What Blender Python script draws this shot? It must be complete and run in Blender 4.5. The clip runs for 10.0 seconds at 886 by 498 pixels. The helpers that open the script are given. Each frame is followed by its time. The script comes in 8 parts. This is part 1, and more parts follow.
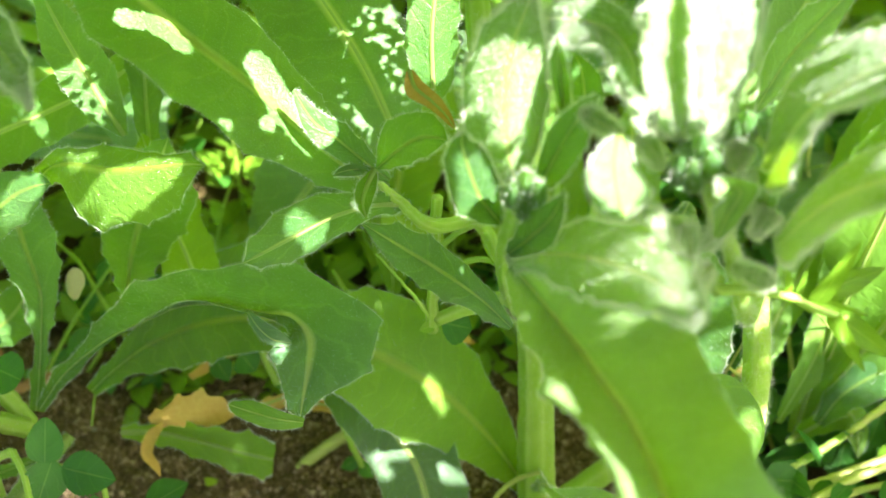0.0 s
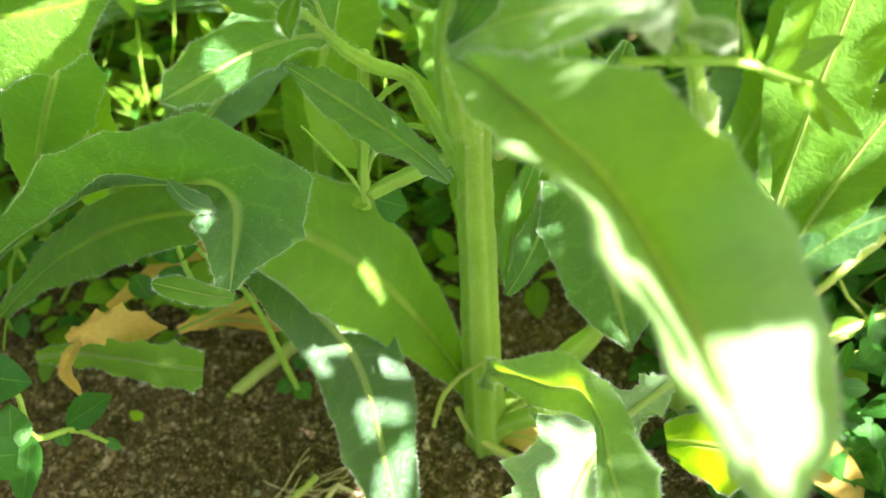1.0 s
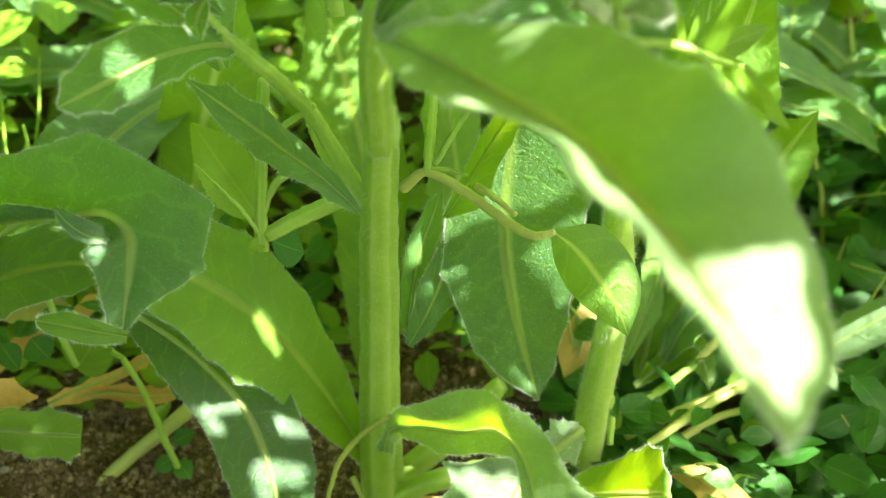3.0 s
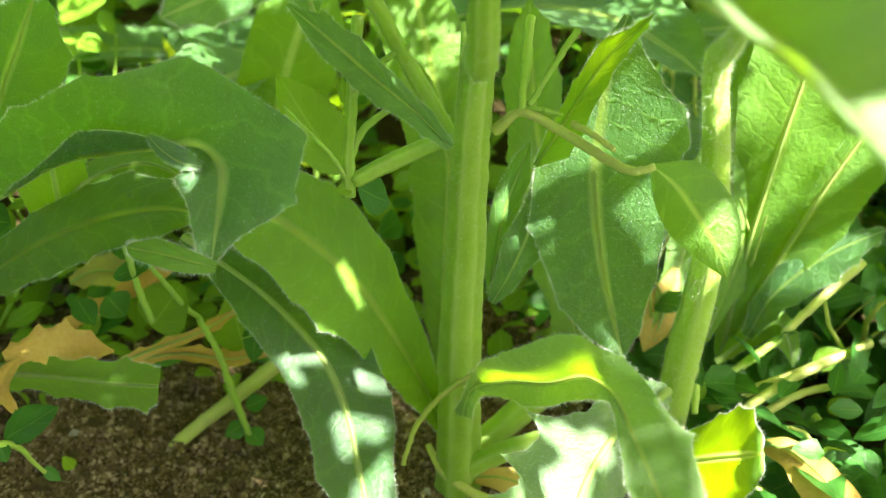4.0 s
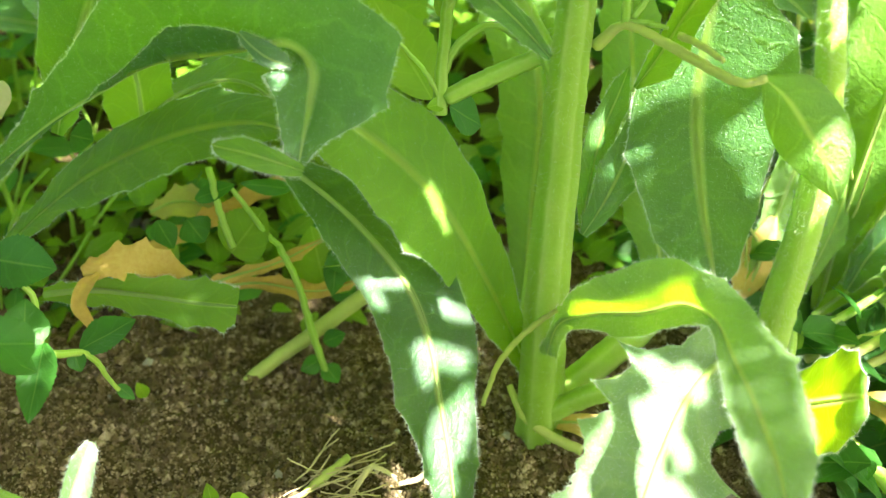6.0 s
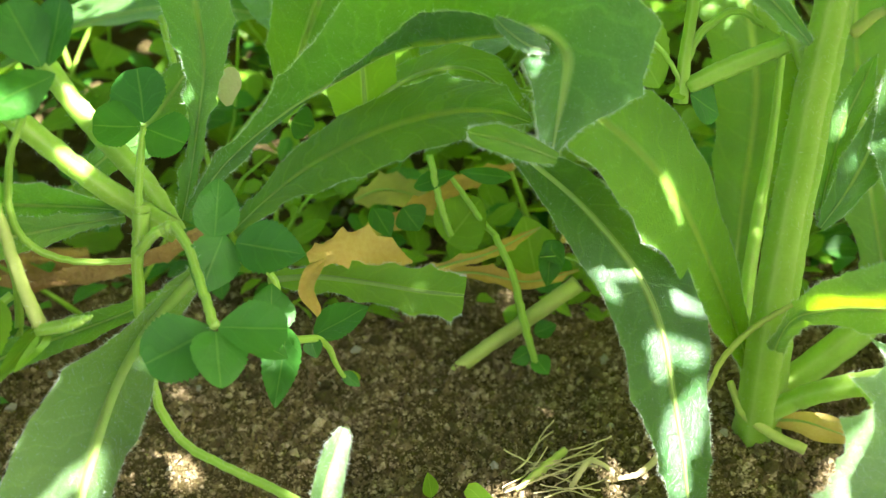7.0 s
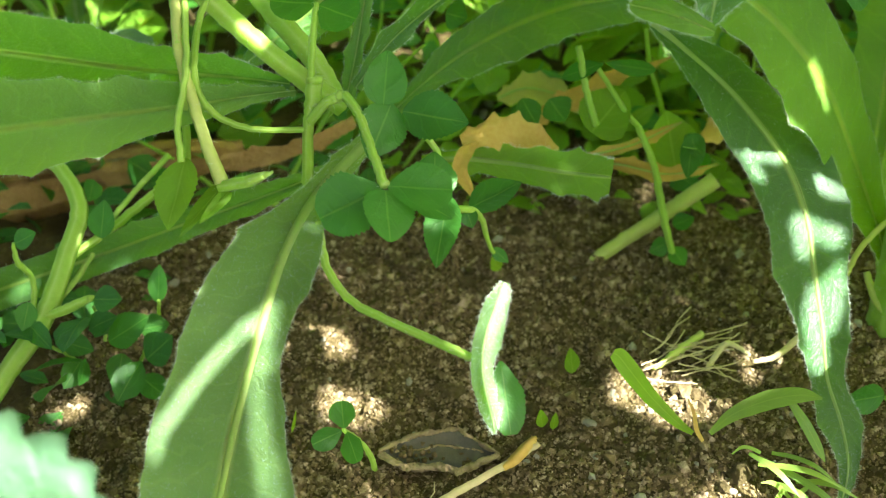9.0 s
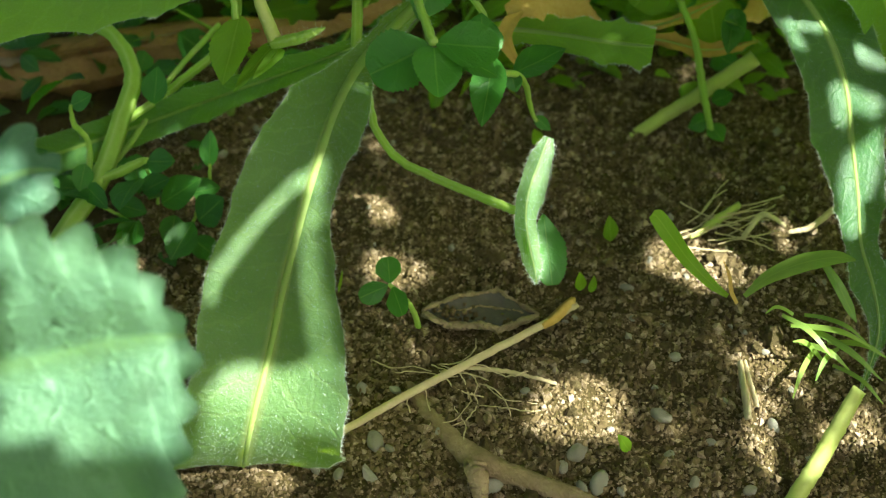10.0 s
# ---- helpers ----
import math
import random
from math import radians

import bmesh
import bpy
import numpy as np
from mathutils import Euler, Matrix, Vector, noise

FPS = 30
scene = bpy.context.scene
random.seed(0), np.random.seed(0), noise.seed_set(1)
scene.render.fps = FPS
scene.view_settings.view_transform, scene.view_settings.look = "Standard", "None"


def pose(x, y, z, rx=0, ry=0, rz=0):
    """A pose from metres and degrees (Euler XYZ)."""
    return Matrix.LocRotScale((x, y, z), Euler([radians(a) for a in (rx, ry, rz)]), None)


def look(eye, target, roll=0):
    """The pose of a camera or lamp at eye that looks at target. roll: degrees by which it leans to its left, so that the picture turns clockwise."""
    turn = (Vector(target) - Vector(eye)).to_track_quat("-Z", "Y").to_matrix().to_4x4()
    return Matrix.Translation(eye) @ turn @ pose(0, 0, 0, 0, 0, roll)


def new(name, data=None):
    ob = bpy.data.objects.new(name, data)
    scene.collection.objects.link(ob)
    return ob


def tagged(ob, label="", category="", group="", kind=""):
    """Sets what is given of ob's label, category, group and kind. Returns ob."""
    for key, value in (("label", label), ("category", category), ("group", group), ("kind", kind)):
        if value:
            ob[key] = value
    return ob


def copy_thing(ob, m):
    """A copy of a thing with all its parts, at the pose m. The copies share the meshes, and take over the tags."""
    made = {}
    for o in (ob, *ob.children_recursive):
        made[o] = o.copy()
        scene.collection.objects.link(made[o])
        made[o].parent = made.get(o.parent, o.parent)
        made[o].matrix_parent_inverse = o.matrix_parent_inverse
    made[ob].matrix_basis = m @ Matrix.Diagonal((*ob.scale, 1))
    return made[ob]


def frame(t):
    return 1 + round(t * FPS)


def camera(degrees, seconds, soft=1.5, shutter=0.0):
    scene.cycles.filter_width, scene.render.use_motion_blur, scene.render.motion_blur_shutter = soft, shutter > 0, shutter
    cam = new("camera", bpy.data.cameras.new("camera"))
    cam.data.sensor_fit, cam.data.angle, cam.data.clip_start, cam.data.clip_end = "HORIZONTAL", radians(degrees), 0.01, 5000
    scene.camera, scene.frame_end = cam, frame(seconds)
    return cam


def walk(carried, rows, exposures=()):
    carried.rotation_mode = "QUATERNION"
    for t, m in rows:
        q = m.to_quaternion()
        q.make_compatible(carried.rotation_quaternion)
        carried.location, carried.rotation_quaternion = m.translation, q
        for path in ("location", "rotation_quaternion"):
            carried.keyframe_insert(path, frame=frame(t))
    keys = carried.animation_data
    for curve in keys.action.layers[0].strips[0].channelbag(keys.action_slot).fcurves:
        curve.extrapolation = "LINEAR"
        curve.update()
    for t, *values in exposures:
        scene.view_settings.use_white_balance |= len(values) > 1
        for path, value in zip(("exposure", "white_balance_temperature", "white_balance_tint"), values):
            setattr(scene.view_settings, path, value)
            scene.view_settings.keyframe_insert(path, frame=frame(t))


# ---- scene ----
cam = camera(38, 10.0, soft=1.2)
PATH = [
    (0, (-0.0361, -0.1493, 0.2647), (-0.0370, -0.0186, 0.1133), -4.64),
    (0.5, (-0.0387, -0.1575, 0.2474), (-0.0346, -0.0228, 0.0996), -4.68),
    (1, (-0.0427, -0.1640, 0.2338), (-0.0297, -0.0294, 0.0865), -3.69),
    (1.5, (-0.0483, -0.1681, 0.2191), (-0.0214, -0.0362, 0.0713), -0.04),
    (2, (-0.0539, -0.1655, 0.2117), (-0.0155, -0.0273, 0.0723), 2.41),
    (2.2, (-0.0541, -0.1672, 0.2152), (-0.0126, -0.0263, 0.0794), 2.70),
    (3.3, (-0.0588, -0.1706, 0.2097), (-0.0176, -0.0218, 0.0825), 2.46),
    (3.5, (-0.0609, -0.1722, 0.2053), (-0.0220, -0.0208, 0.0805), 2.06),
    (4, (-0.0667, -0.1761, 0.1960), (-0.0292, -0.0230, 0.0730), 2.12),
    (4.5, (-0.0743, -0.1760, 0.1885), (-0.0384, -0.0220, 0.0661), 2.14),
    (5, (-0.0695, -0.1774, 0.1845), (-0.0348, -0.0223, 0.0630), 2.40),
    (5.2, (-0.0637, -0.1773, 0.1807), (-0.0309, -0.0219, 0.0591), 2.48),
    (6.3, (-0.0782, -0.1784, 0.1784), (-0.0542, -0.0220, 0.0561), 1.14),
    (6.5, (-0.0850, -0.1766, 0.1760), (-0.0642, -0.0201, 0.0532), 0.50),
    (7, (-0.0916, -0.1737, 0.1769), (-0.0801, -0.0163, 0.0540), -0.79),
    (7.5, (-0.0991, -0.1768, 0.1805), (-0.0936, -0.0187, 0.0582), -1.78),
    (8, (-0.1048, -0.1794, 0.1804), (-0.1033, -0.0215, 0.0576), -2.32),
    (8.5, (-0.1014, -0.1832, 0.1741), (-0.1022, -0.0266, 0.0497), -2.47),
    (9, (-0.1020, -0.1906, 0.1723), (-0.1057, -0.0362, 0.0452), -2.84),
    (9.5, (-0.1043, -0.1988, 0.1710), (-0.1124, -0.0499, 0.0377), -3.30),
    (10, (-0.1044, -0.2026, 0.1684), (-0.1132, -0.0559, 0.0327), -3.43),
]
walk(cam, [(t, look(eye, target, roll)) for t, eye, target, roll in PATH], [(0.0, 3.2, 6650, 9), (2.0, 3.25, 6700, 9), (3.5, 3.05, 6900, 8), (4.5, 3.22, 6900, 7), (5.0, 3.45, 6800, 7), (6.5, 3.5, 6600, 6), (7.0, 3.4, 6500, 6), (8.5, 3.4, 6500, 5), (9.0, 3.2, 6550, 3), (9.5, 2.65, 6600, -2), (10.0, 2.3, 6600, -2)])
cam.data.dof.use_dof = True
cam.data.dof.focus_distance = 0.212
cam.data.dof.aperture_fstop = 24.0

# ---- world, sun ----
SUN = Vector((0.62, -0.42, 1.0)).normalized()
world = bpy.data.worlds.new("sky")
scene.world = world
world.use_nodes = True
wn = world.node_tree.nodes
sky = wn.new("ShaderNodeTexSky")
sky.sky_type = "NISHITA"
sky.sun_disc = False
sky.dust_density = 6.0
sky.air_density = 0.5
sky.ozone_density = 0.0
sky.sun_elevation = math.asin(SUN.z)
sky.sun_rotation = math.atan2(SUN.x, SUN.y)
wn["Background"].inputs["Strength"].default_value = 0.05
world.node_tree.links.new(sky.outputs[0], wn["Background"].inputs["Color"])
sun = new("sun", bpy.data.lights.new("sun", "SUN"))
sun.data.energy, sun.data.angle, sun.data.color = 5.0, radians(0.53), (1.0, 0.985, 0.94)
sun.matrix_world = look(SUN, (0, 0, 0))


# ---- materials ----
def material(name):
    m = bpy.data.materials.new(name)
    m.use_nodes = True
    nt = m.node_tree
    return m, nt, nt.nodes["Principled BSDF"], nt.nodes["Material Output"]


def node(nt, kind, **values):
    n = nt.nodes.new(kind)
    for key, v in values.items():
        n.inputs[key].default_value = v
    return n


def ramp(nt, fac, stops):
    n = nt.nodes.new("ShaderNodeValToRGB")
    while len(n.color_ramp.elements) < len(stops):
        n.color_ramp.elements.new(0.5)
    for e, (at, c) in zip(n.color_ramp.elements, stops):
        e.position, e.color = at, (*c, 1)
    nt.links.new(fac, n.inputs[0])
    return n.outputs[0]


def mixed(nt, fac, a, b, how="MIX"):
    n = nt.nodes.new("ShaderNodeMix")
    n.data_type, n.blend_type = "RGBA", how
    for sock, v in ((n.inputs[0], fac), (n.inputs[6], a), (n.inputs[7], b)):
        if isinstance(v, (int, float)):
            sock.default_value = v
        elif isinstance(v, tuple):
            sock.default_value = (*v, 1)
        else:
            nt.links.new(v, sock)
    return n.outputs[2]


def calc(nt, how, a, b=0.0, clamp=False):
    n = nt.nodes.new("ShaderNodeMath")
    n.operation, n.use_clamp = how, clamp
    for sock, v in zip(n.inputs, (a, b)):
        if isinstance(v, (int, float)):
            sock.default_value = v
        else:
            nt.links.new(v, sock)
    return n.outputs[0]


def noise_at(nt, scale, detail=3.0, rough=0.55):
    c = nt.nodes.new("ShaderNodeTexCoord")
    n = node(nt, "ShaderNodeTexNoise", Scale=scale, Detail=detail, Roughness=rough)
    nt.links.new(c.outputs["Object"], n.inputs["Vector"])
    return n.outputs["Fac"]


def foliage(name, upper, glow, through_share, rib, rough=0.5, hairy=0.0, vary=0.12, relief=1.0):
    """A thin leaf: a matt, veined face that lets light through, with a pale midrib and a bloom of fine hair."""
    m, nt, p, out = material(name)
    uv = nt.nodes.new("ShaderNodeUVMap")
    uv.uv_map = "UVMap"
    sep = nt.nodes.new("ShaderNodeSeparateXYZ")
    nt.links.new(uv.outputs[0], sep.inputs[0])
    across, along = sep.outputs[0], sep.outputs[1]
    side = calc(nt, "ABSOLUTE", across)
    # side veins run forwards from the midrib to the margin, forked by a net of finer ones
    skew = calc(nt, "SUBTRACT", along, calc(nt, "MULTIPLY", side, 0.0060))
    warp = calc(nt, "MULTIPLY", calc(nt, "SUBTRACT", noise_at(nt, 160, 2), 0.5), 0.009)
    wave = calc(nt, "SINE", calc(nt, "MULTIPLY", calc(nt, "ADD", skew, warp), 620.0))
    vein = calc(nt, "MULTIPLY", calc(nt, "SUBTRACT", calc(nt, "ABSOLUTE", wave), 0.955, True), 22.0, True)
    coord = nt.nodes.new("ShaderNodeTexCoord")
    cells = nt.nodes.new("ShaderNodeTexVoronoi")
    cells.feature = "DISTANCE_TO_EDGE"
    cells.inputs["Scale"].default_value = 620
    nt.links.new(coord.outputs["Object"], cells.inputs["Vector"])
    net = calc(nt, "SUBTRACT", 1.0, calc(nt, "MULTIPLY", cells.outputs["Distance"], 9.0), True)
    big, mid, fine, speck = noise_at(nt, 45, 3), noise_at(nt, 170, 3), noise_at(nt, 900, 3), noise_at(nt, 3800, 2)
    info = nt.nodes.new("ShaderNodeObjectInfo")
    tone = calc(nt, "ADD", calc(nt, "MULTIPLY", calc(nt, "ADD", big, mid), 0.33), calc(nt, "MULTIPLY", info.outputs["Random"], 0.34))
    darker = (upper[0] * (1 - 3.0 * vary), upper[1] * (1 - 2.2 * vary), upper[2] * (1 - 1.2 * vary))
    paler = (upper[0] * (1 + 2.6 * vary), upper[1] * (1 + 1.9 * vary), upper[2] * (1 + 1.2 * vary))
    base = ramp(nt, tone, [(0.3, darker), (0.72, paler)])
    base = mixed(nt, calc(nt, "MULTIPLY", fine, 0.3), base, tuple(min(1, c * 1.4) for c in upper))
    base = mixed(nt, calc(nt, "MULTIPLY", vein, 0.09), base, rib)
    base = mixed(nt, calc(nt, "MULTIPLY", net, 0.05), base, rib)
    # the midrib is broad at the foot and thins out towards the tip
    spine = calc(nt, "MULTIPLY", calc(nt, "SUBTRACT", 1.0, calc(nt, "MULTIPLY", side, 8.5 if hairy else 15.0), True), 1.4, True)
    base = mixed(nt, calc(nt, "MULTIPLY", spine, 0.5 if hairy else 0.3), base, rib)
    if hairy:
        hair = calc(nt, "MULTIPLY", calc(nt, "SUBTRACT", speck, 0.58, True), 6.0, True)
        base = mixed(nt, calc(nt, "MULTIPLY", hair, hairy), base, (0.50, 0.64, 0.46))
        # a woolly rim along the margin
        rim = calc(nt, "MULTIPLY", calc(nt, "SUBTRACT", side, 0.92, True), 12.0, True)
        base = mixed(nt, calc(nt, "MULTIPLY", rim, 0.5 * hairy), base, (0.44, 0.58, 0.36))
    nt.links.new(base, p.inputs["Base Color"])
    p.inputs["Roughness"].default_value = rough
    p.inputs["Specular IOR Level"].default_value = 0.62 if hairy > 0.2 else 0.4
    p.inputs["Sheen Weight"].default_value = 0.75 * max(0.0, hairy - 0.08)
    p.inputs["Sheen Roughness"].default_value = 0.4
    p.inputs["Sheen Tint"].default_value = (0.92, 1.0, 0.96, 1)
    bump = node(nt, "ShaderNodeBump", Strength=0.75 * relief, Distance=0.0004)
    height = calc(nt, "ADD", calc(nt, "MULTIPLY", fine, 0.8), calc(nt, "MULTIPLY", vein, -0.22))
    height = calc(nt, "ADD", height, calc(nt, "MULTIPLY", net, -0.10))
    height = calc(nt, "ADD", height, calc(nt, "MULTIPLY", speck, 0.4))
    height = calc(nt, "ADD", height, calc(nt, "MULTIPLY", noise_at(nt, 280, 2), 1.0))
    nt.links.new(height, bump.inputs["Height"])
    nt.links.new(bump.outputs[0], p.inputs["Normal"])
    thru = nt.nodes.new("ShaderNodeBsdfTranslucent")
    inner = ramp(nt, tone, [(0.3, tuple(c * 0.62 for c in glow)), (0.75, glow)])
    inner = mixed(nt, calc(nt, "MULTIPLY", vein, 0.15), inner, tuple(min(1, c * 1.3) for c in glow))
    inner = mixed(nt, calc(nt, "MULTIPLY", net, 0.12), inner, tuple(c * 0.6 for c in glow))
    inner = mixed(nt, calc(nt, "MULTIPLY", spine, 0.8 if hairy else 0.15), inner, (0.88, 0.92, 0.30))
    nt.links.new(inner, thru.inputs["Color"])
    mix = nt.nodes.new("ShaderNodeMixShader")
    nt.links.new(calc(nt, "ADD", through_share, calc(nt, "MULTIPLY", spine, 0.2)), mix.inputs[0])
    nt.links.new(p.outputs[0], mix.inputs[1])
    nt.links.new(thru.outputs[0], mix.inputs[2])
    nt.links.new(mix.outputs[0], out.inputs["Surface"])
    return m


def matter(name, stops, scale, rough=0.8, bump=0.3, size=0.0006, spec=0.3, thru=0.0):
    """A plain dull matter with two scales of variation, and a tone of its own for each object and island."""
    m, nt, p, out = material(name)
    info, geo = nt.nodes.new("ShaderNodeObjectInfo"), nt.nodes.new("ShaderNodeNewGeometry")
    big, fine = noise_at(nt, scale, 4), noise_at(nt, scale * 9, 3)
    own = calc(nt, "MULTIPLY", calc(nt, "ADD", info.outputs["Random"], geo.outputs["Random Per Island"]), 0.22)
    tone = calc(nt, "ADD", own, calc(nt, "ADD", calc(nt, "MULTIPLY", big, 0.5), calc(nt, "MULTIPLY", fine, 0.25)))
    nt.links.new(ramp(nt, tone, stops), p.inputs["Base Color"])
    p.inputs["Roughness"].default_value = rough
    p.inputs["Specular IOR Level"].default_value = spec
    b = node(nt, "ShaderNodeBump", Strength=bump, Distance=size)
    nt.links.new(calc(nt, "ADD", big, fine), b.inputs["Height"])
    nt.links.new(b.outputs[0], p.inputs["Normal"])
    if thru:
        t = nt.nodes.new("ShaderNodeBsdfTranslucent")
        nt.links.new(ramp(nt, tone, stops), t.inputs["Color"])
        mix = nt.nodes.new("ShaderNodeMixShader")
        mix.inputs[0].default_value = thru
        nt.links.new(p.outputs[0], mix.inputs[1])
        nt.links.new(t.outputs[0], mix.inputs[2])
        nt.links.new(mix.outputs[0], out.inputs["Surface"])
    return m


WEED = foliage("weed_leaf", (0.060, 0.165, 0.036), (0.42, 0.72, 0.008), 0.43, (0.30, 0.42, 0.10), 0.45, 0.36, 0.16)
DARKWEED = foliage("dark_weed_leaf", (0.044, 0.138, 0.036), (0.38, 0.70, 0.010), 0.45, (0.26, 0.38, 0.12), 0.45, 0.26, 0.14)
OLIVE = foliage("olive_weed_leaf", (0.128, 0.238, 0.078), (0.50, 0.76, 0.010), 0.5, (0.44, 0.52, 0.20), 0.5, 0.36, 0.13)
# yellower copy of the weed leaf: light coming through is put into its colour
YELLOWLIT = foliage("yellow_lit_weed_leaf", (0.112, 0.240, 0.034), (0.50, 0.78, 0.008), 0.48, (0.36, 0.50, 0.09), 0.45, 0.14, 0.13)
WOOLLY = foliage("woolly_weed_leaf", (0.150, 0.255, 0.098), (0.44, 0.76, 0.010), 0.42, (0.34, 0.46, 0.14), 0.5, 0.42, 0.15)
# for the unseen leaves added overhead, which let green light down
SHADELEAF = foliage("unseen_shade_leaf", (0.12, 0.26, 0.03), (0.64, 0.90, 0.06), 0.64, (0.30, 0.42, 0.09), 0.5, 0.0, 0.1, 0.3)
CLOVER = foliage("clover_leaf", (0.042, 0.155, 0.020), (0.17, 0.46, 0.02), 0.36, (0.12, 0.30, 0.07), 0.42, 0.0, 0.14, 0.7)
HERB = foliage("herb_leaf", (0.15, 0.31, 0.022), (0.48, 0.62, 0.02), 0.45, (0.26, 0.42, 0.08), 0.45, 0.0, 0.12, 0.3)
PALEGRASS = foliage("pale_grass", (0.24, 0.37, 0.08), (0.50, 0.68, 0.05), 0.45, (0.36, 0.46, 0.14), 0.45, 0.0, 0.15, 0.3)
NETTLE = foliage("serrated_leaf", (0.078, 0.165, 0.094), (0.26, 0.52, 0.08), 0.30, (0.14, 0.30, 0.15), 0.5, 0.15, 0.15, 1.2)
STEM = matter("green_stem", [(0.25, (0.24, 0.43, 0.035)), (0.75, (0.44, 0.64, 0.11))], 160, 0.45, 0.25, 0.0003, 0.4, 0.4)
RIB = matter("pale_midrib", [(0.2, (0.27, 0.39, 0.09)), (0.8, (0.42, 0.55, 0.17))], 200, 0.5, 0.2, 0.0002, 0.3, 0.55)
HAIR = matter("plant_hair", [(0.2, (0.56, 0.64, 0.50)), (0.8, (0.78, 0.82, 0.70))], 300, 0.35, 0.0, 0.0001, 0.6, 0.45)
# pale ridges run along the stems
nt = STEM.node_tree
uv = nt.nodes.new("ShaderNodeUVMap")
uv.uv_map = "UVMap"
sep = nt.nodes.new("ShaderNodeSeparateXYZ")
nt.links.new(uv.outputs[0], sep.inputs[0])
plain = nt.nodes["Principled BSDF"].inputs["Base Color"].links[0].from_socket
streak = calc(nt, "MULTIPLY", calc(nt, "MULTIPLY", sep.outputs[0], sep.outputs[0]), calc(nt, "ADD", 0.35, calc(nt, "MULTIPLY", noise_at(nt, 120, 2), 0.5)))
nt.links.new(mixed(nt, streak, plain, (0.62, 0.76, 0.28)), nt.nodes["Principled BSDF"].inputs["Base Color"])
DRY = matter("dry_leaf", [(0.2, (0.28, 0.16, 0.035)), (0.55, (0.52, 0.34, 0.09)), (0.85, (0.66, 0.50, 0.18))], 120, 0.8, 0.5, 0.0005, 0.2, 0.25)
PALEDRY = matter("papery_leaf", [(0.2, (0.48, 0.40, 0.22)), (0.8, (0.72, 0.64, 0.42))], 200, 0.8, 0.4, 0.0004, 0.2, 0.4)
DRYGREEN = matter("fading_leaf", [(0.2, (0.24, 0.24, 0.05)), (0.8, (0.50, 0.46, 0.14))], 120, 0.8, 0.5, 0.0005, 0.2, 0.3)
STRAW = matter("straw", [(0.2, (0.30, 0.22, 0.11)), (0.8, (0.60, 0.50, 0.30))], 260, 0.7, 0.4, 0.0003, 0.3)
BARK = matter("dead_twig", [(0.2, (0.13, 0.09, 0.05)), (0.5, (0.25, 0.18, 0.10)), (0.85, (0.40, 0.31, 0.19))], 240, 0.9, 0.8, 0.0006, 0.2)
SOIL = matter("soil", [(0.15, (0.01436, 0.01073, 0.003312)), (0.5, (0.0418, 0.0309, 0.0105)), (0.85, (0.1385, 0.1054, 0.04232))], 130, 0.95, 0.9, 0.0010, 0.15)
CRUMB = matter("soil_crumb", [(0.28, (0.01188, 0.008755, 0.003)), (0.5, (0.0513, 0.03657, 0.0135)), (0.72, (0.1539, 0.113, 0.05704)), (0.95, (0.513, 0.4023, 0.2944))], 520, 0.95, 0.6, 0.0003, 0.15)
# further off, out of view, the soil is coloured green for its bounce light
nt = SOIL.node_tree
bed = nt.nodes.new("ShaderNodeNewGeometry")
length = nt.nodes.new("ShaderNodeVectorMath")
length.operation = "LENGTH"
nt.links.new(bed.outputs["Position"], length.inputs[0])
edge = calc(nt, "MULTIPLY", calc(nt, "SUBTRACT", calc(nt, "ADD", length.outputs["Value"], calc(nt, "MULTIPLY", noise_at(nt, 14, 3), 0.2)), 0.38, True), 5.0, True)
bare = nt.nodes["Principled BSDF"].inputs["Base Color"].links[0].from_socket
bounce_green = ramp(nt, noise_at(nt, 60, 4), [(0.3, (0.035, 0.075, 0.012)), (0.7, (0.10, 0.17, 0.03))])
nt.links.new(mixed(nt, edge, bare, bounce_green), nt.nodes["Principled BSDF"].inputs["Base Color"])
ROT = matter("rotting_stalk", [(0.2, (0.09, 0.045, 0.018)), (0.5, (0.24, 0.125, 0.045)), (0.85, (0.45, 0.29, 0.12))], 150, 0.85, 0.9, 0.0008, 0.2)
STONE = matter("pebble_stone", [(0.2, (0.12, 0.115, 0.085)), (0.5, (0.17, 0.155, 0.115)), (0.9, (0.28, 0.265, 0.22))], 300, 0.7, 0.3, 0.0002, 0.35)
CLOD = matter("soil_clod", [(0.2, (0.03694, 0.02874, 0.01104)), (0.5, (0.09439, 0.0728, 0.03128)), (0.85, (0.2001, 0.1552, 0.07544))], 900, 0.95, 1.0, 0.0006, 0.1)
HUSK = matter("dark_husk", [(0.2, (0.02, 0.018, 0.014)), (0.55, (0.07, 0.06, 0.045)), (0.8, (0.16, 0.125, 0.07))], 200, 0.55, 0.5, 0.0003, 0.5)


from mathutils.bvhtree import BVHTree


# ---- builders ----
def link_mesh(name, verts, faces, mat, parent=None, label="", uvs=None, smooth=True):
    me = bpy.data.meshes.new(name)
    me.from_pydata([tuple(v) for v in verts], [], faces)
    if uvs is not None:
        lay = me.uv_layers.new(name="UVMap")
        loops = np.empty(len(me.loops), dtype=np.int32)
        me.loops.foreach_get("vertex_index", loops)
        lay.data.foreach_set("uv", np.asarray(uvs, dtype=np.float32)[loops].ravel())
    if smooth:
        me.polygons.foreach_set("use_smooth", [True] * len(me.polygons))
    me.materials.append(mat)
    ob = new(name, me)
    if parent:
        ob.parent = parent
    if label:
        tagged(ob, label)
    return ob


def thing(name, label, category, group="", at=(0, 0, 0)):
    ob = new(name)
    ob.empty_display_size = 0.005
    return tagged(ob, label, category, group)


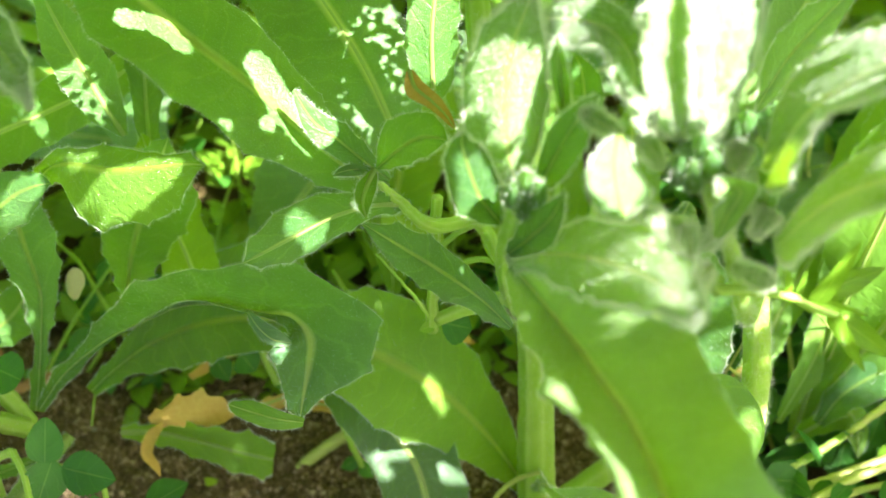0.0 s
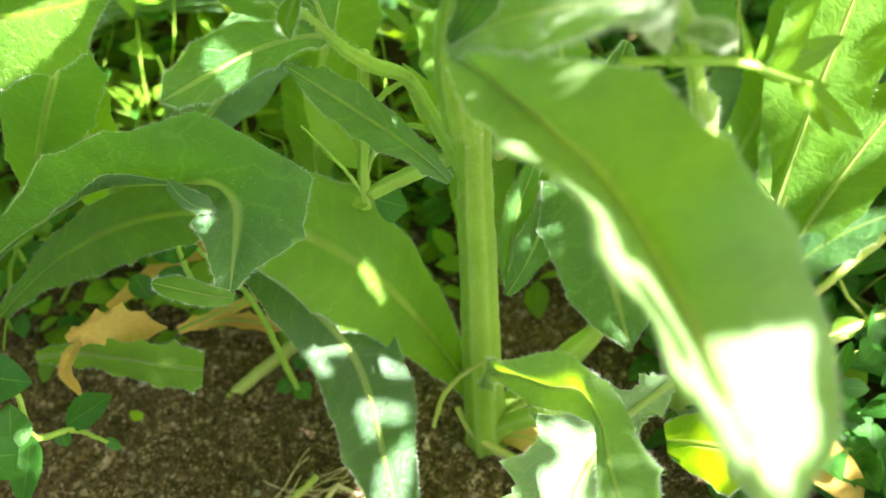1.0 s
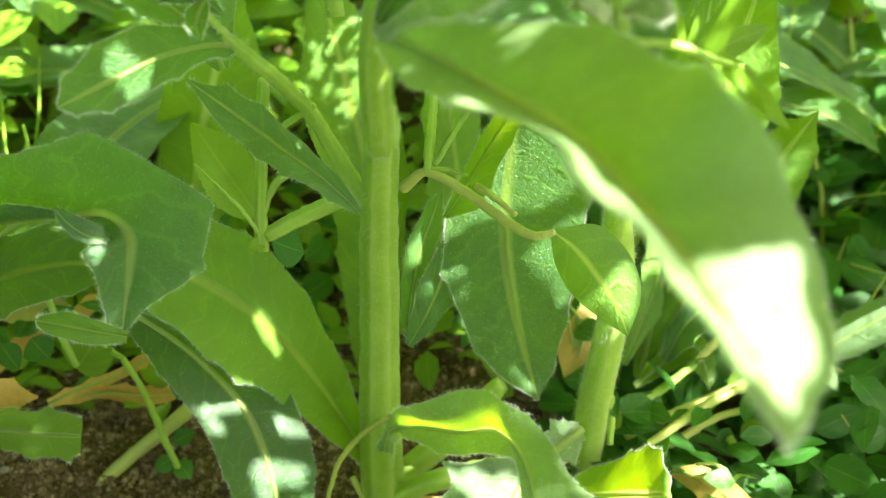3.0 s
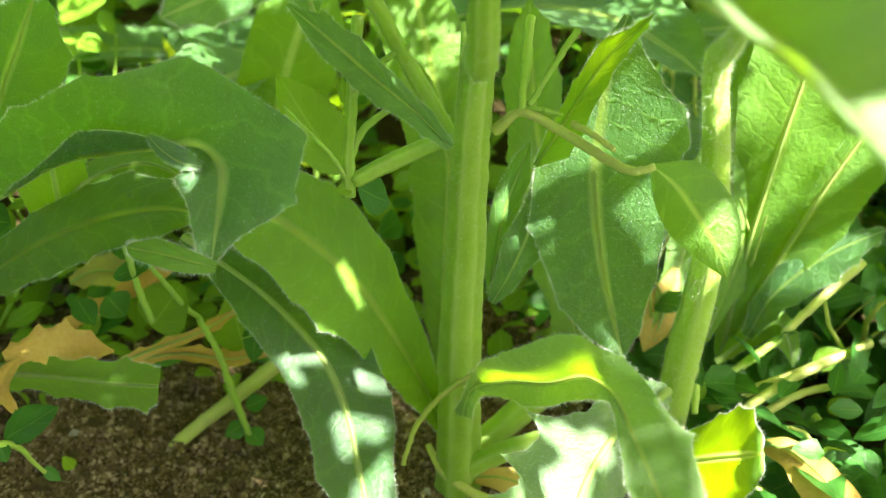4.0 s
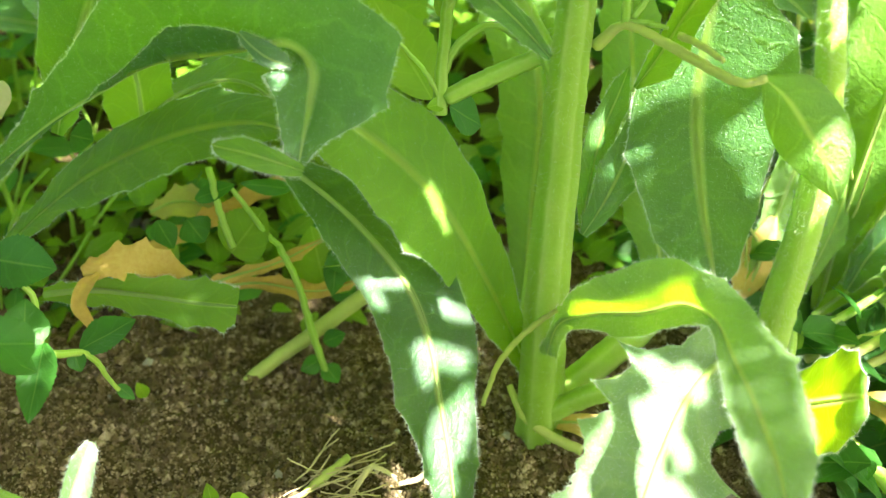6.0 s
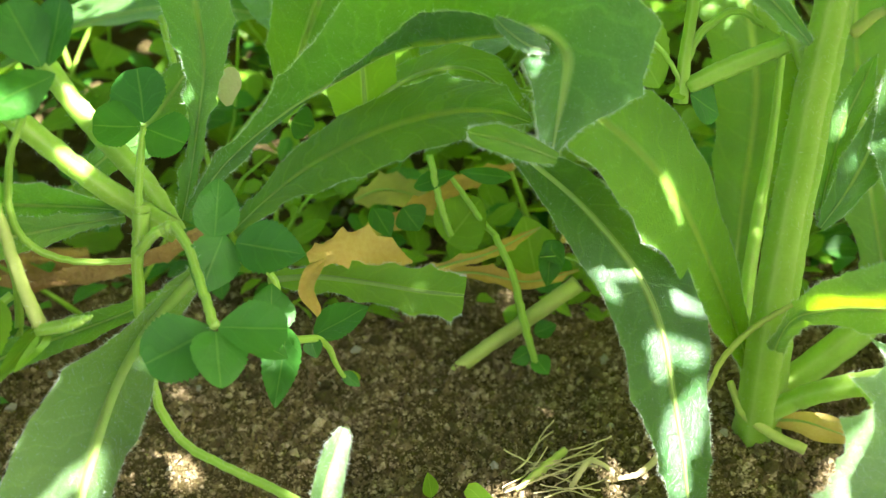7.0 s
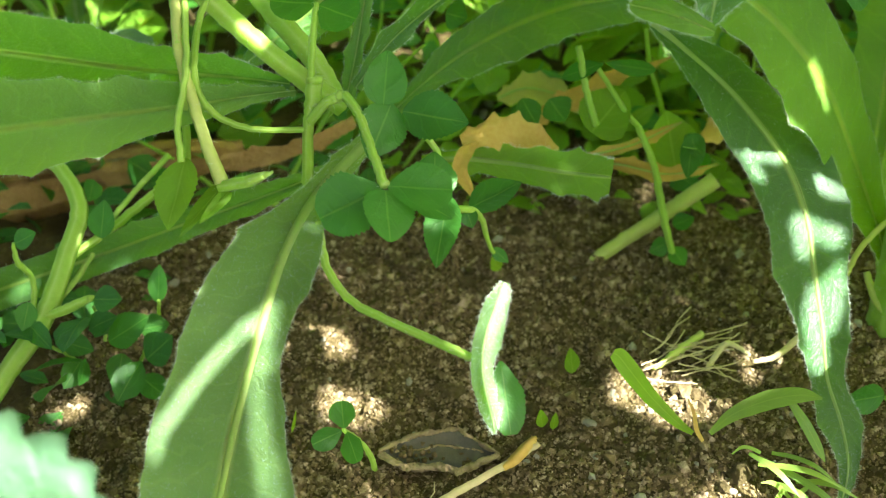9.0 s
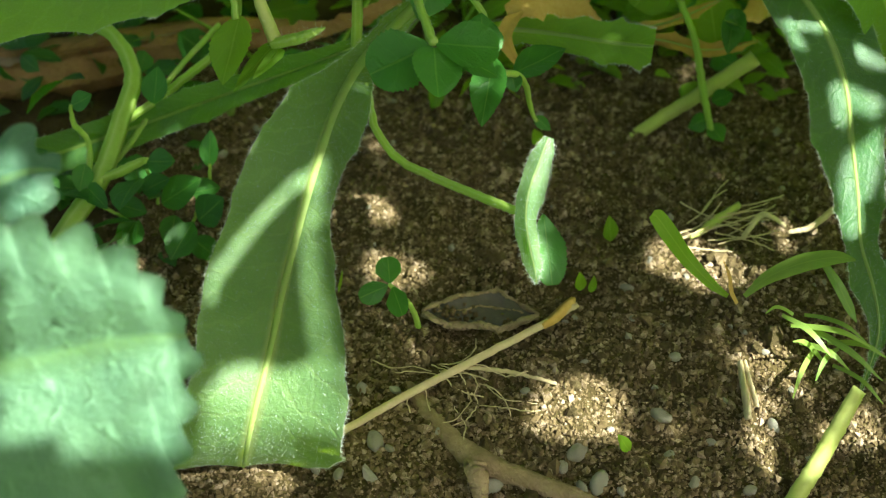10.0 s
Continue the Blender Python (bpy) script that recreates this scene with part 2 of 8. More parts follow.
def curve_through(keys, n):
    """Catmull-Rom through rows of numbers, at n even steps of the parameter."""
    k = np.asarray(keys, float)
    k = np.vstack([2 * k[0] - k[1], k, 2 * k[-1] - k[-2]])
    out = []
    for s in np.linspace(0, len(k) - 3, n):
        i = min(int(s), len(k) - 4)
        u, (a, b, c, d) = s - i, k[i : i + 4]
        out.append(0.5 * (2 * b + (c - a) * u + (2 * a - 5 * b + 4 * c - d) * u * u + (3 * b - a - 3 * c + d) * u**3))
    return np.array(out)


def unit(v):
    return v / (np.linalg.norm(v, axis=-1, keepdims=True) + 1e-12)


REFS = {"x": (1, 0, 0), "y": (0, 1, 0), "z": (0, 0, 1)}


def halves(rows, ref):
    """Spine, right and left half-width vectors, in metres, from rows of x, y, z, width, angle, width, angle (mm, degrees)."""
    r = np.asarray(rows, float)
    p = r[:, :3] / 1000
    t = unit(np.gradient(p, axis=0))
    s = unit(np.cross(t, REFS[ref]))
    n = np.cross(s, t)
    ra, la = np.radians(r[:, 4:5]), np.radians(r[:, 6:7])
    return p, (np.cos(ra) * s + np.sin(ra) * n) * r[:, 3:4] / 1000, (-np.cos(la) * s + np.sin(la) * n) * r[:, 5:6] / 1000


def fringe_mesh(points, outs, length, parent, rng, name="fringe", thick=0.000022):
    verts, faces = [], []
    for p, o in zip(points, outs):
        o = o + rng.normal(0, 0.45, 3)
        o /= np.linalg.norm(o) + 1e-9
        side = np.cross(o, rng.normal(0, 1, 3))
        side *= thick / (np.linalg.norm(side) + 1e-9)
        far = p + o * length * rng.uniform(0.4, 1.15) + rng.normal(0, length * 0.1, 3)
        k = len(verts)
        verts += [p - side, p + side, far]
        faces.append((k, k + 1, k + 2))
    return link_mesh(name, verts, faces, HAIR, parent, "fine pale hairs", smooth=False)


def margin(run, width, tooth, rng):
    """How far the margin stands out: a few forward-pointing teeth with shallow bays between them, and fine denticles."""
    if not tooth:
        return np.ones(len(run))
    size = np.clip(run[-1] / 0.08, 0.5, 1.2)
    deep = 0.016 * tooth * min(1.0, width.max() / 0.007, run[-1] / 0.05)
    at = [run[-1] * rng.uniform(0.08, 0.2)]
    while at[-1] < run[-1] * 0.97:
        at.append(at[-1] + size * rng.uniform(0.008, 0.021))
    out = np.zeros(len(run))
    for a, b in zip(at, at[1:]):
        inside = (run >= a) & (run < b)
        out[inside] -= 0.5 * deep * np.sin(np.pi * (run[inside] - a) / (b - a))
    for a in at:
        d, k = run - a, rng.uniform(0.5, 1.3)
        out += deep * k * np.where(d < 0, np.exp(d / (0.0022 * size)), np.exp(-d / (0.0006 * size)))
    out += 0.28 * deep * (((run / (0.0021 * size) + rng.uniform(0, 1)) % 1.0) - 0.5) + rng.normal(0, 0.05 * deep, len(run))
    return 1 + np.clip(out, -0.4 * width, 0.5 * width) / np.maximum(width, 0.0004)


def scallop(run, width, saw, rng):
    """A margin of even rounded saw teeth, saw metres apart."""
    f = (run / saw + 0.25 * np.sin(run / saw * 0.7 + rng.uniform(0, 6))) % 1.0
    out = 0.66 * saw * (np.where(f < 0.72, np.sin(0.5 * np.pi * f / 0.72), np.cos(0.5 * np.pi * (f - 0.72) / 0.28)) - 0.6)
    return np.clip(out, -0.4 * width, 0.5 * width)


def ridge(p, across, face, half, parent):
    """The raised midrib on a blade's upper face, a low rounded ridge."""
    verts, uvs = [], []
    prof = ((-1, 0.02), (-0.6, 0.4), (0, 0.62), (0.6, 0.4), (1, 0.02))
    for q, a, f, w in zip(p, across, face, half):
        for s, h in prof:
            verts.append(q + a * (s * w) + f * (h * w + 0.00004))
    k = len(prof)
    faces = [(i * k + j, i * k + j + 1, (i + 1) * k + j + 1, (i + 1) * k + j) for i in range(len(p) - 1) for j in range(k - 1)]
    return link_mesh("midrib", verts, faces, RIB, parent)


def leaf(parent, ref, rows, mat=None, name="leaf", tooth=0.06, wave=0.05, bulge=0.06, n=34, m=5, hairs=260, rib=0.4, seed=0, label="", hair_len=0.0008, wool=0, crinkle=0.22, saw=0.0):
    """A leaf blade along a bent spine, its two halves at angles of their own, with a toothed, waved margin, a midrib and hairs."""
    rng = np.random.default_rng(seed + 11)
    p, right, left = halves(rows, ref)
    if tooth:
        n = int(np.clip(np.linalg.norm(np.diff(p, axis=0), axis=1).sum() / 0.0009, n, 110))
    table = curve_through(np.hstack([p, right, left]), n)
    p, right, left = table[:, :3], table[:, 3:6], table[:, 6:]
    run = np.r_[0, np.cumsum(np.linalg.norm(np.diff(p, axis=0), axis=1))]
    tang = unit(np.gradient(p, axis=0))
    verts, uvs, phase = [], [], rng.uniform(0, 6, 4)
    steps = max(2.0, run[-1] / 0.007)
    marg = {}
    for sign, half in ((1, right), (-1, left)):
        face = unit(np.cross(tang, half)) * sign
        width = np.linalg.norm(half, axis=1)
        rim = np.r_[0, np.cumsum(np.linalg.norm(np.diff(p + half, axis=0), axis=1))]
        grow = margin(rim, width, 0 if saw else tooth, rng)
        teeth = np.zeros((n, 3))
        if saw:
            out = unit(np.cross(unit(np.gradient(p + half, axis=0)), face))
            out *= np.sign((out * (unit(half) + 0.5 * tang)).sum(1, keepdims=True))
            teeth = out * scallop(rim, width, saw, rng)[:, None]
        ripple = np.sin(np.linspace(0, steps * 1.7, n) + phase[sign]) + 0.5 * np.sin(np.linspace(0, steps * 4.1, n) + phase[sign + 1])
        cols = []
        for v in np.linspace(0, 1, m):
            g = 1 + (grow - 1) * v**3
            lift = bulge * np.sin(np.pi * v) * width + wave * ripple * v**2 * width
            spot = p + half * (v * g)[:, None] + teeth * v**3
            rough = np.array([noise.noise(Vector(q) * 170) + 0.5 * noise.noise(Vector(q) * 420) for q in spot])
            lift = lift + crinkle * 0.001 * rough * min(1, 3 * v)
            cols.append(spot + face * lift[:, None])
        marg[sign] = cols
    grid = marg[-1][:0:-1] + marg[1]
    across = np.r_[-np.linspace(1, 0, m)[:-1], np.linspace(0, 1, m)]
    w = len(grid)
    for i in range(n):
        for j in range(w):
            verts.append(grid[j][i])
            uvs.append((across[j], run[i]))
    faces = [(i * w + j, i * w + j + 1, (i + 1) * w + j + 1, (i + 1) * w + j) for i in range(n - 1) for j in range(w - 1)]
    ob = link_mesh(name, verts, faces, mat or WEED, parent, label, uvs)
    if rib:
        flat = unit(right - left)
        ridge(p, flat, unit(np.cross(flat, tang)), np.linspace(1.25 * rib, rib * 0.22, n) / 1000, ob)
    if hairs:
        count = int(hairs * 3)
        pts, outs = [], []
        for sign in (1, -1):
            edge, inner = marg[sign][-1], marg[sign][-2]
            where = rng.uniform(0, n - 1.001, count // 2)
            i = where.astype(int)
            f = (where - i)[:, None]
            pts.append(edge[i] * (1 - f) + edge[i + 1] * f)
            outs.append(unit(edge[i] - inner[i]) + 0.25 * tang[i])
        fringe_mesh(np.vstack(pts), np.vstack(outs), hair_len, ob, rng, thick=0.000026 if hair_len < 0.0012 else 0.000034)
    if wool:
        wool *= 3
        g = np.array(grid)
        j, i = rng.integers(0, w - 1, wool), rng.integers(0, n - 1, wool)
        a, b = rng.uniform(0, 1, (wool, 1)), rng.uniform(0, 1, (wool, 1))
        spot = (g[j, i] * (1 - a) + g[j + 1, i] * a) * (1 - b) + (g[j, i + 1] * (1 - a) + g[j + 1, i + 1] * a) * b
        face = unit(np.cross(g[j + 1, i] - g[j, i], g[j, i + 1] - g[j, i])) * np.sign(rng.uniform(-1, 1, (wool, 1)))
        fringe_mesh(spot, face, hair_len * 0.6, ob, rng, "wool", 0.000018)
    return ob


def tube_mesh(name, pts, radii, mat, parent, sides=10, ridges=0.0, label="", cap=True):
    p = np.asarray(pts, float)
    t = unit(np.gradient(p, axis=0))
    a = unit(np.cross(t[0], (0.31, 0.83, 0.46)))
    verts, faces, uvs = [], [], []
    for k in range(len(p)):
        a = unit(a - (a @ t[k]) * t[k])
        b = np.cross(t[k], a)
        for j in range(sides):
            ang = 2 * math.pi * j / sides
            r = radii[k] * (1 + (ridges if j % 2 else -ridges))
            verts.append(p[k] + r * (math.cos(ang) * a + math.sin(ang) * b))
            uvs.append((j % 2, 0.01 * k))
    for k in range(len(p) - 1):
        for j in range(sides):
            q = (j + 1) % sides
            faces.append((k * sides + j, k * sides + q, (k + 1) * sides + q, (k + 1) * sides + j))
    if cap:
        faces.append(tuple(range(sides - 1, -1, -1)))
        faces.append(tuple((len(p) - 1) * sides + j for j in range(sides)))
    return link_mesh(name, verts, faces, mat, parent, label, uvs)


def stem(parent, rows, mat=None, name="stem", hairs=0, sides=12, ridges=0.06, n=0, label="", seed=0, hair_len=0.0010):
    """A stem through rows of x, y, z, radius in mm."""
    rng = np.random.default_rng(seed + 5)
    k = curve_through(np.asarray(rows, float) / 1000, n or 8 * len(rows))
    p, r = k[:, :3] + rng.normal(0, 0.00006, (len(k), 3)), np.maximum(k[:, 3], 0.0001)
    ob = tube_mesh(name, p, r * rng.uniform(0.97, 1.03, len(r)), mat or STEM, parent, sides, ridges, label)
    if hairs:
        hairs *= 2
        t = unit(np.gradient(p, axis=0))
        i = rng.integers(0, len(p) - 1, hairs)
        f = rng.uniform(0, 1, (hairs, 1))
        out = unit(np.cross(t[i], rng.normal(0, 1, (hairs, 3))))
        pts = p[i] * (1 - f) + p[i + 1] * f + out * r[i][:, None]
        fringe_mesh(pts, out, hair_len, ob, rng, "hairs")
    return ob


def leaflet(parent, base, end, normal, width, mat=None, shape="round", name="leaflet", cup=0.10, tooth=0.07, seed=0, label="", n=42):
    """A small flat leaf from its base to its end (mm), with its face's normal and full width."""
    a, b, nn = Vector(base) / 1000, Vector(end) / 1000, Vector(normal).normalized()
    along = b - a
    ln = along.length
    x = along.normalized()
    y = nn.cross(x).normalized()
    z = x.cross(y)
    rng = np.random.default_rng(seed + 3)
    prof = {"round": lambda s: max(0.0, 1 - abs(2 * s - 1.04) ** 2.3) ** 0.5 * min(1.0, 0.42 + 1.35 * s), "oval": lambda s: math.sin(math.pi * s**0.8) ** 0.85,
            "blade": lambda s: (1 - s**2.2) ** 0.8 * min(1, 0.55 + 3 * s), "heart": lambda s: math.sin(math.pi * s**0.7) ** 0.6}[shape]
    verts, uvs, faces, cols = [], [], [], 7
    for i in range(n):
        s = 0.5 - 0.496 * math.cos(math.pi * i / (n - 1))
        w = width / 2000 * prof(s) * (1 + (tooth * (i % 2 - 0.5) if 0.25 < s else 0) + rng.normal(0, tooth * 0.2))
        for j in range(cols):
            v = 2 * j / (cols - 1) - 1
            lift = cup * width / 1000 * (abs(v) * 0.8 - 0.35) * prof(s) - 0.12 * ln * (s - 0.5) ** 2 + 0.01 * ln * math.sin(9 * s + 3 * v)
            verts.append(a + x * (ln * s) + y * (w * v) + z * lift)
            uvs.append((v, ln * s * 1.6))
    for i in range(n - 1):
        for j in range(cols - 1):
            k = i * cols + j
            faces.append((k, k + 1, k + cols + 1, k + cols))
    return link_mesh(name, verts, faces, mat or CLOVER, parent, label, uvs)


def bud(parent, base, end, normal, width, seed=0):
    """A small woolly closed bud with overlapping scales."""
    a, b = np.array(base) / 1000, np.array(end) / 1000
    rng = np.random.default_rng(seed)
    x = (b - a) / np.linalg.norm(b - a)
    y = unit(np.cross(np.array(normal), x))
    z = np.cross(x, y)
    ln, w = np.linalg.norm(b - a), width / 2000
    verts, faces, rings, sides = [], [], 9, 10
    for i in range(rings):
        s = i / (rings - 1)
        r = w * (math.sin(math.pi * (0.12 + 0.86 * s)) ** 0.8)
        for j in range(sides):
            t = 2 * math.pi * j / sides
            k = r * (1.12 if (i + j) % 2 else 0.92)
            verts.append(a + x * ln * s + k * (math.cos(t) * y + math.sin(t) * z))
    for i in range(rings - 1):
        for j in range(sides):
            q = (j + 1) % sides
            faces.append((i * sides + j, i * sides + q, (i + 1) * sides + q, (i + 1) * sides + j))
    ob = link_mesh("flower_bud", verts, faces, WEED, parent, "woolly pale green bud", [(0.3, v[2]) for v in verts])
    p = np.array(verts)
    pick = rng.integers(0, len(p), 260)
    mid = (a + b) / 2
    fringe_mesh(p[pick], unit(p[pick] - mid), 0.0013, ob, rng, "hairs")
    return ob


def husk(at, long, wide, turn):
    """A split seed husk: a dark boat with a ragged tan rim and a seam, soil fallen into one end."""
    top = thing("seed_husk", "split dark seed husk with a ragged tan rim", "seed husk")
    x0, y0 = at[0] / 1000, at[1] / 1000
    z0, n, m = float(height(x0, y0)) + 0.0017, 40, 11
    rng = np.random.default_rng(8)
    verts, faces = [], []
    c, s = math.cos(radians(turn)), math.sin(radians(turn))
    edge = {1: [], -1: [], 0: []}
    for i in range(n):
        u = 2 * i / (n - 1) - 1
        w = wide / 1000 * max(0.02, (1 - abs(u) ** 2.6)) * (0.70 + 0.06 * math.sin(5 * u) + rng.normal(0, 0.02))
        for j in range(m):
            v = 2 * j / (m - 1) - 1
            px, py = u * long / 1000, v * w + 0.0003 * math.sin(4 * u + 1)
            pz = z0 + 0.0018 * v * v * (1 - 0.5 * abs(u)) + 0.0003 * math.sin(9 * u + 5 * v) + rng.normal(0, 0.00008)
            verts.append((x0 + c * px - s * py, y0 + s * px + c * py, pz))
            if abs(v) == 1 or (j == 7 and abs(u) < 0.75):
                size = (0.22 + 0.3 * rng.random() + 0.2 * (v < 0)) * (1 if abs(v) == 1 else 0.5)
                edge[int(v)].append((*(1000 * k for k in verts[-1]), size))
    for i in range(n - 1):
        for j in range(m - 1):
            k = i * m + j
            faces.append((k, k + 1, k + m + 1, k + m))
    link_mesh("shell", verts, faces, HUSK, top)
    for k in (1, -1, 0):
        stem(top, edge[k][::2] + [edge[k][-1]], mat=BARK, name="rim" if k else "seam", sides=7, ridges=0.3, seed=k + 2)
    p = np.array(verts).reshape(n, m, 3)
    for k in range(34):
        i, j = int(rng.integers(3, 18 if k < 24 else 36)), int(rng.integers(2, 9))
        r = rng.uniform(0.0003, 0.0007)
        link_mesh("crumb", ICO_V * rng.uniform(0.75, 1.25, (len(ICO_V), 1)) * r + p[i, j] + (0, 0, 0.5 * r), ICO_F.tolist(), CRUMB, top)
    return top


STRAWGREEN = matter("pale_stalk", [(0.2, (0.34, 0.42, 0.08)), (0.8, (0.58, 0.62, 0.20))], 180, 0.5, 0.3, 0.0003, 0.4, 0.25)


# ---- ground ----
def lattice(x, y, cell, seed):
    """Smooth value noise from -1 to 1."""
    gx, gy = np.asarray(x) / cell, np.asarray(y) / cell
    ix, iy = np.floor(gx).astype(np.int64), np.floor(gy).astype(np.int64)
    fx, fy = gx - ix, gy - iy
    fx, fy = fx * fx * (3 - 2 * fx), fy * fy * (3 - 2 * fy)

    def val(a, b):
        h = np.sin((a % 9973) * 127.1 + (b % 9973) * 311.7 + seed * 74.7) * 43758.5453
        return 2 * (h - np.floor(h)) - 1

    return (val(ix, iy) * (1 - fx) + val(ix + 1, iy) * fx) * (1 - fy) + (val(ix, iy + 1) * (1 - fx) + val(ix + 1, iy + 1) * fx) * fy


def height(x, y):
    return (0.0022 * lattice(x, y, 0.031, 1) + 0.0011 * lattice(x, y, 0.011, 2) + 0.0013 * lattice(x, y, 0.0062, 3) + 0.0007 * lattice(x, y, 0.0028, 4)) - 0.001


def sheet():
    far = np.geomspace(0.004, 90, 34)
    gx = np.r_[-0.27 - far[::-1], np.arange(-0.27, 0.12, 0.0014), 0.12 + far]
    gy = np.r_[-0.16 - far[::-1], np.arange(-0.16, 0.22, 0.0014), 0.22 + far]
    X, Y = np.meshgrid(gx, gy)
    Z = height(X, Y)
    w, h = len(gx), len(gy)
    verts = np.stack([X.ravel(), Y.ravel(), Z.ravel()], 1)
    i = (np.arange(h - 1)[:, None] * w + np.arange(w - 1)).ravel()
    faces = np.stack([i, i + 1, i + w + 1, i + w], 1)
    return tagged(link_mesh("ground", verts.tolist(), faces.tolist(), SOIL), "dry brown crumbly garden soil", "soil", kind="structure")


sheet()
ICO = bmesh.new()
bmesh.ops.create_icosphere(ICO, subdivisions=1, radius=1)
ICO_V = np.array([v.co for v in ICO.verts])
ICO_F = np.array([[v.index for v in f.verts] for f in ICO.faces])
ICO.free()


OCT_V = np.array([(1, 0, 0), (-1, 0, 0), (0, 1, 0), (0, -1, 0), (0, 0, 1), (0, 0, -1)], float)
OCT_F = np.array([(0, 2, 4), (2, 1, 4), (1, 3, 4), (3, 0, 4), (2, 0, 5), (1, 2, 5), (3, 1, 5), (0, 3, 5)])


def crumbs(name, label, count, box, sizes, mat, seed, fine=False):
    """Angular grains strewn over the soil; the fine ones lie thickest in drifts and on the mounds."""
    rng = np.random.default_rng(seed)
    base_v, base_f = (OCT_V, OCT_F) if fine else (ICO_V, ICO_F)
    x, y = rng.uniform(box[0], box[1], count), rng.uniform(box[2], box[3], count)
    s = np.clip(rng.lognormal(math.log(sizes[0]), sizes[1], count), 0.00012, sizes[2])
    if fine:
        drift = 0.5 + 0.5 * lattice(x, y, 0.009, 8) + 0.4 * lattice(x, y, 0.0035, 9)
        s *= np.clip(0.72 + 0.5 * drift, 0.7, 1.3)
    z = height(x, y) + s * 0.25
    v = base_v[None] * rng.uniform(0.6, 1.4, (count, len(base_v), 1)) * rng.uniform(0.75, 1.25, (count, 1, 3))
    a = rng.uniform(0, 2 * math.pi, (count, 2))
    ca, sa, cb, sb = np.cos(a[:, 0]), np.sin(a[:, 0]), np.cos(a[:, 1]), np.sin(a[:, 1])
    o = np.zeros(count)
    turn = np.stack([np.stack([ca, -sa * cb, sa * sb], 1), np.stack([sa, ca * cb, -ca * sb], 1), np.stack([o, sb, cb], 1)], 1)
    v = np.einsum("nij,nkj->nki", turn, v) * s[:, None, None] + np.stack([x, y, z], 1)[:, None]
    f = base_f[None] + (np.arange(count) * len(base_v))[:, None, None]
    return tagged(link_mesh(name, v.reshape(-1, 3).tolist(), f.reshape(-1, 3).tolist(), mat, smooth=False), label, "soil", kind="stuff")


crumbs("soil_crumbs", "loose brown soil crumbs and grit", 170000, (-0.185, 0.03, -0.10, 0.06), (0.00028, 0.50, 0.0011), CRUMB, 2, True)
crumbs("soil_clods", "lumps of dry brown soil", 900, (-0.185, 0.03, -0.10, 0.07), (0.0008, 0.40, 0.0019), CLOD, 4)
crumbs("grit", "pale grit scattered over the soil", 110, (-0.18, 0.0, -0.10, 0.07), (0.0006, 0.35, 0.0014), STONE, 3)


def pebble_mesh(k):
    rng = np.random.default_rng(k + 40)
    bm = bmesh.new()
    bmesh.ops.create_icosphere(bm, subdivisions=3, radius=1)
    for v in bm.verts:
        c = v.co
        v.co = c * (1 + 0.22 * noise.noise(c * 1.1 + Vector((k * 7.3, 0, 0))) + 0.05 * noise.noise(c * 4 + Vector((0, k * 3.1, 0))))
    me = bpy.data.meshes.new("pebble")
    bm.to_mesh(me)
    bm.free()
    me.polygons.foreach_set("use_smooth", [True] * len(me.polygons))
    me.materials.append(STONE)
    return me


PEBBLES = [pebble_mesh(k) for k in range(5)]


def pebble(x, y, size, k, turn=0.0, label="small grey pebble half sunk in the soil"):
    """A pebble at x, y with its half length, all in mm."""
    ob = new("pebble", PEBBLES[k % 5])
    x, y, s = x / 1000, y / 1000, size / 1000
    ob.matrix_world = pose(x, y, float(height(x, y)) + 0.25 * s, 8 * k, 0, turn) @ Matrix.Diagonal((s, s * 0.72, s * 0.55, 1))
    return tagged(ob, label, "pebble", "pebbles on the soil")


# ---- plants ----
weed_a = thing("hairy_weed", "tall hairy grey-green weed with toothed lance-shaped leaves", "plant", "hairy weeds")
stem(weed_a, [(-20.6, -7.8, -5.7, 4.31), (-20.8, -7.3, 11.3, 4.03), (-21.1, -6.1, 30.7, 3.64), (-20.9, -5.2, 49.8, 3.37), (-21.1, -6, 68.4, 3.10), (-21.2, -6.9, 85.2, 2.76), (-20.9, -8, 98.5, 2.47), (-25.3, -25.8, 107, 2.11), (-27.7, -33.6, 126.7, 1.90), (-26.8, -35.9, 138, 1.79), (-26.1, -36.5, 144, 1.30)], hairs=2200, ridges=0.11, sides=14, label="pale green ridged hairy stem", seed=1)
leaf(weed_a, "x", [(-27.9, -38.8, 132.3, 1.2, 43, 1.5, -38), (-24.8, -46.8, 134.7, 3.8, 28, 4.0, -59), (-21.0, -56.2, 136.0, 8.0, 47, 5.5, -89), (-18.8, -62.7, 137.1, 10.5, 45, 8.2, -104), (-16.8, -68.9, 138.4, 12.0, 46, 7.1, -105), (-15.4, -76.8, 139.4, 12.2, 45, 7.6, -131), (-14.4, -84.8, 140.3, 13.4, 44, 8.2, -132), (-13.6, -92.0, 140.6, 12.1, 71, 8.3, -133), (-12.8, -98.5, 140.2, 13.0, 95, 7.0, -132), (-12.0, -103.9, 139.4, 10.7, 109, 4.9, -131), (-11.4, -108.2, 138.2, 6.9, 120, 2.7, -126), (-11.3, -111.1, 137.0, 2.8, 122, 1.4, -125), (-11.4, -112.8, 136.7, 0.1, 91, 0.1, -76)], tooth=0.07, wave=0.08, wool=2500, mat=WOOLLY, hairs=900, n=44, m=7, rib=0.52, seed=2)
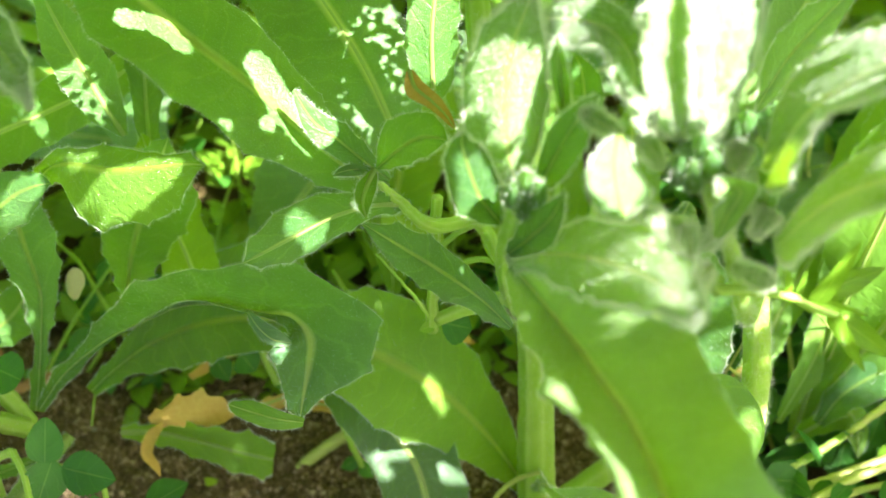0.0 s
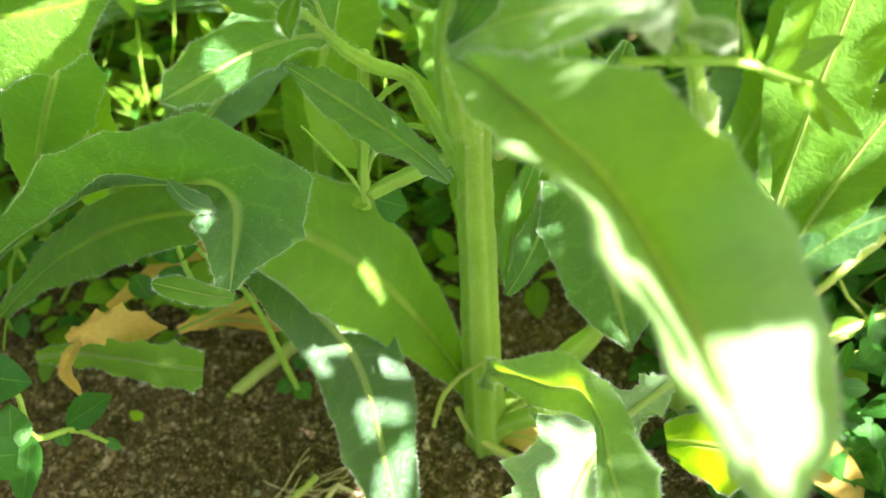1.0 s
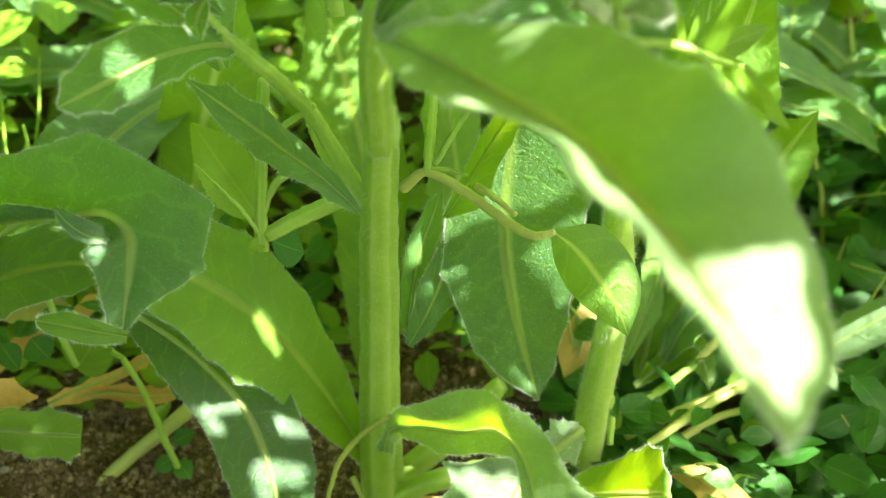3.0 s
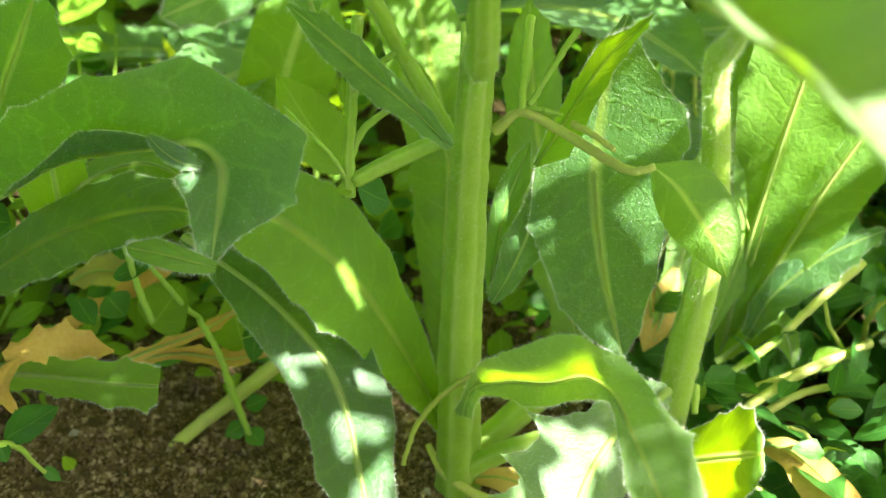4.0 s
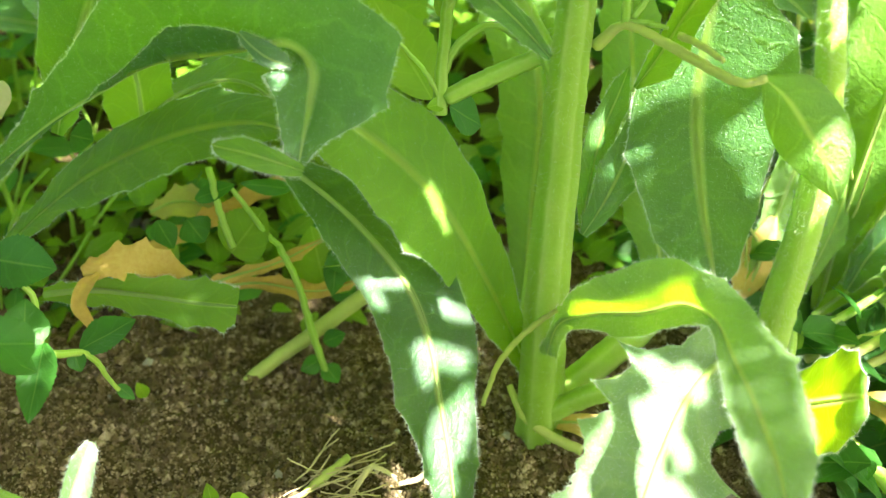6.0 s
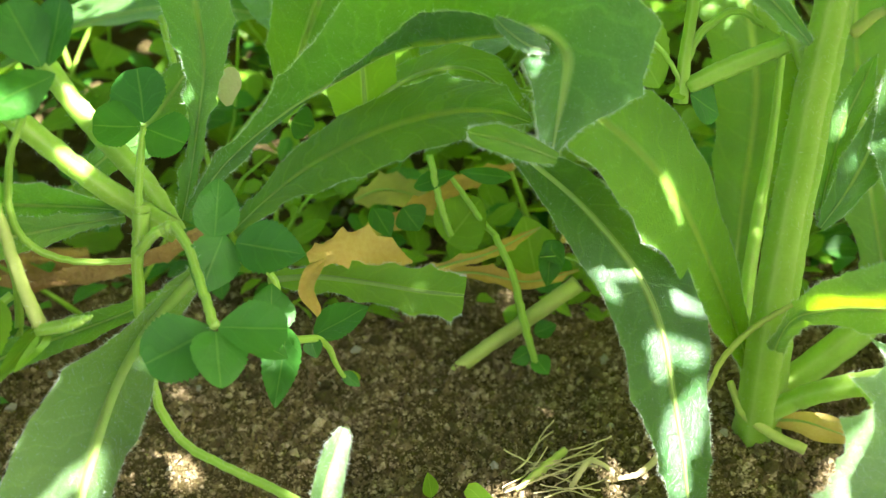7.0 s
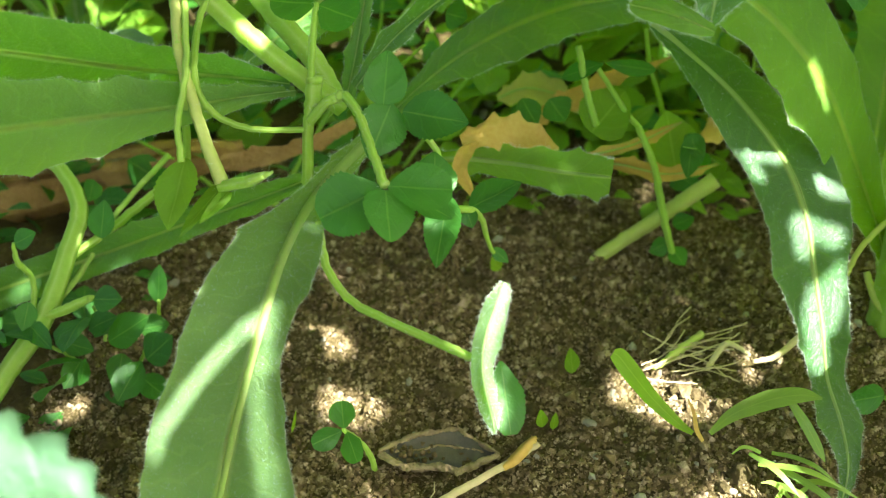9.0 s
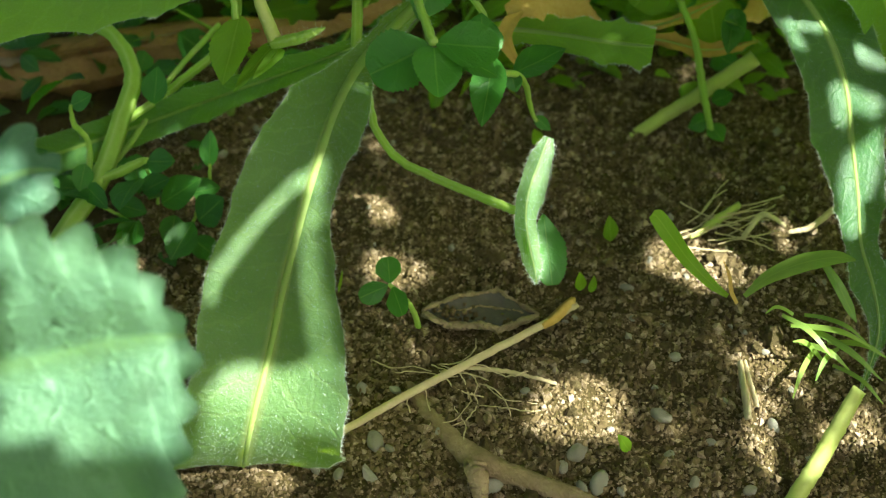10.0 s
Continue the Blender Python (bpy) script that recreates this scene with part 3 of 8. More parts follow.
leaf(weed_a, "x", [(-28.5, -36.9, 131.8, 0.9, -1, 0.9, 1), (-24.8, -41.3, 137.2, 3.1, 16, 2.3, -16), (-19.9, -47.7, 143.6, 4.7, 30, 4.2, -30), (-15.3, -56.3, 150.6, 5.1, 43, 4.3, -43), (-12.4, -64.9, 156.4, 3, 56, 2.6, -57), (-11.1, -70.9, 159.2, 0.1, 55, 0.1, -55)], mat=WOOLLY, hairs=1440, hair_len=0.0014, wave=0.1, wool=3600, rib=0.25, seed=3)
leaf(weed_a, "x", [(-26.5, -33.2, 141.6, 0.9, -96, 0.9, 96), (-27.5, -31.9, 146.7, 4.6, -64, 4.4, 118), (-27.5, -29.1, 153.1, 5.9, -64, 5.9, 111), (-26.5, -26.6, 159.2, 4.7, -64, 4.6, 102), (-24.5, -24.5, 163.6, 2.4, -81, 2.1, 81), (-23.3, -23.3, 166, 0.1, -81, 0.1, 81)], mat=WOOLLY, hairs=1120, hair_len=0.0014, wool=3600, rib=0.25, seed=4)
leaf(weed_a, "y", [(-29, -34.7, 136.4, 0.6, -25, 0.6, 25), (-31.5, -35.4, 142.4, 3.3, -32, 3, 32), (-32.9, -35.8, 148.7, 3.2, -24, 3.1, 24), (-33.5, -36.4, 153.4, 1.7, -1, 1.4, 1), (-33.1, -36.7, 155.8, 0.1, 11, 0.1, -11)], hairs=400, seed=5)
leaf(weed_a, "y", [(-23.7, -34.3, 142, 0.6, 21, 0.6, -21), (-22.2, -34, 146.2, 1.9, 41, 2.6, -41), (-19.7, -33, 151, 2.3, 46, 2.6, -46), (-17.5, -32.4, 154.1, 1.1, 30, 1.1, -30), (-16.4, -32.1, 155.7, 0.1, 31, 0.1, -31)], hairs=400, seed=6)
leaf(weed_a, "x", [(-19.5, -27.8, 147.5, 0.3, -93, 0.3, 93), (-20.2, -27.7, 152.9, 1.3, -60, 1.2, 59), (-20.7, -27.7, 158.2, 1.1, -56, 1, 56), (-20.9, -27.1, 161.4, 0.1, -90, 0.1, 90)], hairs=250, seed=7)
leaf(weed_a, "x", [(-16.5, -21.6, 139.7, 0.8, -90, 0.8, 90), (-15.8, -18.6, 142.2, 2.7, -79, 2.7, 79), (-16.1, -17.2, 146.1, 1.9, -94, 1.9, 94), (-17.1, -16.6, 149.3, 0.2, -99, 0.2, 99)], hairs=100, seed=8)
leaf(weed_a, "x", [(-28.2, -37.9, 133.6, 0.5, -35, 0.5, 35), (-25.5, -41.6, 141, 2.5, -24, 2.4, 24), (-23.1, -42.5, 145.4, 2, -35, 2, 34), (-21.5, -42.9, 150.3, 0.1, -64, 0.1, 64)], hairs=300, seed=9)
bud(weed_a, (-27.7, -37.7, 143), (-27.6, -40.3, 150), (0.08, -0.93, -0.36), 2.5, seed=10)
bud(weed_a, (-25.9, -38.1, 145.3), (-25.9, -40.8, 152.2), (0.07, -0.93, -0.37), 2.5, seed=11)
bud(weed_a, (-24.6, -39.2, 144.3), (-24.6, -41.9, 151.3), (0.07, -0.93, -0.36), 2.5, seed=12)
bud(weed_a, (-26.3, -38.2, 141.3), (-26.3, -40.8, 148.3), (0.08, -0.94, -0.35), 2.5, seed=13)
leaf(weed_a, "x", [(-22.6, -22.9, 161.0, 0.8, 11, 0.8, -8), (-19.0, -25.6, 162.6, 2.9, 20, 2.8, -33), (-15.4, -28.9, 163.8, 3.0, 45, 2.9, -81), (-13.1, -33.6, 163.6, 2.4, 66, 2.6, -110), (-12.9, -38.0, 162.4, 1.9, 83, 2.3, -111), (-12.5, -41.8, 161.8, 1.0, 82, 1.7, -111), (-12.2, -44.4, 160.9, 0.1, 92, 0.1, -92)], mat=WOOLLY, hairs=800, hair_len=0.0014, wave=0.15, wool=3600, rib=0.25, seed=14)
leaf(weed_a, "y", [(-22.7, -4.8, 12.3, 1.4, -28, 1.4, 27), (-25.9, -3.4, 21.2, 3.6, -43, 3.6, 43), (-31.6, -2, 34.3, 7.6, -50, 7.7, 49), (-38.8, -2.6, 49.5, 10.8, -57, 11.1, 54), (-46.7, -2.6, 60.3, 13.3, -68, 13.8, 66), (-54.6, -2.4, 68, 12.1, -74, 12.5, 71), (-60.9, -1.9, 71.7, 7.2, -76, 7.3, 75), (-66.2, -1.1, 72.8, 0.3, -35, 0.3, 35)], mat=YELLOWLIT, tooth=0.05, wool=600, hairs=700, n=44, m=7, rib=0.52, seed=15)
leaf(weed_a, "z", [(-68.8, 3.9, 60.7, 0.8, -45, 0.8, 45), (-63.8, 1.1, 57.3, 2.9, -22, 2.9, 22), (-55, -3.4, 50.2, 6.7, -14, 6.9, 14), (-47.1, -10.4, 41.6, 8.7, -0, 8.9, 1), (-44.2, -18.9, 35.5, 8.7, 13, 8.9, -12), (-43.3, -25.8, 28.4, 7.6, 18, 7.8, -18), (-42.5, -32.3, 21.6, 5.1, 18, 5.2, -17), (-42.2, -38.1, 15.7, 3.6, 9, 3.6, -9), (-40.3, -43.7, 10.2, 3.6, 9, 3.6, -9), (-40.1, -50.1, 5.3, 1.8, 9, 1.8, -9), (-43.8, -57.5, -1.3, 0.2, 19, 0.2, -19)], mat=DARKWEED, tooth=0.05, wool=1500, hairs=900, n=50, m=6, rib=0.45, wave=0.07, seed=16)
leaf(weed_a, "x", [(-20.7, -9.1, 12.4, 1.6, -74, 1.6, 74), (-21, -10.5, 23.5, 1.7, -67, 1.7, 67), (-20.6, -15.2, 34, 2, -14, 2, 14), (-16.7, -22.8, 42, 6.7, -46, 3.1, -31), (-12.2, -31.3, 48.9, 9.1, -47, 4.2, -33), (-8.8, -38.2, 56, 8.1, -20, 4.3, -42), (-7.9, -47.6, 60.8, 5.3, 41, 1.4, -65), (-8.5, -56.9, 61.9, 6.3, 60, 2.3, -83), (-8.4, -66.4, 61.4, 6.8, 61, 3.6, -87), (-8.6, -75.2, 60.1, 5.2, 74, 3.7, -74), (-9.5, -82.9, 58.3, 0.1, 77, 0.1, -77)], mat=WOOLLY, hairs=700, n=48, m=6, rib=0.6, wave=0.06, wool=1800, seed=17)
leaf(weed_a, "z", [(11.8, -26.8, 38.7, 1.4, 38, 1.4, -38), (1.5, -34.4, 40.9, 5.4, 39, 4.4, -39), (-7.4, -42.9, 40.6, 11.2, 34, 9.4, -34), (-14.8, -53.1, 38.7, 13, 32, 13.5, -32), (-20.8, -62.9, 36.1, 11.2, 31, 12.5, -30), (-25.8, -71.4, 33.8, 4.8, 10, 5.7, -10), (-28.2, -76.8, 32.8, 0.2, 6, 0.2, -6)], mat=WOOLLY, hairs=700, n=40, m=7, rib=0.59, wave=0.26, tooth=0.2, bulge=0.12, wool=4500, seed=18)
leaf(weed_a, "z", [(11.8, -28.0, 21.3, 3.1, 120, 3.0, -111), (15.0, -32.6, 26.3, 5.8, 122, 7.5, -112), (17.5, -37.7, 32.0, 7.7, 122, 8.5, -106), (19.2, -42.8, 37.6, 8.0, 126, 7.7, -115), (20.3, -45.0, 40.0, 4.7, 146, 4.1, -120), (21.3, -45.1, 40.2, 0.5, 128, 0.6, -128)], mat=YELLOWLIT, hairs=400, wave=0.15, seed=19)
leaf(weed_a, "x", [(6.2, 0.8, 98, 0.7, 67, 0.7, -67), (4, 0, 91.5, 6.8, 59, 2, -59), (2.3, -1.5, 82.5, 15.1, 62, 3.3, -62), (1.5, -4.3, 72.2, 14.4, 67, 10, -67), (1.5, -8.3, 64, 13, 69, 11.3, -70), (2.7, -12.1, 54.6, 9.5, 71, 9.5, -71), (4.5, -15.6, 45.8, 5.4, 82, 6.1, -82), (6, -18.7, 39.1, 0.2, 81, 0.2, -81)], wool=2500, hairs=800, n=44, m=7, rib=0.59, tooth=0.05, bulge=0.03, crinkle=0.08, seed=20)
leaf(weed_a, "x", [(-9.2, -4.5, 73.8, 0.4, -57, 0.4, 57), (-6.2, -4.7, 79.3, 1.7, -29, 4, 29), (-2.6, -5.3, 87.7, 2.4, -21, 3.7, 21), (0.6, -7.5, 95.7, 2.7, -18, 2.4, 18), (3.4, -11, 102, 0.9, -39, 0.9, 39), (4.5, -13.4, 105.8, 0.1, -40, 0.1, 40)], mat=YELLOWLIT, hairs=300, n=26, seed=21)
leaf(weed_a, "y", [(-15.6, -5.1, 46.6, 0.5, 17, 0.5, -17), (-14.5, -2.6, 53.3, 2, -0, 2, 0), (-12.2, 0.8, 61.6, 2.8, 3, 2.8, -3), (-9.4, 2.9, 68.2, 2, 25, 2, -25), (-7.5, 4.6, 72.7, 0.1, 25, 0.1, -25)], hairs=150, seed=22)
leaf(weed_a, "y", [(-15.8, -6.7, 46.2, 0.6, 30, 0.6, -30), (-12.6, -5.7, 51.7, 2.8, 9, 2.8, -10), (-9.7, -4.2, 57.6, 3.9, 6, 3.9, -7), (-7.2, -2.1, 64.3, 2.1, 22, 2.1, -22), (-6.4, -0.7, 67.9, 0.1, 18, 0.1, -18)], hairs=150, seed=23)
stem(weed_a, [(-20.3, -9.3, 5.6, 1.98), (-13.1, -12, 12.5, 2.15), (-5.9, -15.8, 18, 2.32), (-0.1, -21.9, 25.1, 2.45)], name="petiole", hairs=80, seed=24)
stem(weed_a, [(-18, -4.9, 5.3, 2.45), (-9.2, -2.5, 10.9, 2.90), (-0.9, -0.1, 16.4, 2.90), (5.7, 1.2, 23.2, 1.77)], name="petiole", hairs=80, seed=25)
stem(weed_a, [(-22.2, -3.4, 9.3, 1.55), (-20.5, 8.3, 18, 1.46), (-17.3, 18.2, 31.3, 1.24), (-14.8, 24.4, 43.2, 0.89), (-13.2, 31, 60, 0.7), (-12.4, 36, 80, 0.5)], name="petiole", seed=26)
stem(weed_a, [(-20.9, -5.7, 73.7, 1.85), (-23.5, -3.1, 79.5, 1.56), (-27, 1.6, 86, 1.37), (-30.7, 5.1, 92.6, 1.27), (-38.5, -11.8, 111.3, 1.18), (-43.5, -10.5, 116.4, 0.89), (-47.8, -9.7, 122.4, 0.44)], hairs=500, name="side_shoot", seed=27)
leaf(weed_a, "y", [(-26.3, -13.9, 85.6, 0.6, -34, 0.6, 34), (-31.3, -11.1, 90.7, 2.9, -64, 2.9, 64), (-37.8, -9, 96.5, 4.4, -65, 4.4, 65), (-44.4, -8.6, 103.5, 3.4, -56, 3.4, 56), (-50, -8.1, 109.2, 0.2, -38, 0.2, 38)], hairs=200, seed=28)
leaf(weed_a, "z", [(-42.2, -11, 115.9, 0.7, 41, 0.7, -41), (-47.5, -11.6, 116.8, 2.9, 82, 2.5, -81), (-53.7, -13.3, 116.7, 5, 83, 4, -82), (-60, -16, 115.7, 5.9, 82, 4.2, -81), (-65.3, -18.4, 114.9, 3.3, 69, 2.2, -69), (-67.9, -19.2, 114.3, 0.2, 39, 0.2, -39)], hairs=400, rib=0.4, seed=29)
leaf(weed_a, "y", [(-44.9, -8, 114.6, 0.9, -37, 0.9, 37), (-49, -7.7, 118.9, 3.3, -70, 3.3, 69), (-55.4, -5.2, 125, 6.8, -73, 6.8, 72), (-63.1, -1, 132.6, 10, -75, 9.2, 73), (-71.5, 2.7, 139.8, 11.3, -76, 10.1, 74), (-79.6, 6.6, 147.2, 10.1, -71, 8.9, 70), (-86.5, 10.8, 154.8, 5.2, -50, 4.4, 50), (-89.6, 14.2, 160.5, 0.2, -23, 0.2, 23)], hairs=600, n=44, m=7, rib=0.45, tooth=0.05, wave=0.09, seed=30)
leaf(weed_a, "y", [(-44.4, -10.1, 120.7, 0.4, -35, 0.4, 35), (-47.6, -9.4, 124, 1.9, -54, 1.9, 54), (-51.5, -7.9, 127.9, 2.4, -45, 2.5, 45), (-55, -6.9, 131.4, 2, -29, 2, 29), (-57.4, -4.7, 136, 0.2, -23, 0.2, 23)], hairs=200, seed=31)
leaf(weed_a, "y", [(-46.1, -10, 123.5, 0.3, 38, 0.3, -38), (-43, -11.9, 128.4, 4.2, 54, 2.3, -54), (-39.4, -13.3, 132.4, 4.1, 64, 3.2, -65), (-36.5, -15.6, 134.4, 2.4, 68, 2.1, -68), (-35.1, -16.7, 134.7, 0.1, 60, 0.1, -60)], hairs=200, seed=32)
leaf(weed_a, "z", [(-46.6, -10.1, 123.4, 0.3, 17, 0.3, -17), (-47.8, -13.4, 123.2, 1.5, 15, 1.5, -15), (-48.5, -16.7, 123, 1.2, 4, 1.2, -4), (-48.1, -19, 122.3, 0.1, -6, 0.1, 6)], hairs=120, seed=33)
leaf(weed_a, "y", [(-47.3, -10.2, 123.3, 0.3, -49, 0.3, 49), (-49.3, -10.6, 124.2, 1, -52, 1, 52), (-51.5, -11.5, 124.8, 0.7, -51, 0.7, 51), (-52.8, -11.9, 124.5, 0.1, -47, 0.1, 47)], hairs=100, seed=34)
leaf(weed_a, "x", [(-42.8, 19.1, 93.1, 1.1, 86, 1.1, -86), (-45.2, 24.6, 100.5, 6.7, 66, 7.7, -66), (-49.4, 31.6, 109.2, 10.1, 68, 12, -67), (-55.8, 40.6, 117, 11.3, 70, 13.2, -70), (-64.3, 49.7, 124.9, 6.4, 83, 8.4, -83), (-70.1, 58.1, 129.5, 0.2, 96, 0.2, -96)], hairs=200, n=36, m=6, seed=35)
leaf(weed_a, "x", [(-36.6, 16.5, 110.6, 0.8, 90, 0.8, -90), (-36.6, 18, 117.2, 4, 82, 3.7, -82), (-36.1, 19.9, 125.5, 4.6, 84, 4.8, -84), (-34.5, 23.1, 133.4, 3.7, 96, 3.7, -96), (-32.6, 25.3, 140.6, 0.2, 98, 0.2, -98)], hairs=200, seed=36)
stem(weed_a, [(-28.7, -11.7, 119.3, 1.23), (-29.1, -5.9, 129.5, 1.55), (-29.1, -2.1, 140.8, 1.84), (-29.5, 1.3, 151.6, 1.78)], name="side_shoot", hairs=200, seed=37)

herb_a = thing("branched_herb", "slender pale green branched herb beside the weed", "plant")
stem(herb_a, [(-39.1, 0.4, 71.1, 1.32), (-32.5, 0.2, 74.5, 1.50), (-24.3, -1, 78.6, 1.39)], label="thick pale stalk", seed=38)
stem(herb_a, [(-40.5, -0.2, 68.3, 1.23), (-39.7, 2.6, 77, 1.02), (-38.7, 4.6, 86.4, 1.00), (-37.5, 6.1, 98.5, 0.98)], seed=39)
stem(herb_a, [(-39.6, 2, 74.7, 0.65), (-37, 4.4, 78.4, 0.65), (-31.4, 6.3, 80.8, 0.56), (-26.1, 7.4, 77.3, 0.48)], seed=40)
stem(herb_a, [(-39.9, -0.2, 70.2, 0.38), (-42.6, 1.8, 75.1, 0.37), (-45.9, 5.1, 78.3, 0.28), (-49.9, 8.8, 81.8, 0.19)], seed=41)
stem(herb_a, [(-38.8, 4.1, 85.6, 0.55), (-34.9, 4.3, 90.3, 0.54), (-29.7, 3.6, 94.3, 0.45)], seed=42)
leaflet(herb_a, (-38.4, 19.5, 59.4), (-48.6, 29.7, 75.8), (0.21, -0.77, 0.61), 11.6, shape="oval", mat=HERB, cup=0.15, seed=43)
leaflet(herb_a, (-39.6, -0.1, 70.4), (-42.8, -1.7, 70.7), (0.39, -0.64, 0.66), 2.4, shape="oval", mat=HERB, seed=44)
leaflet(herb_a, (-40.2, 4.2, 83.8), (-40.2, 6.4, 88.1), (-0.18, -0.88, 0.44), 1.6, shape="oval", mat=HERB, seed=45)
leaflet(herb_a, (-23.9, 4.3, 77.2), (-30.6, 11.5, 90.9), (0.29, -0.78, 0.55), 5.6, shape="oval", mat=HERB, seed=46)
leaflet(herb_a, (-38.4, 1.1, 69), (-32.5, 3.2, 63.5), (0.67, -0.53, 0.52), 7.7, shape="oval", seed=47)

herb_b = thing("twining_herb", "twining herb with a brownish stalk and one hanging oval leaf", "plant")
stem(herb_b, [(-17.2, -6.8, 83.2, 0.99), (-14, -10, 88.3, 0.70), (-9.2, -16.4, 88.1, 0.77), (-5.1, -25, 88.4, 0.75), (-2.3, -29.3, 88.7, 0.66), (0.5, -30.4, 89.8, 0.57)], label="pale brown twisted stalk", mat=STRAWGREEN, seed=48)
stem(herb_b, [(-8.1, -17.6, 90.2, 0.60), (-6.4, -21.5, 90.8, 0.50), (-4.2, -26.1, 90.5, 0.41)], mat=STRAWGREEN, seed=49)
stem(herb_b, [(-14, -9.9, 88.5, 0.79), (-12.3, -4.7, 92.2, 0.80), (-9.9, 2.3, 98.4, 0.72)], seed=50)
stem(herb_b, [(-12.8, -9.6, 89.2, 0.53), (-9.4, -8, 93.8, 0.52), (-4.4, -5.6, 99.9, 0.52)], seed=51)
stem(herb_b, [(-14, -9.7, 88.7, 0.53), (-10.9, -11.4, 89.1, 0.52), (-8.3, -13.2, 89.2, 0.26)], seed=52)
leaf(herb_b, "y", [(0.2, -30.2, 90, 0.4, 21, 0.4, -21), (3.8, -32.1, 87, 5.2, 25, 4.1, 5), (7.3, -34.1, 82.2, 6.2, 20, 5.1, 10), (9.9, -36.7, 78, 4.4, 15, 3.4, 10), (11.3, -39.1, 73.9, 0.1, 1, 0.1, -1)], mat=YELLOWLIT, hairs=0, rib=0, tooth=0, name="leaf", label="smooth pale oval leaf", seed=53)

weed_b = thing("hairy_weed", "bushy hairy weed with pale woolly leaf edges", "plant", "hairy weeds")
stem(weed_b, [(18.7, -15.6, 15.7, 3.03), (16.8, -19.3, 36.6, 3.03), (16.7, -21.5, 55.1, 2.76), (16.5, -21.5, 71.4, 2.55), (15.2, -19.7, 86.3, 2.27), (13.8, -18.2, 99.2, 2.02), (5.7, -38.7, 116.9, 1.21), (0.7, -42.1, 135.1, 1.03), (-2.7, -42.8, 145.1, 0.84), (-4.8, -42.5, 152, 0.68)], hairs=6500, ridges=0.1, label="pale green woolly stem", seed=54)
leaf(weed_b, "x", [(-4.0, -42.1, 156.3, 0.3, -88, 0.3, 88), (-4.1, -40.5, 160.3, 2.3, -116, 2.7, 103), (-4.3, -39.3, 165.3, 2.7, -112, 4.5, 101), (-4.0, -37.0, 169.9, 2.8, -110, 5.1, 101), (-3.2, -33.9, 173.8, 2.8, -111, 4.4, 104), (-1.7, -29.7, 177.5, 0.1, -90, 0.1, 90)], mat=WOOLLY, hairs=1280, hair_len=0.0014, n=36, m=6, wool=3600, rib=0.25, seed=55)
leaf(weed_b, "x", [(-8.2, -41.0, 155.9, 0.3, -88, 0.3, 88), (-8.5, -39.5, 159.8, 2.8, -111, 2.6, 110), (-8.8, -37.5, 164.2, 3.7, -123, 3.1, 108), (-8.7, -35.1, 168.9, 3.6, -123, 3.2, 107), (-8.1, -32.1, 172.9, 2.8, -111, 2.8, 111), (-7.1, -28.2, 176.2, 0.1, -90, 0.1, 90)], mat=WOOLLY, hairs=960, hair_len=0.0014, wave=0.15, wool=3600, rib=0.25, seed=56)
leaf(weed_b, "y", [(1.5, -46.4, 152.5, 2.3, 94, 2.1, -98), (3.6, -44.7, 156.6, 7.4, 102, 7.5, -108), (5.7, -44.7, 161.8, 10.6, 106, 8.4, -113), (8.5, -45.7, 166.3, 12.2, 115, 9.4, -122), (11.6, -47.0, 170.4, 11.1, 120, 9.3, -125), (15.1, -48.9, 174.1, 8.9, 127, 7.8, -129), (18.2, -51.3, 177.3, 0.3, 45, 0.3, -45)], mat=WOOLLY, hairs=1440, hair_len=0.0014, n=36, m=6, wool=3600, rib=0.25, seed=57)
leaf(weed_b, "y", [(2.4, -52.0, 147.7, 1.0, 94, 1.0, -95), (5.1, -52.9, 153.4, 7.3, 116, 7.6, -117), (7.9, -53.9, 157.9, 9.8, 122, 9.1, -122), (10.7, -56.2, 162.4, 8.7, 131, 8.3, -126), (14.2, -58.2, 166.0, 6.5, 132, 6.8, -128), (16.7, -60.6, 169.2, 0.2, 54, 0.2, -54)], mat=WOOLLY, hairs=1440, hair_len=0.0014, n=36, m=6, wool=3600, rib=0.25, seed=58)
leaf(weed_b, "y", [(9.7, -15.5, 135.6, 0.7, 27, 0.7, -27), (13.4, -13, 141.6, 3.2, 10, 2.7, -11), (18, -10.6, 146.3, 3.1, 15, 3, -15), (23.3, -8.3, 150.9, 0.2, 37, 0.2, -37)], mat=WOOLLY, hairs=300, seed=59)
leaf(weed_b, "z", [(12.4, -5.2, 124.6, 0.7, -21, 0.7, 21), (17.1, 2, 128.2, 4.5, -39, 4, 40), (22.9, 10.2, 131.2, 5.1, -41, 5, 41), (30, 19.1, 134.9, 0.2, -24, 0.2, 24)], mat=WOOLLY, hairs=100, seed=60)
leaf(weed_b, "x", [(-15.1, -42.3, 158.8, 0.5, -87, 0.5, 87), (-16.3, -46.7, 158.9, 2.6, -61, 2.4, 97), (-16.7, -51.0, 159.2, 3.5, -72, 3.7, 90), (-16.7, -54.0, 159.3, 2.4, -87, 2.5, 84), (-16.6, -55.9, 159.0, 0.1, -87, 0.1, 87)], mat=WOOLLY, hairs=400, wave=0.25, seed=61)
leaf(weed_b, "y", [(-3.5, -48.1, 145.8, 0.4, 25, 0.4, -25), (-2.8, -48.7, 150.5, 1.7, 10, 1.7, -10), (-1.9, -48.8, 154.4, 1.8, -16, 1.8, 15), (-4.3, -49.6, 156.4, 1.2, -57, 1.2, 57), (-5, -50.5, 155.6, 0.1, -31, 0.1, 31)], mat=WOOLLY, hairs=400, wave=0.25, seed=62)
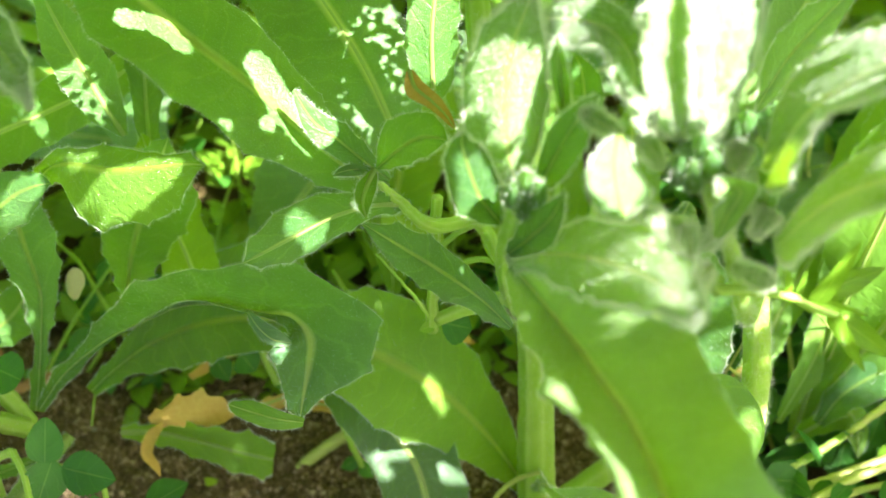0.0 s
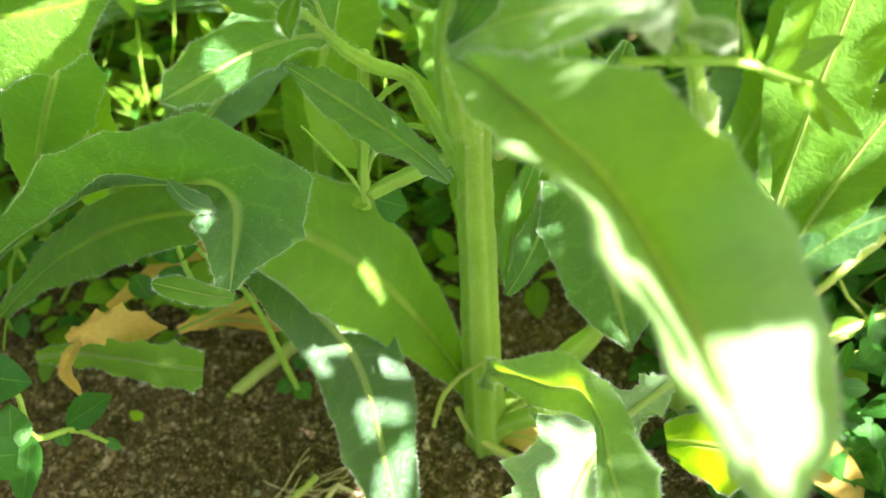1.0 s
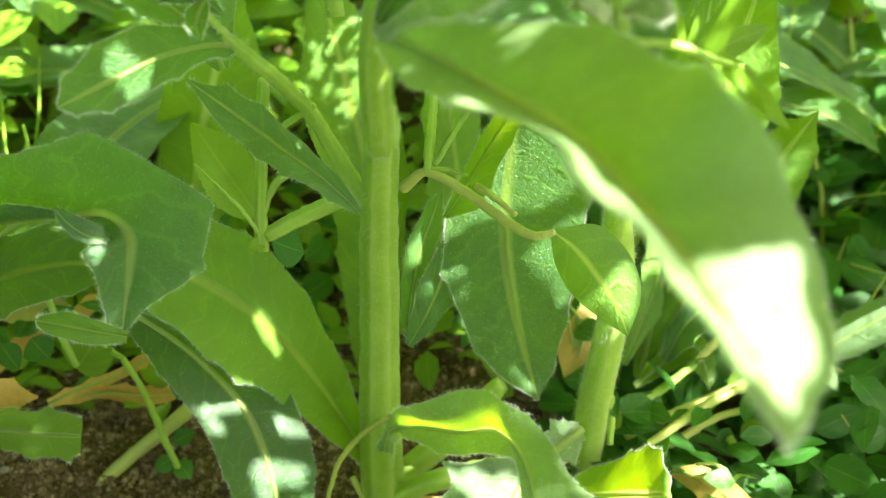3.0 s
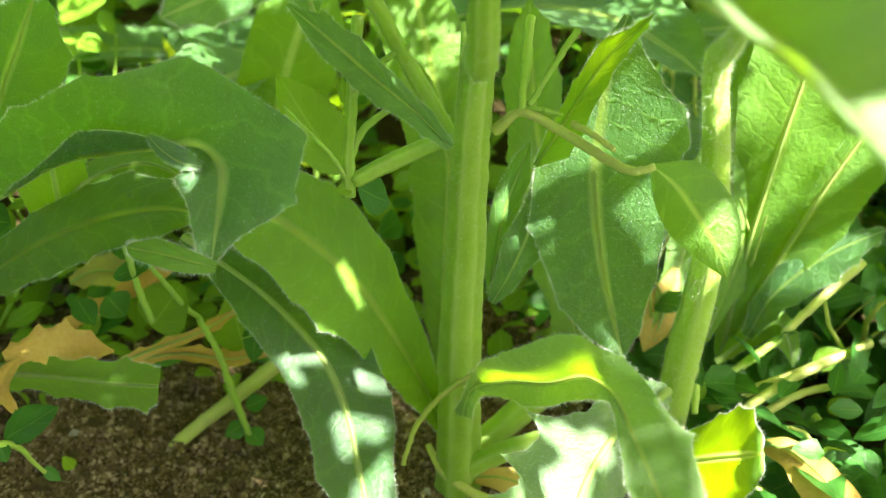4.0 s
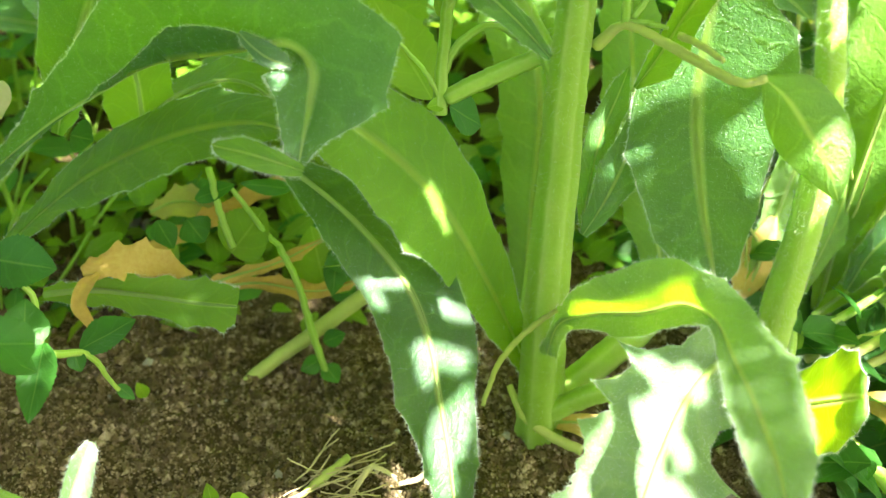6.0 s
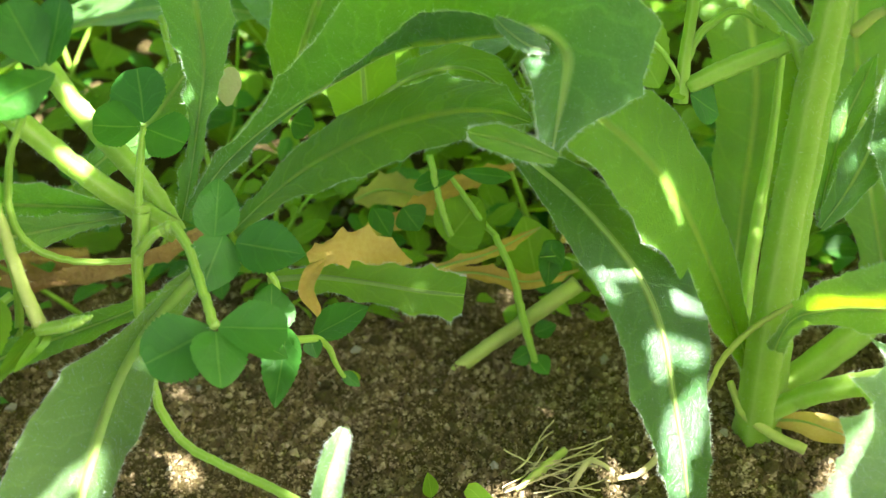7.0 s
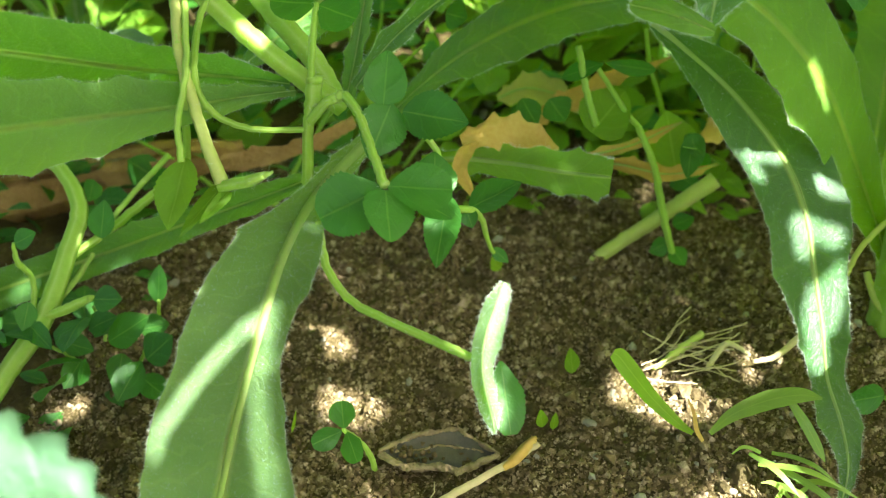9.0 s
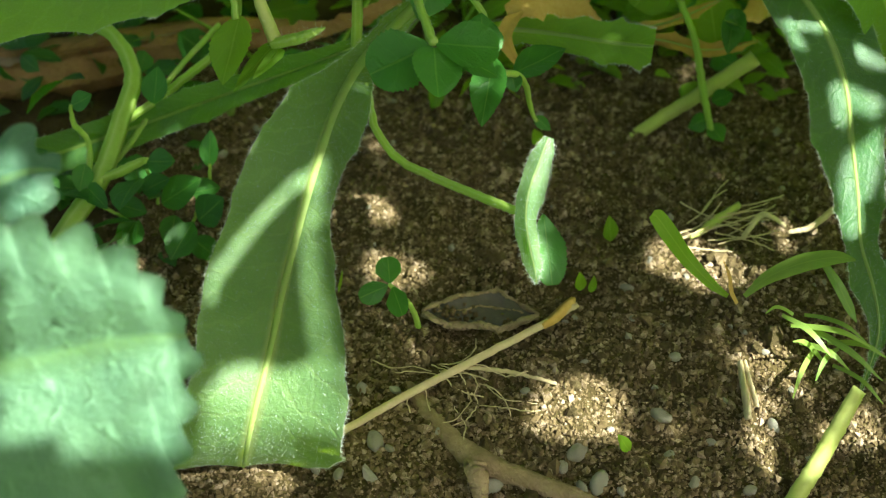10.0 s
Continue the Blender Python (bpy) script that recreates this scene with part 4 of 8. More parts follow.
leaf(weed_b, "y", [(2.1, -47.1, 144, 0.3, 6, 0.3, -6), (2, -46.5, 148.5, 1.2, 10, 1.2, -10), (2.1, -46.5, 152.4, 1.1, -3, 1.1, 3), (0.5, -46.3, 155.3, 0.1, -23, 0.1, 23)], mat=WOOLLY, hairs=300, seed=63)
leaf(weed_b, "x", [(1.9, -35.6, 151.3, 0.4, -87, 0.4, 87), (2.1, -33.4, 155.8, 1.5, -86, 1, 86), (2.1, -31.5, 161.4, 1.6, -87, 1, 87), (1.9, -28.7, 167.8, 1.2, -88, 0.8, 88), (1.6, -28.3, 170.8, 0.1, -87, 0.1, 87)], mat=WOOLLY, hairs=400, seed=64)
bud(weed_b, (-6.6, -41.5, 151.5), (-7.6, -44, 158.6), (0.13, -0.94, -0.31), 2.9, seed=65)
bud(weed_b, (-5.3, -42.5, 153.3), (-6.3, -45, 160.4), (0.13, -0.94, -0.32), 2.8, seed=66)
bud(weed_b, (-4.2, -43.1, 151.4), (-5.2, -45.6, 158.5), (0.13, -0.94, -0.30), 2.9, seed=67)
bud(weed_b, (-7.6, -42.1, 149.7), (-8.5, -44.5, 156.9), (0.13, -0.94, -0.30), 2.9, seed=68)
bud(weed_b, (-5.9, -42.7, 149.1), (-6.9, -45.1, 156.4), (0.13, -0.95, -0.29), 2.9, seed=69)
bud(weed_b, (0.5, -36.3, 149.4), (-0.7, -38.7, 156.5), (0.14, -0.94, -0.30), 3, seed=70)
bud(weed_b, (1.8, -36.5, 150.5), (0.5, -39, 157.6), (0.14, -0.94, -0.31), 3, seed=71)
leaf(weed_b, "y", [(-9.4, -47, 144.1, 0.3, -16, 0.3, 16), (-10.5, -47.8, 147.4, 0.9, -34, 1.1, 34), (-12.1, -47.8, 150, 1, -5, 1.2, 5), (-13.5, -47, 150.8, 0.1, -42, 0.1, 42)], mat=WOOLLY, hairs=416, hair_len=0.0014, wool=1080, wave=0.25, n=18, m=4, rib=0.25, seed=72)
leaf(weed_b, "x", [(-5.9, -44.8, 136.8, 0.3, 107, 0.3, -107), (-5.8, -45.3, 140.2, 1.1, 85, 1, -84), (-6.2, -45.1, 143.1, 1.4, 58, 1.2, -58), (-7, -44.2, 143.9, 0.1, 90, 0.1, -90)], mat=WOOLLY, hairs=416, hair_len=0.0014, wool=1080, wave=0.25, n=18, m=4, rib=0.25, seed=73)
leaf(weed_b, "x", [(-3.6, -44.5, 139.6, 0.3, -54, 0.3, 54), (-3, -45.4, 142.8, 0.9, -75, 1.1, 75), (-2.7, -45.5, 145.4, 1, -55, 1.2, 55), (-2.8, -44.7, 146.1, 0.1, -90, 0.1, 90)], mat=WOOLLY, hairs=416, hair_len=0.0014, wool=1080, wave=0.25, n=18, m=4, rib=0.25, seed=74)
leaf(weed_b, "y", [(-11.2, -40.6, 145.7, 0.3, -47, 0.3, 47), (-12.9, -42.2, 148.3, 0.9, -56, 1.1, 56), (-14.7, -43.1, 150.2, 1.1, -68, 1.3, 68), (-15.9, -42.7, 150.5, 0.1, -47, 0.1, 47)], mat=WOOLLY, hairs=416, hair_len=0.0014, wool=1080, wave=0.25, n=18, m=4, rib=0.25, seed=75)
leaf(weed_b, "x", [(1.3, -46.4, 143.3, 0.3, -46, 0.3, 46), (1.9, -47.4, 146.3, 0.9, -64, 1.1, 64), (2.4, -47.8, 148.7, 1, -45, 1.1, 45), (2.4, -47.2, 149.2, 0.1, -90, 0.1, 90)], mat=WOOLLY, hairs=416, hair_len=0.0014, wool=1080, wave=0.25, n=18, m=4, rib=0.25, seed=76)
leaf(weed_b, "z", [(0.5, -44.5, 135.7, 0.3, -48, 0.3, 48), (1.3, -47, 137.5, 1, -57, 0.9, 58), (2.7, -49, 138.4, 1.3, -67, 1.1, 67), (4.3, -49.5, 137.9, 0.1, -38, 0.1, 38)], mat=WOOLLY, hairs=416, hair_len=0.0014, wool=1080, wave=0.25, n=18, m=4, rib=0.25, seed=77)
leaf(weed_b, "x", [(-2.8, -45.6, 137.4, 0.3, -42, 0.3, 42), (-4.5, -48.2, 139.1, 1, -59, 0.9, 59), (-5.7, -50.2, 140, 1.4, -50, 1.2, 50), (-5.7, -50.8, 139.5, 0.1, -90, 0.1, 90)], mat=WOOLLY, hairs=416, hair_len=0.0014, wool=1080, wave=0.25, n=18, m=4, rib=0.25, seed=78)
leaf(weed_b, "y", [(-8.7, -37.4, 147.2, 0.3, -9, 0.3, 9), (-9.6, -38.3, 150.3, 0.9, -29, 1.1, 29), (-10.9, -38.4, 152.9, 1.2, -55, 1.4, 55), (-12.2, -37.5, 153.6, 0.1, -41, 0.1, 41)], mat=WOOLLY, hairs=416, hair_len=0.0014, wool=1080, wave=0.25, n=18, m=4, rib=0.25, seed=79)
leaf(weed_b, "x", [(-0.6, -39.2, 148.2, 0.3, -50, 0.3, 50), (-0.2, -40.4, 151.1, 0.9, -70, 1.1, 70), (-0, -40.8, 153.4, 1, -53, 1.1, 53), (-0.1, -40.1, 153.9, 0.1, -90, 0.1, 90)], mat=WOOLLY, hairs=416, hair_len=0.0014, wool=1080, wave=0.25, n=18, m=4, rib=0.25, seed=80)
leaf(weed_b, "x", [(0.6, -44.9, 145.9, 0.3, 113, 0.3, -113), (0.7, -45.6, 149.2, 1.1, 92, 0.9, -91), (0.5, -45.5, 151.9, 1.4, 63, 1.2, -62), (-0.1, -44.6, 152.7, 0.1, 90, 0.1, -90)], mat=WOOLLY, hairs=416, hair_len=0.0014, wool=1080, wave=0.25, n=18, m=4, rib=0.25, seed=81)
leaf(weed_b, "y", [(-4.4, -41, 140, 0.3, -66, 0.3, 66), (-6.5, -43, 142.2, 0.9, -75, 1.1, 74), (-8.5, -44.5, 143.7, 1.2, -35, 1.3, 35), (-9.3, -44.6, 143.6, 0.1, -49, 0.1, 49)], mat=WOOLLY, hairs=416, hair_len=0.0014, wool=1080, wave=0.25, n=18, m=4, rib=0.25, seed=82)
leaf(weed_b, "y", [(-13.2, -33.2, 149.5, 0.3, -37, 0.3, 37), (-15, -34.5, 152.3, 0.9, -51, 1.1, 51), (-17.3, -35, 154.6, 1.2, -67, 1.4, 67), (-18.9, -34.3, 155.1, 0.1, -46, 0.1, 46)], mat=WOOLLY, hairs=416, hair_len=0.0014, wool=1080, wave=0.25, n=18, m=4, rib=0.25, seed=83)

herb_c = thing("slender_herb", "slender green herb twig with narrow pointed leaves", "plant")
stem(herb_c, [(-8.1, -45, 132.7, 0.52), (-0.8, -45.5, 132.2, 0.66), (6.6, -46.3, 131.4, 0.66), (10.8, -47.9, 130, 0.52), (15.1, -49.3, 128.8, 0.30)], seed=84)
leaflet(herb_c, (8, -46.7, 131.1), (6.3, -45, 137.8), (0.32, -0.90, 0.31), 1.3, shape="blade", mat=HERB, seed=85)
leaflet(herb_c, (8.7, -47, 130.8), (9.9, -45.3, 134.9), (0.12, -0.93, 0.35), 1.2, shape="blade", mat=HERB, seed=86)
leaflet(herb_c, (10.8, -47.9, 130), (15.2, -47, 141.3), (-0.18, -0.97, 0.15), 2.8, shape="blade", mat=HERB, seed=87)
leaflet(herb_c, (13, -48.6, 129.4), (16.2, -55.8, 125.8), (-0.44, -0.55, 0.71), 2.2, shape="blade", mat=HERB, seed=88)
leaflet(herb_c, (9.4, -47.3, 130.5), (19.4, -46.8, 125.6), (0.26, -0.86, 0.43), 2.4, shape="blade", mat=HERB, seed=89)
leaflet(herb_c, (-0.8, -45.5, 132.2), (-4.3, -44.8, 135.5), (0.48, -0.59, 0.64), 3.2, shape="blade", mat=HERB, seed=90)
leaflet(herb_c, (12.8, -44.1, 128), (22.1, -42.1, 129.7), (0.10, -0.85, 0.51), 4.2, shape="blade", mat=HERB, seed=91)
leaflet(herb_c, (14.3, -47.7, 127.5), (24.1, -49.3, 118.2), (0.16, -0.93, 0.32), 3.6, shape="blade", mat=HERB, seed=92)

weed_c = thing("hairy_weed", "broad-leaved weed with backlit yellow-green leaves", "plant", "hairy weeds")
leaf(weed_c, "y", [(38.2, 4.3, 14.2, 1.5, -159, 1.5, 158), (43.0, 11.7, 29.9, 4.0, -128, 4.2, 128), (47.7, 17.2, 44.9, 8.3, -128, 7.6, 124), (52.7, 22.4, 59.6, 10.8, -128, 11.4, 130), (57.9, 27.6, 72.5, 10.7, -128, 11.8, 130), (62.9, 32.8, 83.9, 6.0, -126, 6.3, 127), (66.3, 36.5, 91.3, 0.4, -154, 0.4, 154)], mat=YELLOWLIT, hairs=100, n=36, seed=93)
leaf(weed_c, "y", [(40.6, 4.6, 15.2, 1.8, -156, 1.7, 152), (46.9, 7.9, 29.4, 4.5, -126, 4.3, 121), (53.9, 10.9, 41.9, 7.9, -121, 7.7, 117), (60.5, 13.0, 53.1, 8.4, -122, 8.4, 119), (67.9, 15.9, 62.2, 6.3, -120, 5.8, 115), (73.8, 17.6, 69.4, 0.3, -146, 0.3, 146)], mat=YELLOWLIT, hairs=100, seed=94)
leaf(weed_c, "z", [(35.7, 1.2, 15.6, 0.7, -45, 0.7, 45), (43, 2.9, 19.9, 2.7, -1, 2.8, 2), (48.9, 3.4, 22.4, 4.3, -11, 4.3, 11), (50, -0.9, 20.6, 2.6, 1, 2.7, -1), (49.4, -5.5, 17.8, 0.1, -7, 0.1, 7)], mat=YELLOWLIT, hairs=100, seed=95)
leaf(weed_c, "x", [(33.9, 4.4, 19.2, 0.9, -78, 0.9, 78), (42.3, 12.7, 32.1, 3.4, -88, 3.4, 88), (48.7, 22.9, 46.8, 5.4, -89, 5.4, 89), (53.9, 32.6, 60.6, 6.1, -89, 6.1, 89), (59, 42.4, 74.3, 4.9, -89, 4.9, 89), (62.5, 48.8, 83.5, 0.2, -79, 0.2, 79)], mat=YELLOWLIT, hairs=100, seed=96)
leaf(weed_c, "x", [(23.8, 6.5, 18.9, 0.9, 101, 0.9, -101), (28.2, 12.1, 27.2, 2.9, 88, 2.9, -88), (37.2, 23.6, 37.8, 4.9, 88, 4.9, -88), (47.9, 34.1, 50.9, 6.2, 89, 6.2, -89), (56.6, 45.9, 65, 5.5, 90, 5.5, -90), (61.5, 53.8, 76.4, 0.2, 101, 0.2, -101)], mat=YELLOWLIT, hairs=100, seed=97)
leaf(weed_c, "x", [(11, 11, 7.6, 1.2, -80, 1.2, 80), (8.6, 20.3, 21.9, 4.9, -90, 4.9, 90), (6.3, 30.1, 36.9, 6.6, -90, 6.7, 90), (5.2, 39.5, 51.7, 6.6, -90, 6.6, 89), (5.4, 49.3, 67.2, 4.8, -89, 4.8, 89), (6.3, 54.8, 74.5, 0.2, -80, 0.2, 80)], mat=YELLOWLIT, hairs=100, seed=98)
leaf(weed_c, "x", [(-16.9, 25.9, 1.9, 1.2, -78, 1.2, 78), (-14.3, 36, 21.9, 6.2, -88, 6.2, 87), (-12.2, 44, 42.4, 8.5, -89, 8.5, 89), (-14.9, 52.4, 62, 9.5, -91, 9.6, 91), (-17.5, 59.3, 76.5, 5.8, -92, 5.9, 92), (-19.2, 63.5, 84.4, 0.2, -82, 0.2, 82)], mat=YELLOWLIT, hairs=100, seed=99)
leaf(weed_c, "x", [(-50.5, 48.3, 20.3, 1.2, -79, 1.2, 79), (-49.1, 55.4, 36.1, 6, -87, 6.1, 87), (-45.6, 59.9, 52.6, 9.4, -84, 9.5, 83), (-40, 63.5, 68.6, 9.2, -83, 9.3, 83), (-35.9, 66.9, 83.9, 0.2, -73, 0.2, 73)], mat=YELLOWLIT, hairs=100, seed=100)

leaf(weed_c, "z", [(42.1, 2.2, 20.8, 1.2, 148, 1.1, -145), (46.3, 4.3, 28.0, 3.0, 155, 3.8, -166), (51.3, 4.8, 33.4, 4.0, 162, 5.4, -166), (56.7, 4.5, 37.9, 4.1, 158, 5.5, -161), (62.4, 3.7, 41.7, 2.6, 152, 3.7, -160), (68.5, 3.1, 44.4, 0.1, 123, 0.1, -123)], mat=DARKWEED, hairs=200, rib=0.5, wave=0.1, wool=900, seed=401)
leaf(weed_c, "z", [(70.7, -2.2, 17.7, 0.8, 129, 0.8, -129), (75.5, -3.4, 22.1, 3.2, 150, 3.0, -151), (81.3, -4.5, 26.9, 4.6, 162, 4.9, -170), (88.3, -5.1, 32.6, 3.6, 153, 5.0, -176), (94.4, -5.6, 36.6, 0.2, 128, 0.2, -128)], mat=WOOLLY, hairs=200, rib=0.4, wool=900, seed=402)

herb_f = thing("straggling_herb", "straggling herb with pale crossing stalks and dark leaves", "plant")
stem(herb_f, [(50.9, -14.5, 12.9, 0.81), (54.0, -26.0, 9.6, 0.91), (56.7, -36.8, 8.2, 0.89), (60.1, -48.0, 6.6, 0.86)], mat=STEM, name="stalk", hairs=60, seed=410)
stem(herb_f, [(31.2, -26.6, 11.3, 1.22), (34.3, -35.6, 10.4, 1.41), (38.5, -45.4, 9.0, 1.38)], mat=STEM, name="stalk", hairs=0, seed=411)
stem(herb_f, [(26.7, -15.4, 20.3, 0.85), (38.7, -12.4, 21.0, 0.97), (50.2, -8.4, 19.5, 1.00), (66.9, -3.8, 20.3, 0.91)], mat=STRAWGREEN, name="stalk", hairs=80, seed=412)
stem(herb_f, [(27.6, -19.5, 18.6, 0.74), (36.9, -17.6, 18.8, 0.85), (46.4, -14.2, 19.2, 0.76), (58.7, -11.6, 17.8, 0.66)], mat=STRAWGREEN, name="stalk", hairs=40, seed=413)
stem(herb_f, [(46.3, -3.8, 25.9, 0.66), (53.6, -0.8, 30.1, 0.89), (65.2, 3.7, 35.9, 0.89)], mat=STRAWGREEN, name="stalk", hairs=160, seed=414)
stem(herb_f, [(24.0, -11.3, 28.1, 0.95), (22.7, -15.9, 26.8, 0.83), (21.3, -20.0, 24.4, 0.62)], mat=STEM, name="stalk", hairs=0, seed=415)
stem(herb_f, [(24.6, -22.6, 22.1, 0.65), (34.2, -18.3, 23.2, 0.88), (44.2, -14.2, 24.2, 0.89), (53.7, -11.2, 24.1, 0.79)], mat=STRAWGREEN, name="stalk", hairs=40, seed=416)
stem(herb_f, [(21.2, -12.2, 22.8, 0.77), (32.8, -9.5, 22.9, 0.90), (46.0, -3.2, 24.2, 0.81)], mat=STEM, name="stalk", hairs=60, seed=417)
leaflet(herb_f, (66.8, -25.8, 13.2), (73.8, -35.1, 14.6), (0.1, -0.7, 0.7), 8.0, mat=CLOVER, shape="heart", seed=421)
leaflet(herb_f, (66.6, -36.4, 8.4), (71.7, -45.1, 7.0), (-0.1, -0.65, 0.75), 9.0, mat=CLOVER, shape="heart", seed=422)
leaflet(herb_f, (68.0, -18.6, 15.0), (78.2, -17.8, 18.6), (0.0, -0.75, 0.65), 7.0, mat=CLOVER, shape="oval", seed=423)
leaflet(herb_f, (72.6, -3.8, 22.3), (75.2, -13.1, 19.5), (0.3, -0.7, 0.6), 5.0, mat=WOOLLY, shape="oval", seed=424)
leaflet(herb_f, (54.6, -12.9, 15.0), (57.1, -18.4, 15.3), (0.2, -0.7, 0.6), 6.0, mat=HERB, shape="oval", seed=425)
leaflet(herb_f, (53.4, -6.2, 18.2), (59.5, -5.4, 21.1), (0.0, -0.7, 0.7), 5.0, mat=HERB, shape="oval", seed=426)
leaflet(herb_f, (24.6, -16.0, 22.9), (21.7, -9.9, 25.2), (0.1, -0.8, 0.6), 6.0, mat=HERB, shape="oval", seed=427)

grass_d = thing("grass_tuft", "loose tuft of bent green grass blades in the shade", "grass", "grass seedlings")
leaf(grass_d, "y", [(52.2, -31.4, 1.2, 0.5, -157, 0.5, 157), (54.6, -29.0, 6.5, 0.7, -157, 0.7, 157), (56.7, -27.5, 10.7, 0.5, -164, 0.5, 164), (59.0, -29.8, 11.8, 0.1, -164, 0.1, 164)], mat=PALEGRASS, hairs=0, rib=0, tooth=0, wave=0.03, name="blade", n=14, m=3, seed=430)
leaf(grass_d, "y", [(55.3, -31.7, -6.6, 0.4, 178, 0.4, -178), (52.4, -29.0, -2.3, 0.5, 177, 0.5, -177), (49.4, -27.0, 0.9, 0.3, -155, 0.3, 155), (44.2, -27.7, 1.9, 0.1, -58, 0.1, 58)], mat=HERB, hairs=0, rib=0, tooth=0, wave=0.03, name="blade", n=14, m=3, seed=431)
leaf(grass_d, "y", [(39.2, -34.3, 9.5, 0.5, -157, 0.5, 157), (41.9, -31.4, 15.6, 0.7, -157, 0.7, 157), (44.4, -29.6, 20.3, 0.5, -162, 0.5, 162), (47.2, -31.9, 21.4, 0.1, -165, 0.1, 165)], mat=HERB, hairs=0, rib=0, tooth=0, wave=0.03, name="blade", n=14, m=3, seed=432)
leaf(grass_d, "y", [(51.1, -30.2, -0.3, 0.5, -172, 0.5, 172), (50.2, -27.1, 5.1, 0.7, -173, 0.7, 173), (49.1, -24.9, 9.2, 0.5, -165, 0.5, 165), (46.7, -26.2, 10.1, 0.1, -73, 0.1, 73)], mat=PALEGRASS, hairs=0, rib=0, tooth=0, wave=0.03, name="blade", n=14, m=3, seed=433)
leaf(grass_d, "y", [(41.1, -27.7, -7.4, 0.5, -154, 0.5, 154), (45.1, -25.0, -1.2, 0.7, -154, 0.7, 154), (48.8, -23.4, 3.6, 0.4, -162, 0.4, 162), (53.5, -26.1, 4.7, 0.1, -159, 0.1, 159)], mat=HERB, hairs=0, rib=0, tooth=0, wave=0.03, name="blade", n=14, m=3, seed=434)
leaf(grass_d, "y", [(52.5, -34.2, -1.1, 0.5, -154, 0.5, 154), (55.5, -33.8, 2.0, 0.6, -156, 0.6, 156), (58.4, -33.8, 4.4, 0.4, -174, 0.4, 174), (62.2, -36.1, 5.9, 0.1, -158, 0.1, 158)], mat=HERB, hairs=0, rib=0, tooth=0, wave=0.03, name="blade", n=14, m=3, seed=435)
leaf(grass_d, "y", [(39.7, -32.0, 0.1, 0.5, -156, 0.5, 156), (41.9, -31.1, 3.5, 0.7, -157, 0.7, 157), (44.1, -30.8, 6.2, 0.5, -172, 0.5, 172), (46.6, -32.9, 7.6, 0.1, -160, 0.1, 160)], mat=PALEGRASS, hairs=0, rib=0, tooth=0, wave=0.03, name="blade", n=14, m=3, seed=436)
leaf(grass_d, "y", [(36.4, -23.4, -2.7, 0.4, -178, 0.4, 178), (34.2, -21.5, 0.8, 0.6, -179, 0.6, 179), (31.9, -20.2, 3.5, 0.3, -151, 0.3, 151), (28.0, -21.0, 4.6, 0.1, -63, 0.1, 63)], mat=HERB, hairs=0, rib=0, tooth=0, wave=0.03, name="blade", n=14, m=3, seed=437)
leaf(grass_d, "y", [(42.0, -29.2, -3.7, 0.5, -178, 0.5, 178), (39.8, -25.2, 2.4, 0.6, -180, 0.6, 180), (37.3, -22.4, 7.0, 0.3, -168, 0.3, 168), (32.8, -23.3, 7.8, 0.1, -59, 0.1, 59)], mat=HERB, hairs=0, rib=0, tooth=0, wave=0.03, name="blade", n=14, m=3, seed=438)
leaf(grass_d, "y", [(46.5, -35.0, 5.8, 0.5, -162, 0.5, 162), (47.6, -32.8, 10.6, 0.7, -162, 0.7, 162), (48.4, -31.4, 14.2, 0.6, -164, 0.6, 164), (48.9, -33.2, 15.4, 0.1, -147, 0.1, 147)], mat=PALEGRASS, hairs=0, rib=0, tooth=0, wave=0.03, name="blade", n=14, m=3, seed=439)
leaf(grass_d, "y", [(39.8, -26.5, -0.4, 0.6, -160, 0.6, 160), (41.5, -23.7, 5.3, 0.8, -160, 0.8, 160), (43.1, -21.9, 9.6, 0.6, -163, 0.6, 163), (44.5, -24.0, 10.7, 0.1, -164, 0.1, 164)], mat=HERB, hairs=0, rib=0, tooth=0, wave=0.03, name="blade", n=14, m=3, seed=440)
leaf(grass_d, "y", [(33.4, -35.8, 4.1, 0.3, 180, 0.3, -180), (30.5, -34.0, 7.2, 0.4, 179, 0.4, -179), (27.5, -32.7, 9.7, 0.2, -144, 0.2, 144), (22.5, -33.3, 10.8, 0.1, -59, 0.1, 59)], mat=HERB, hairs=0, rib=0, tooth=0, wave=0.03, name="blade", n=14, m=3, seed=441)
leaf(grass_d, "y", [(50.1, -32.2, -0.8, 0.5, -162, 0.5, 162), (51.2, -29.8, 4.2, 0.8, -162, 0.8, 162), (52.1, -28.2, 8.1, 0.6, -163, 0.6, 163), (52.6, -30.0, 9.2, 0.1, -148, 0.1, 148)], mat=PALEGRASS, hairs=0, rib=0, tooth=0, wave=0.03, name="blade", n=14, m=3, seed=442)

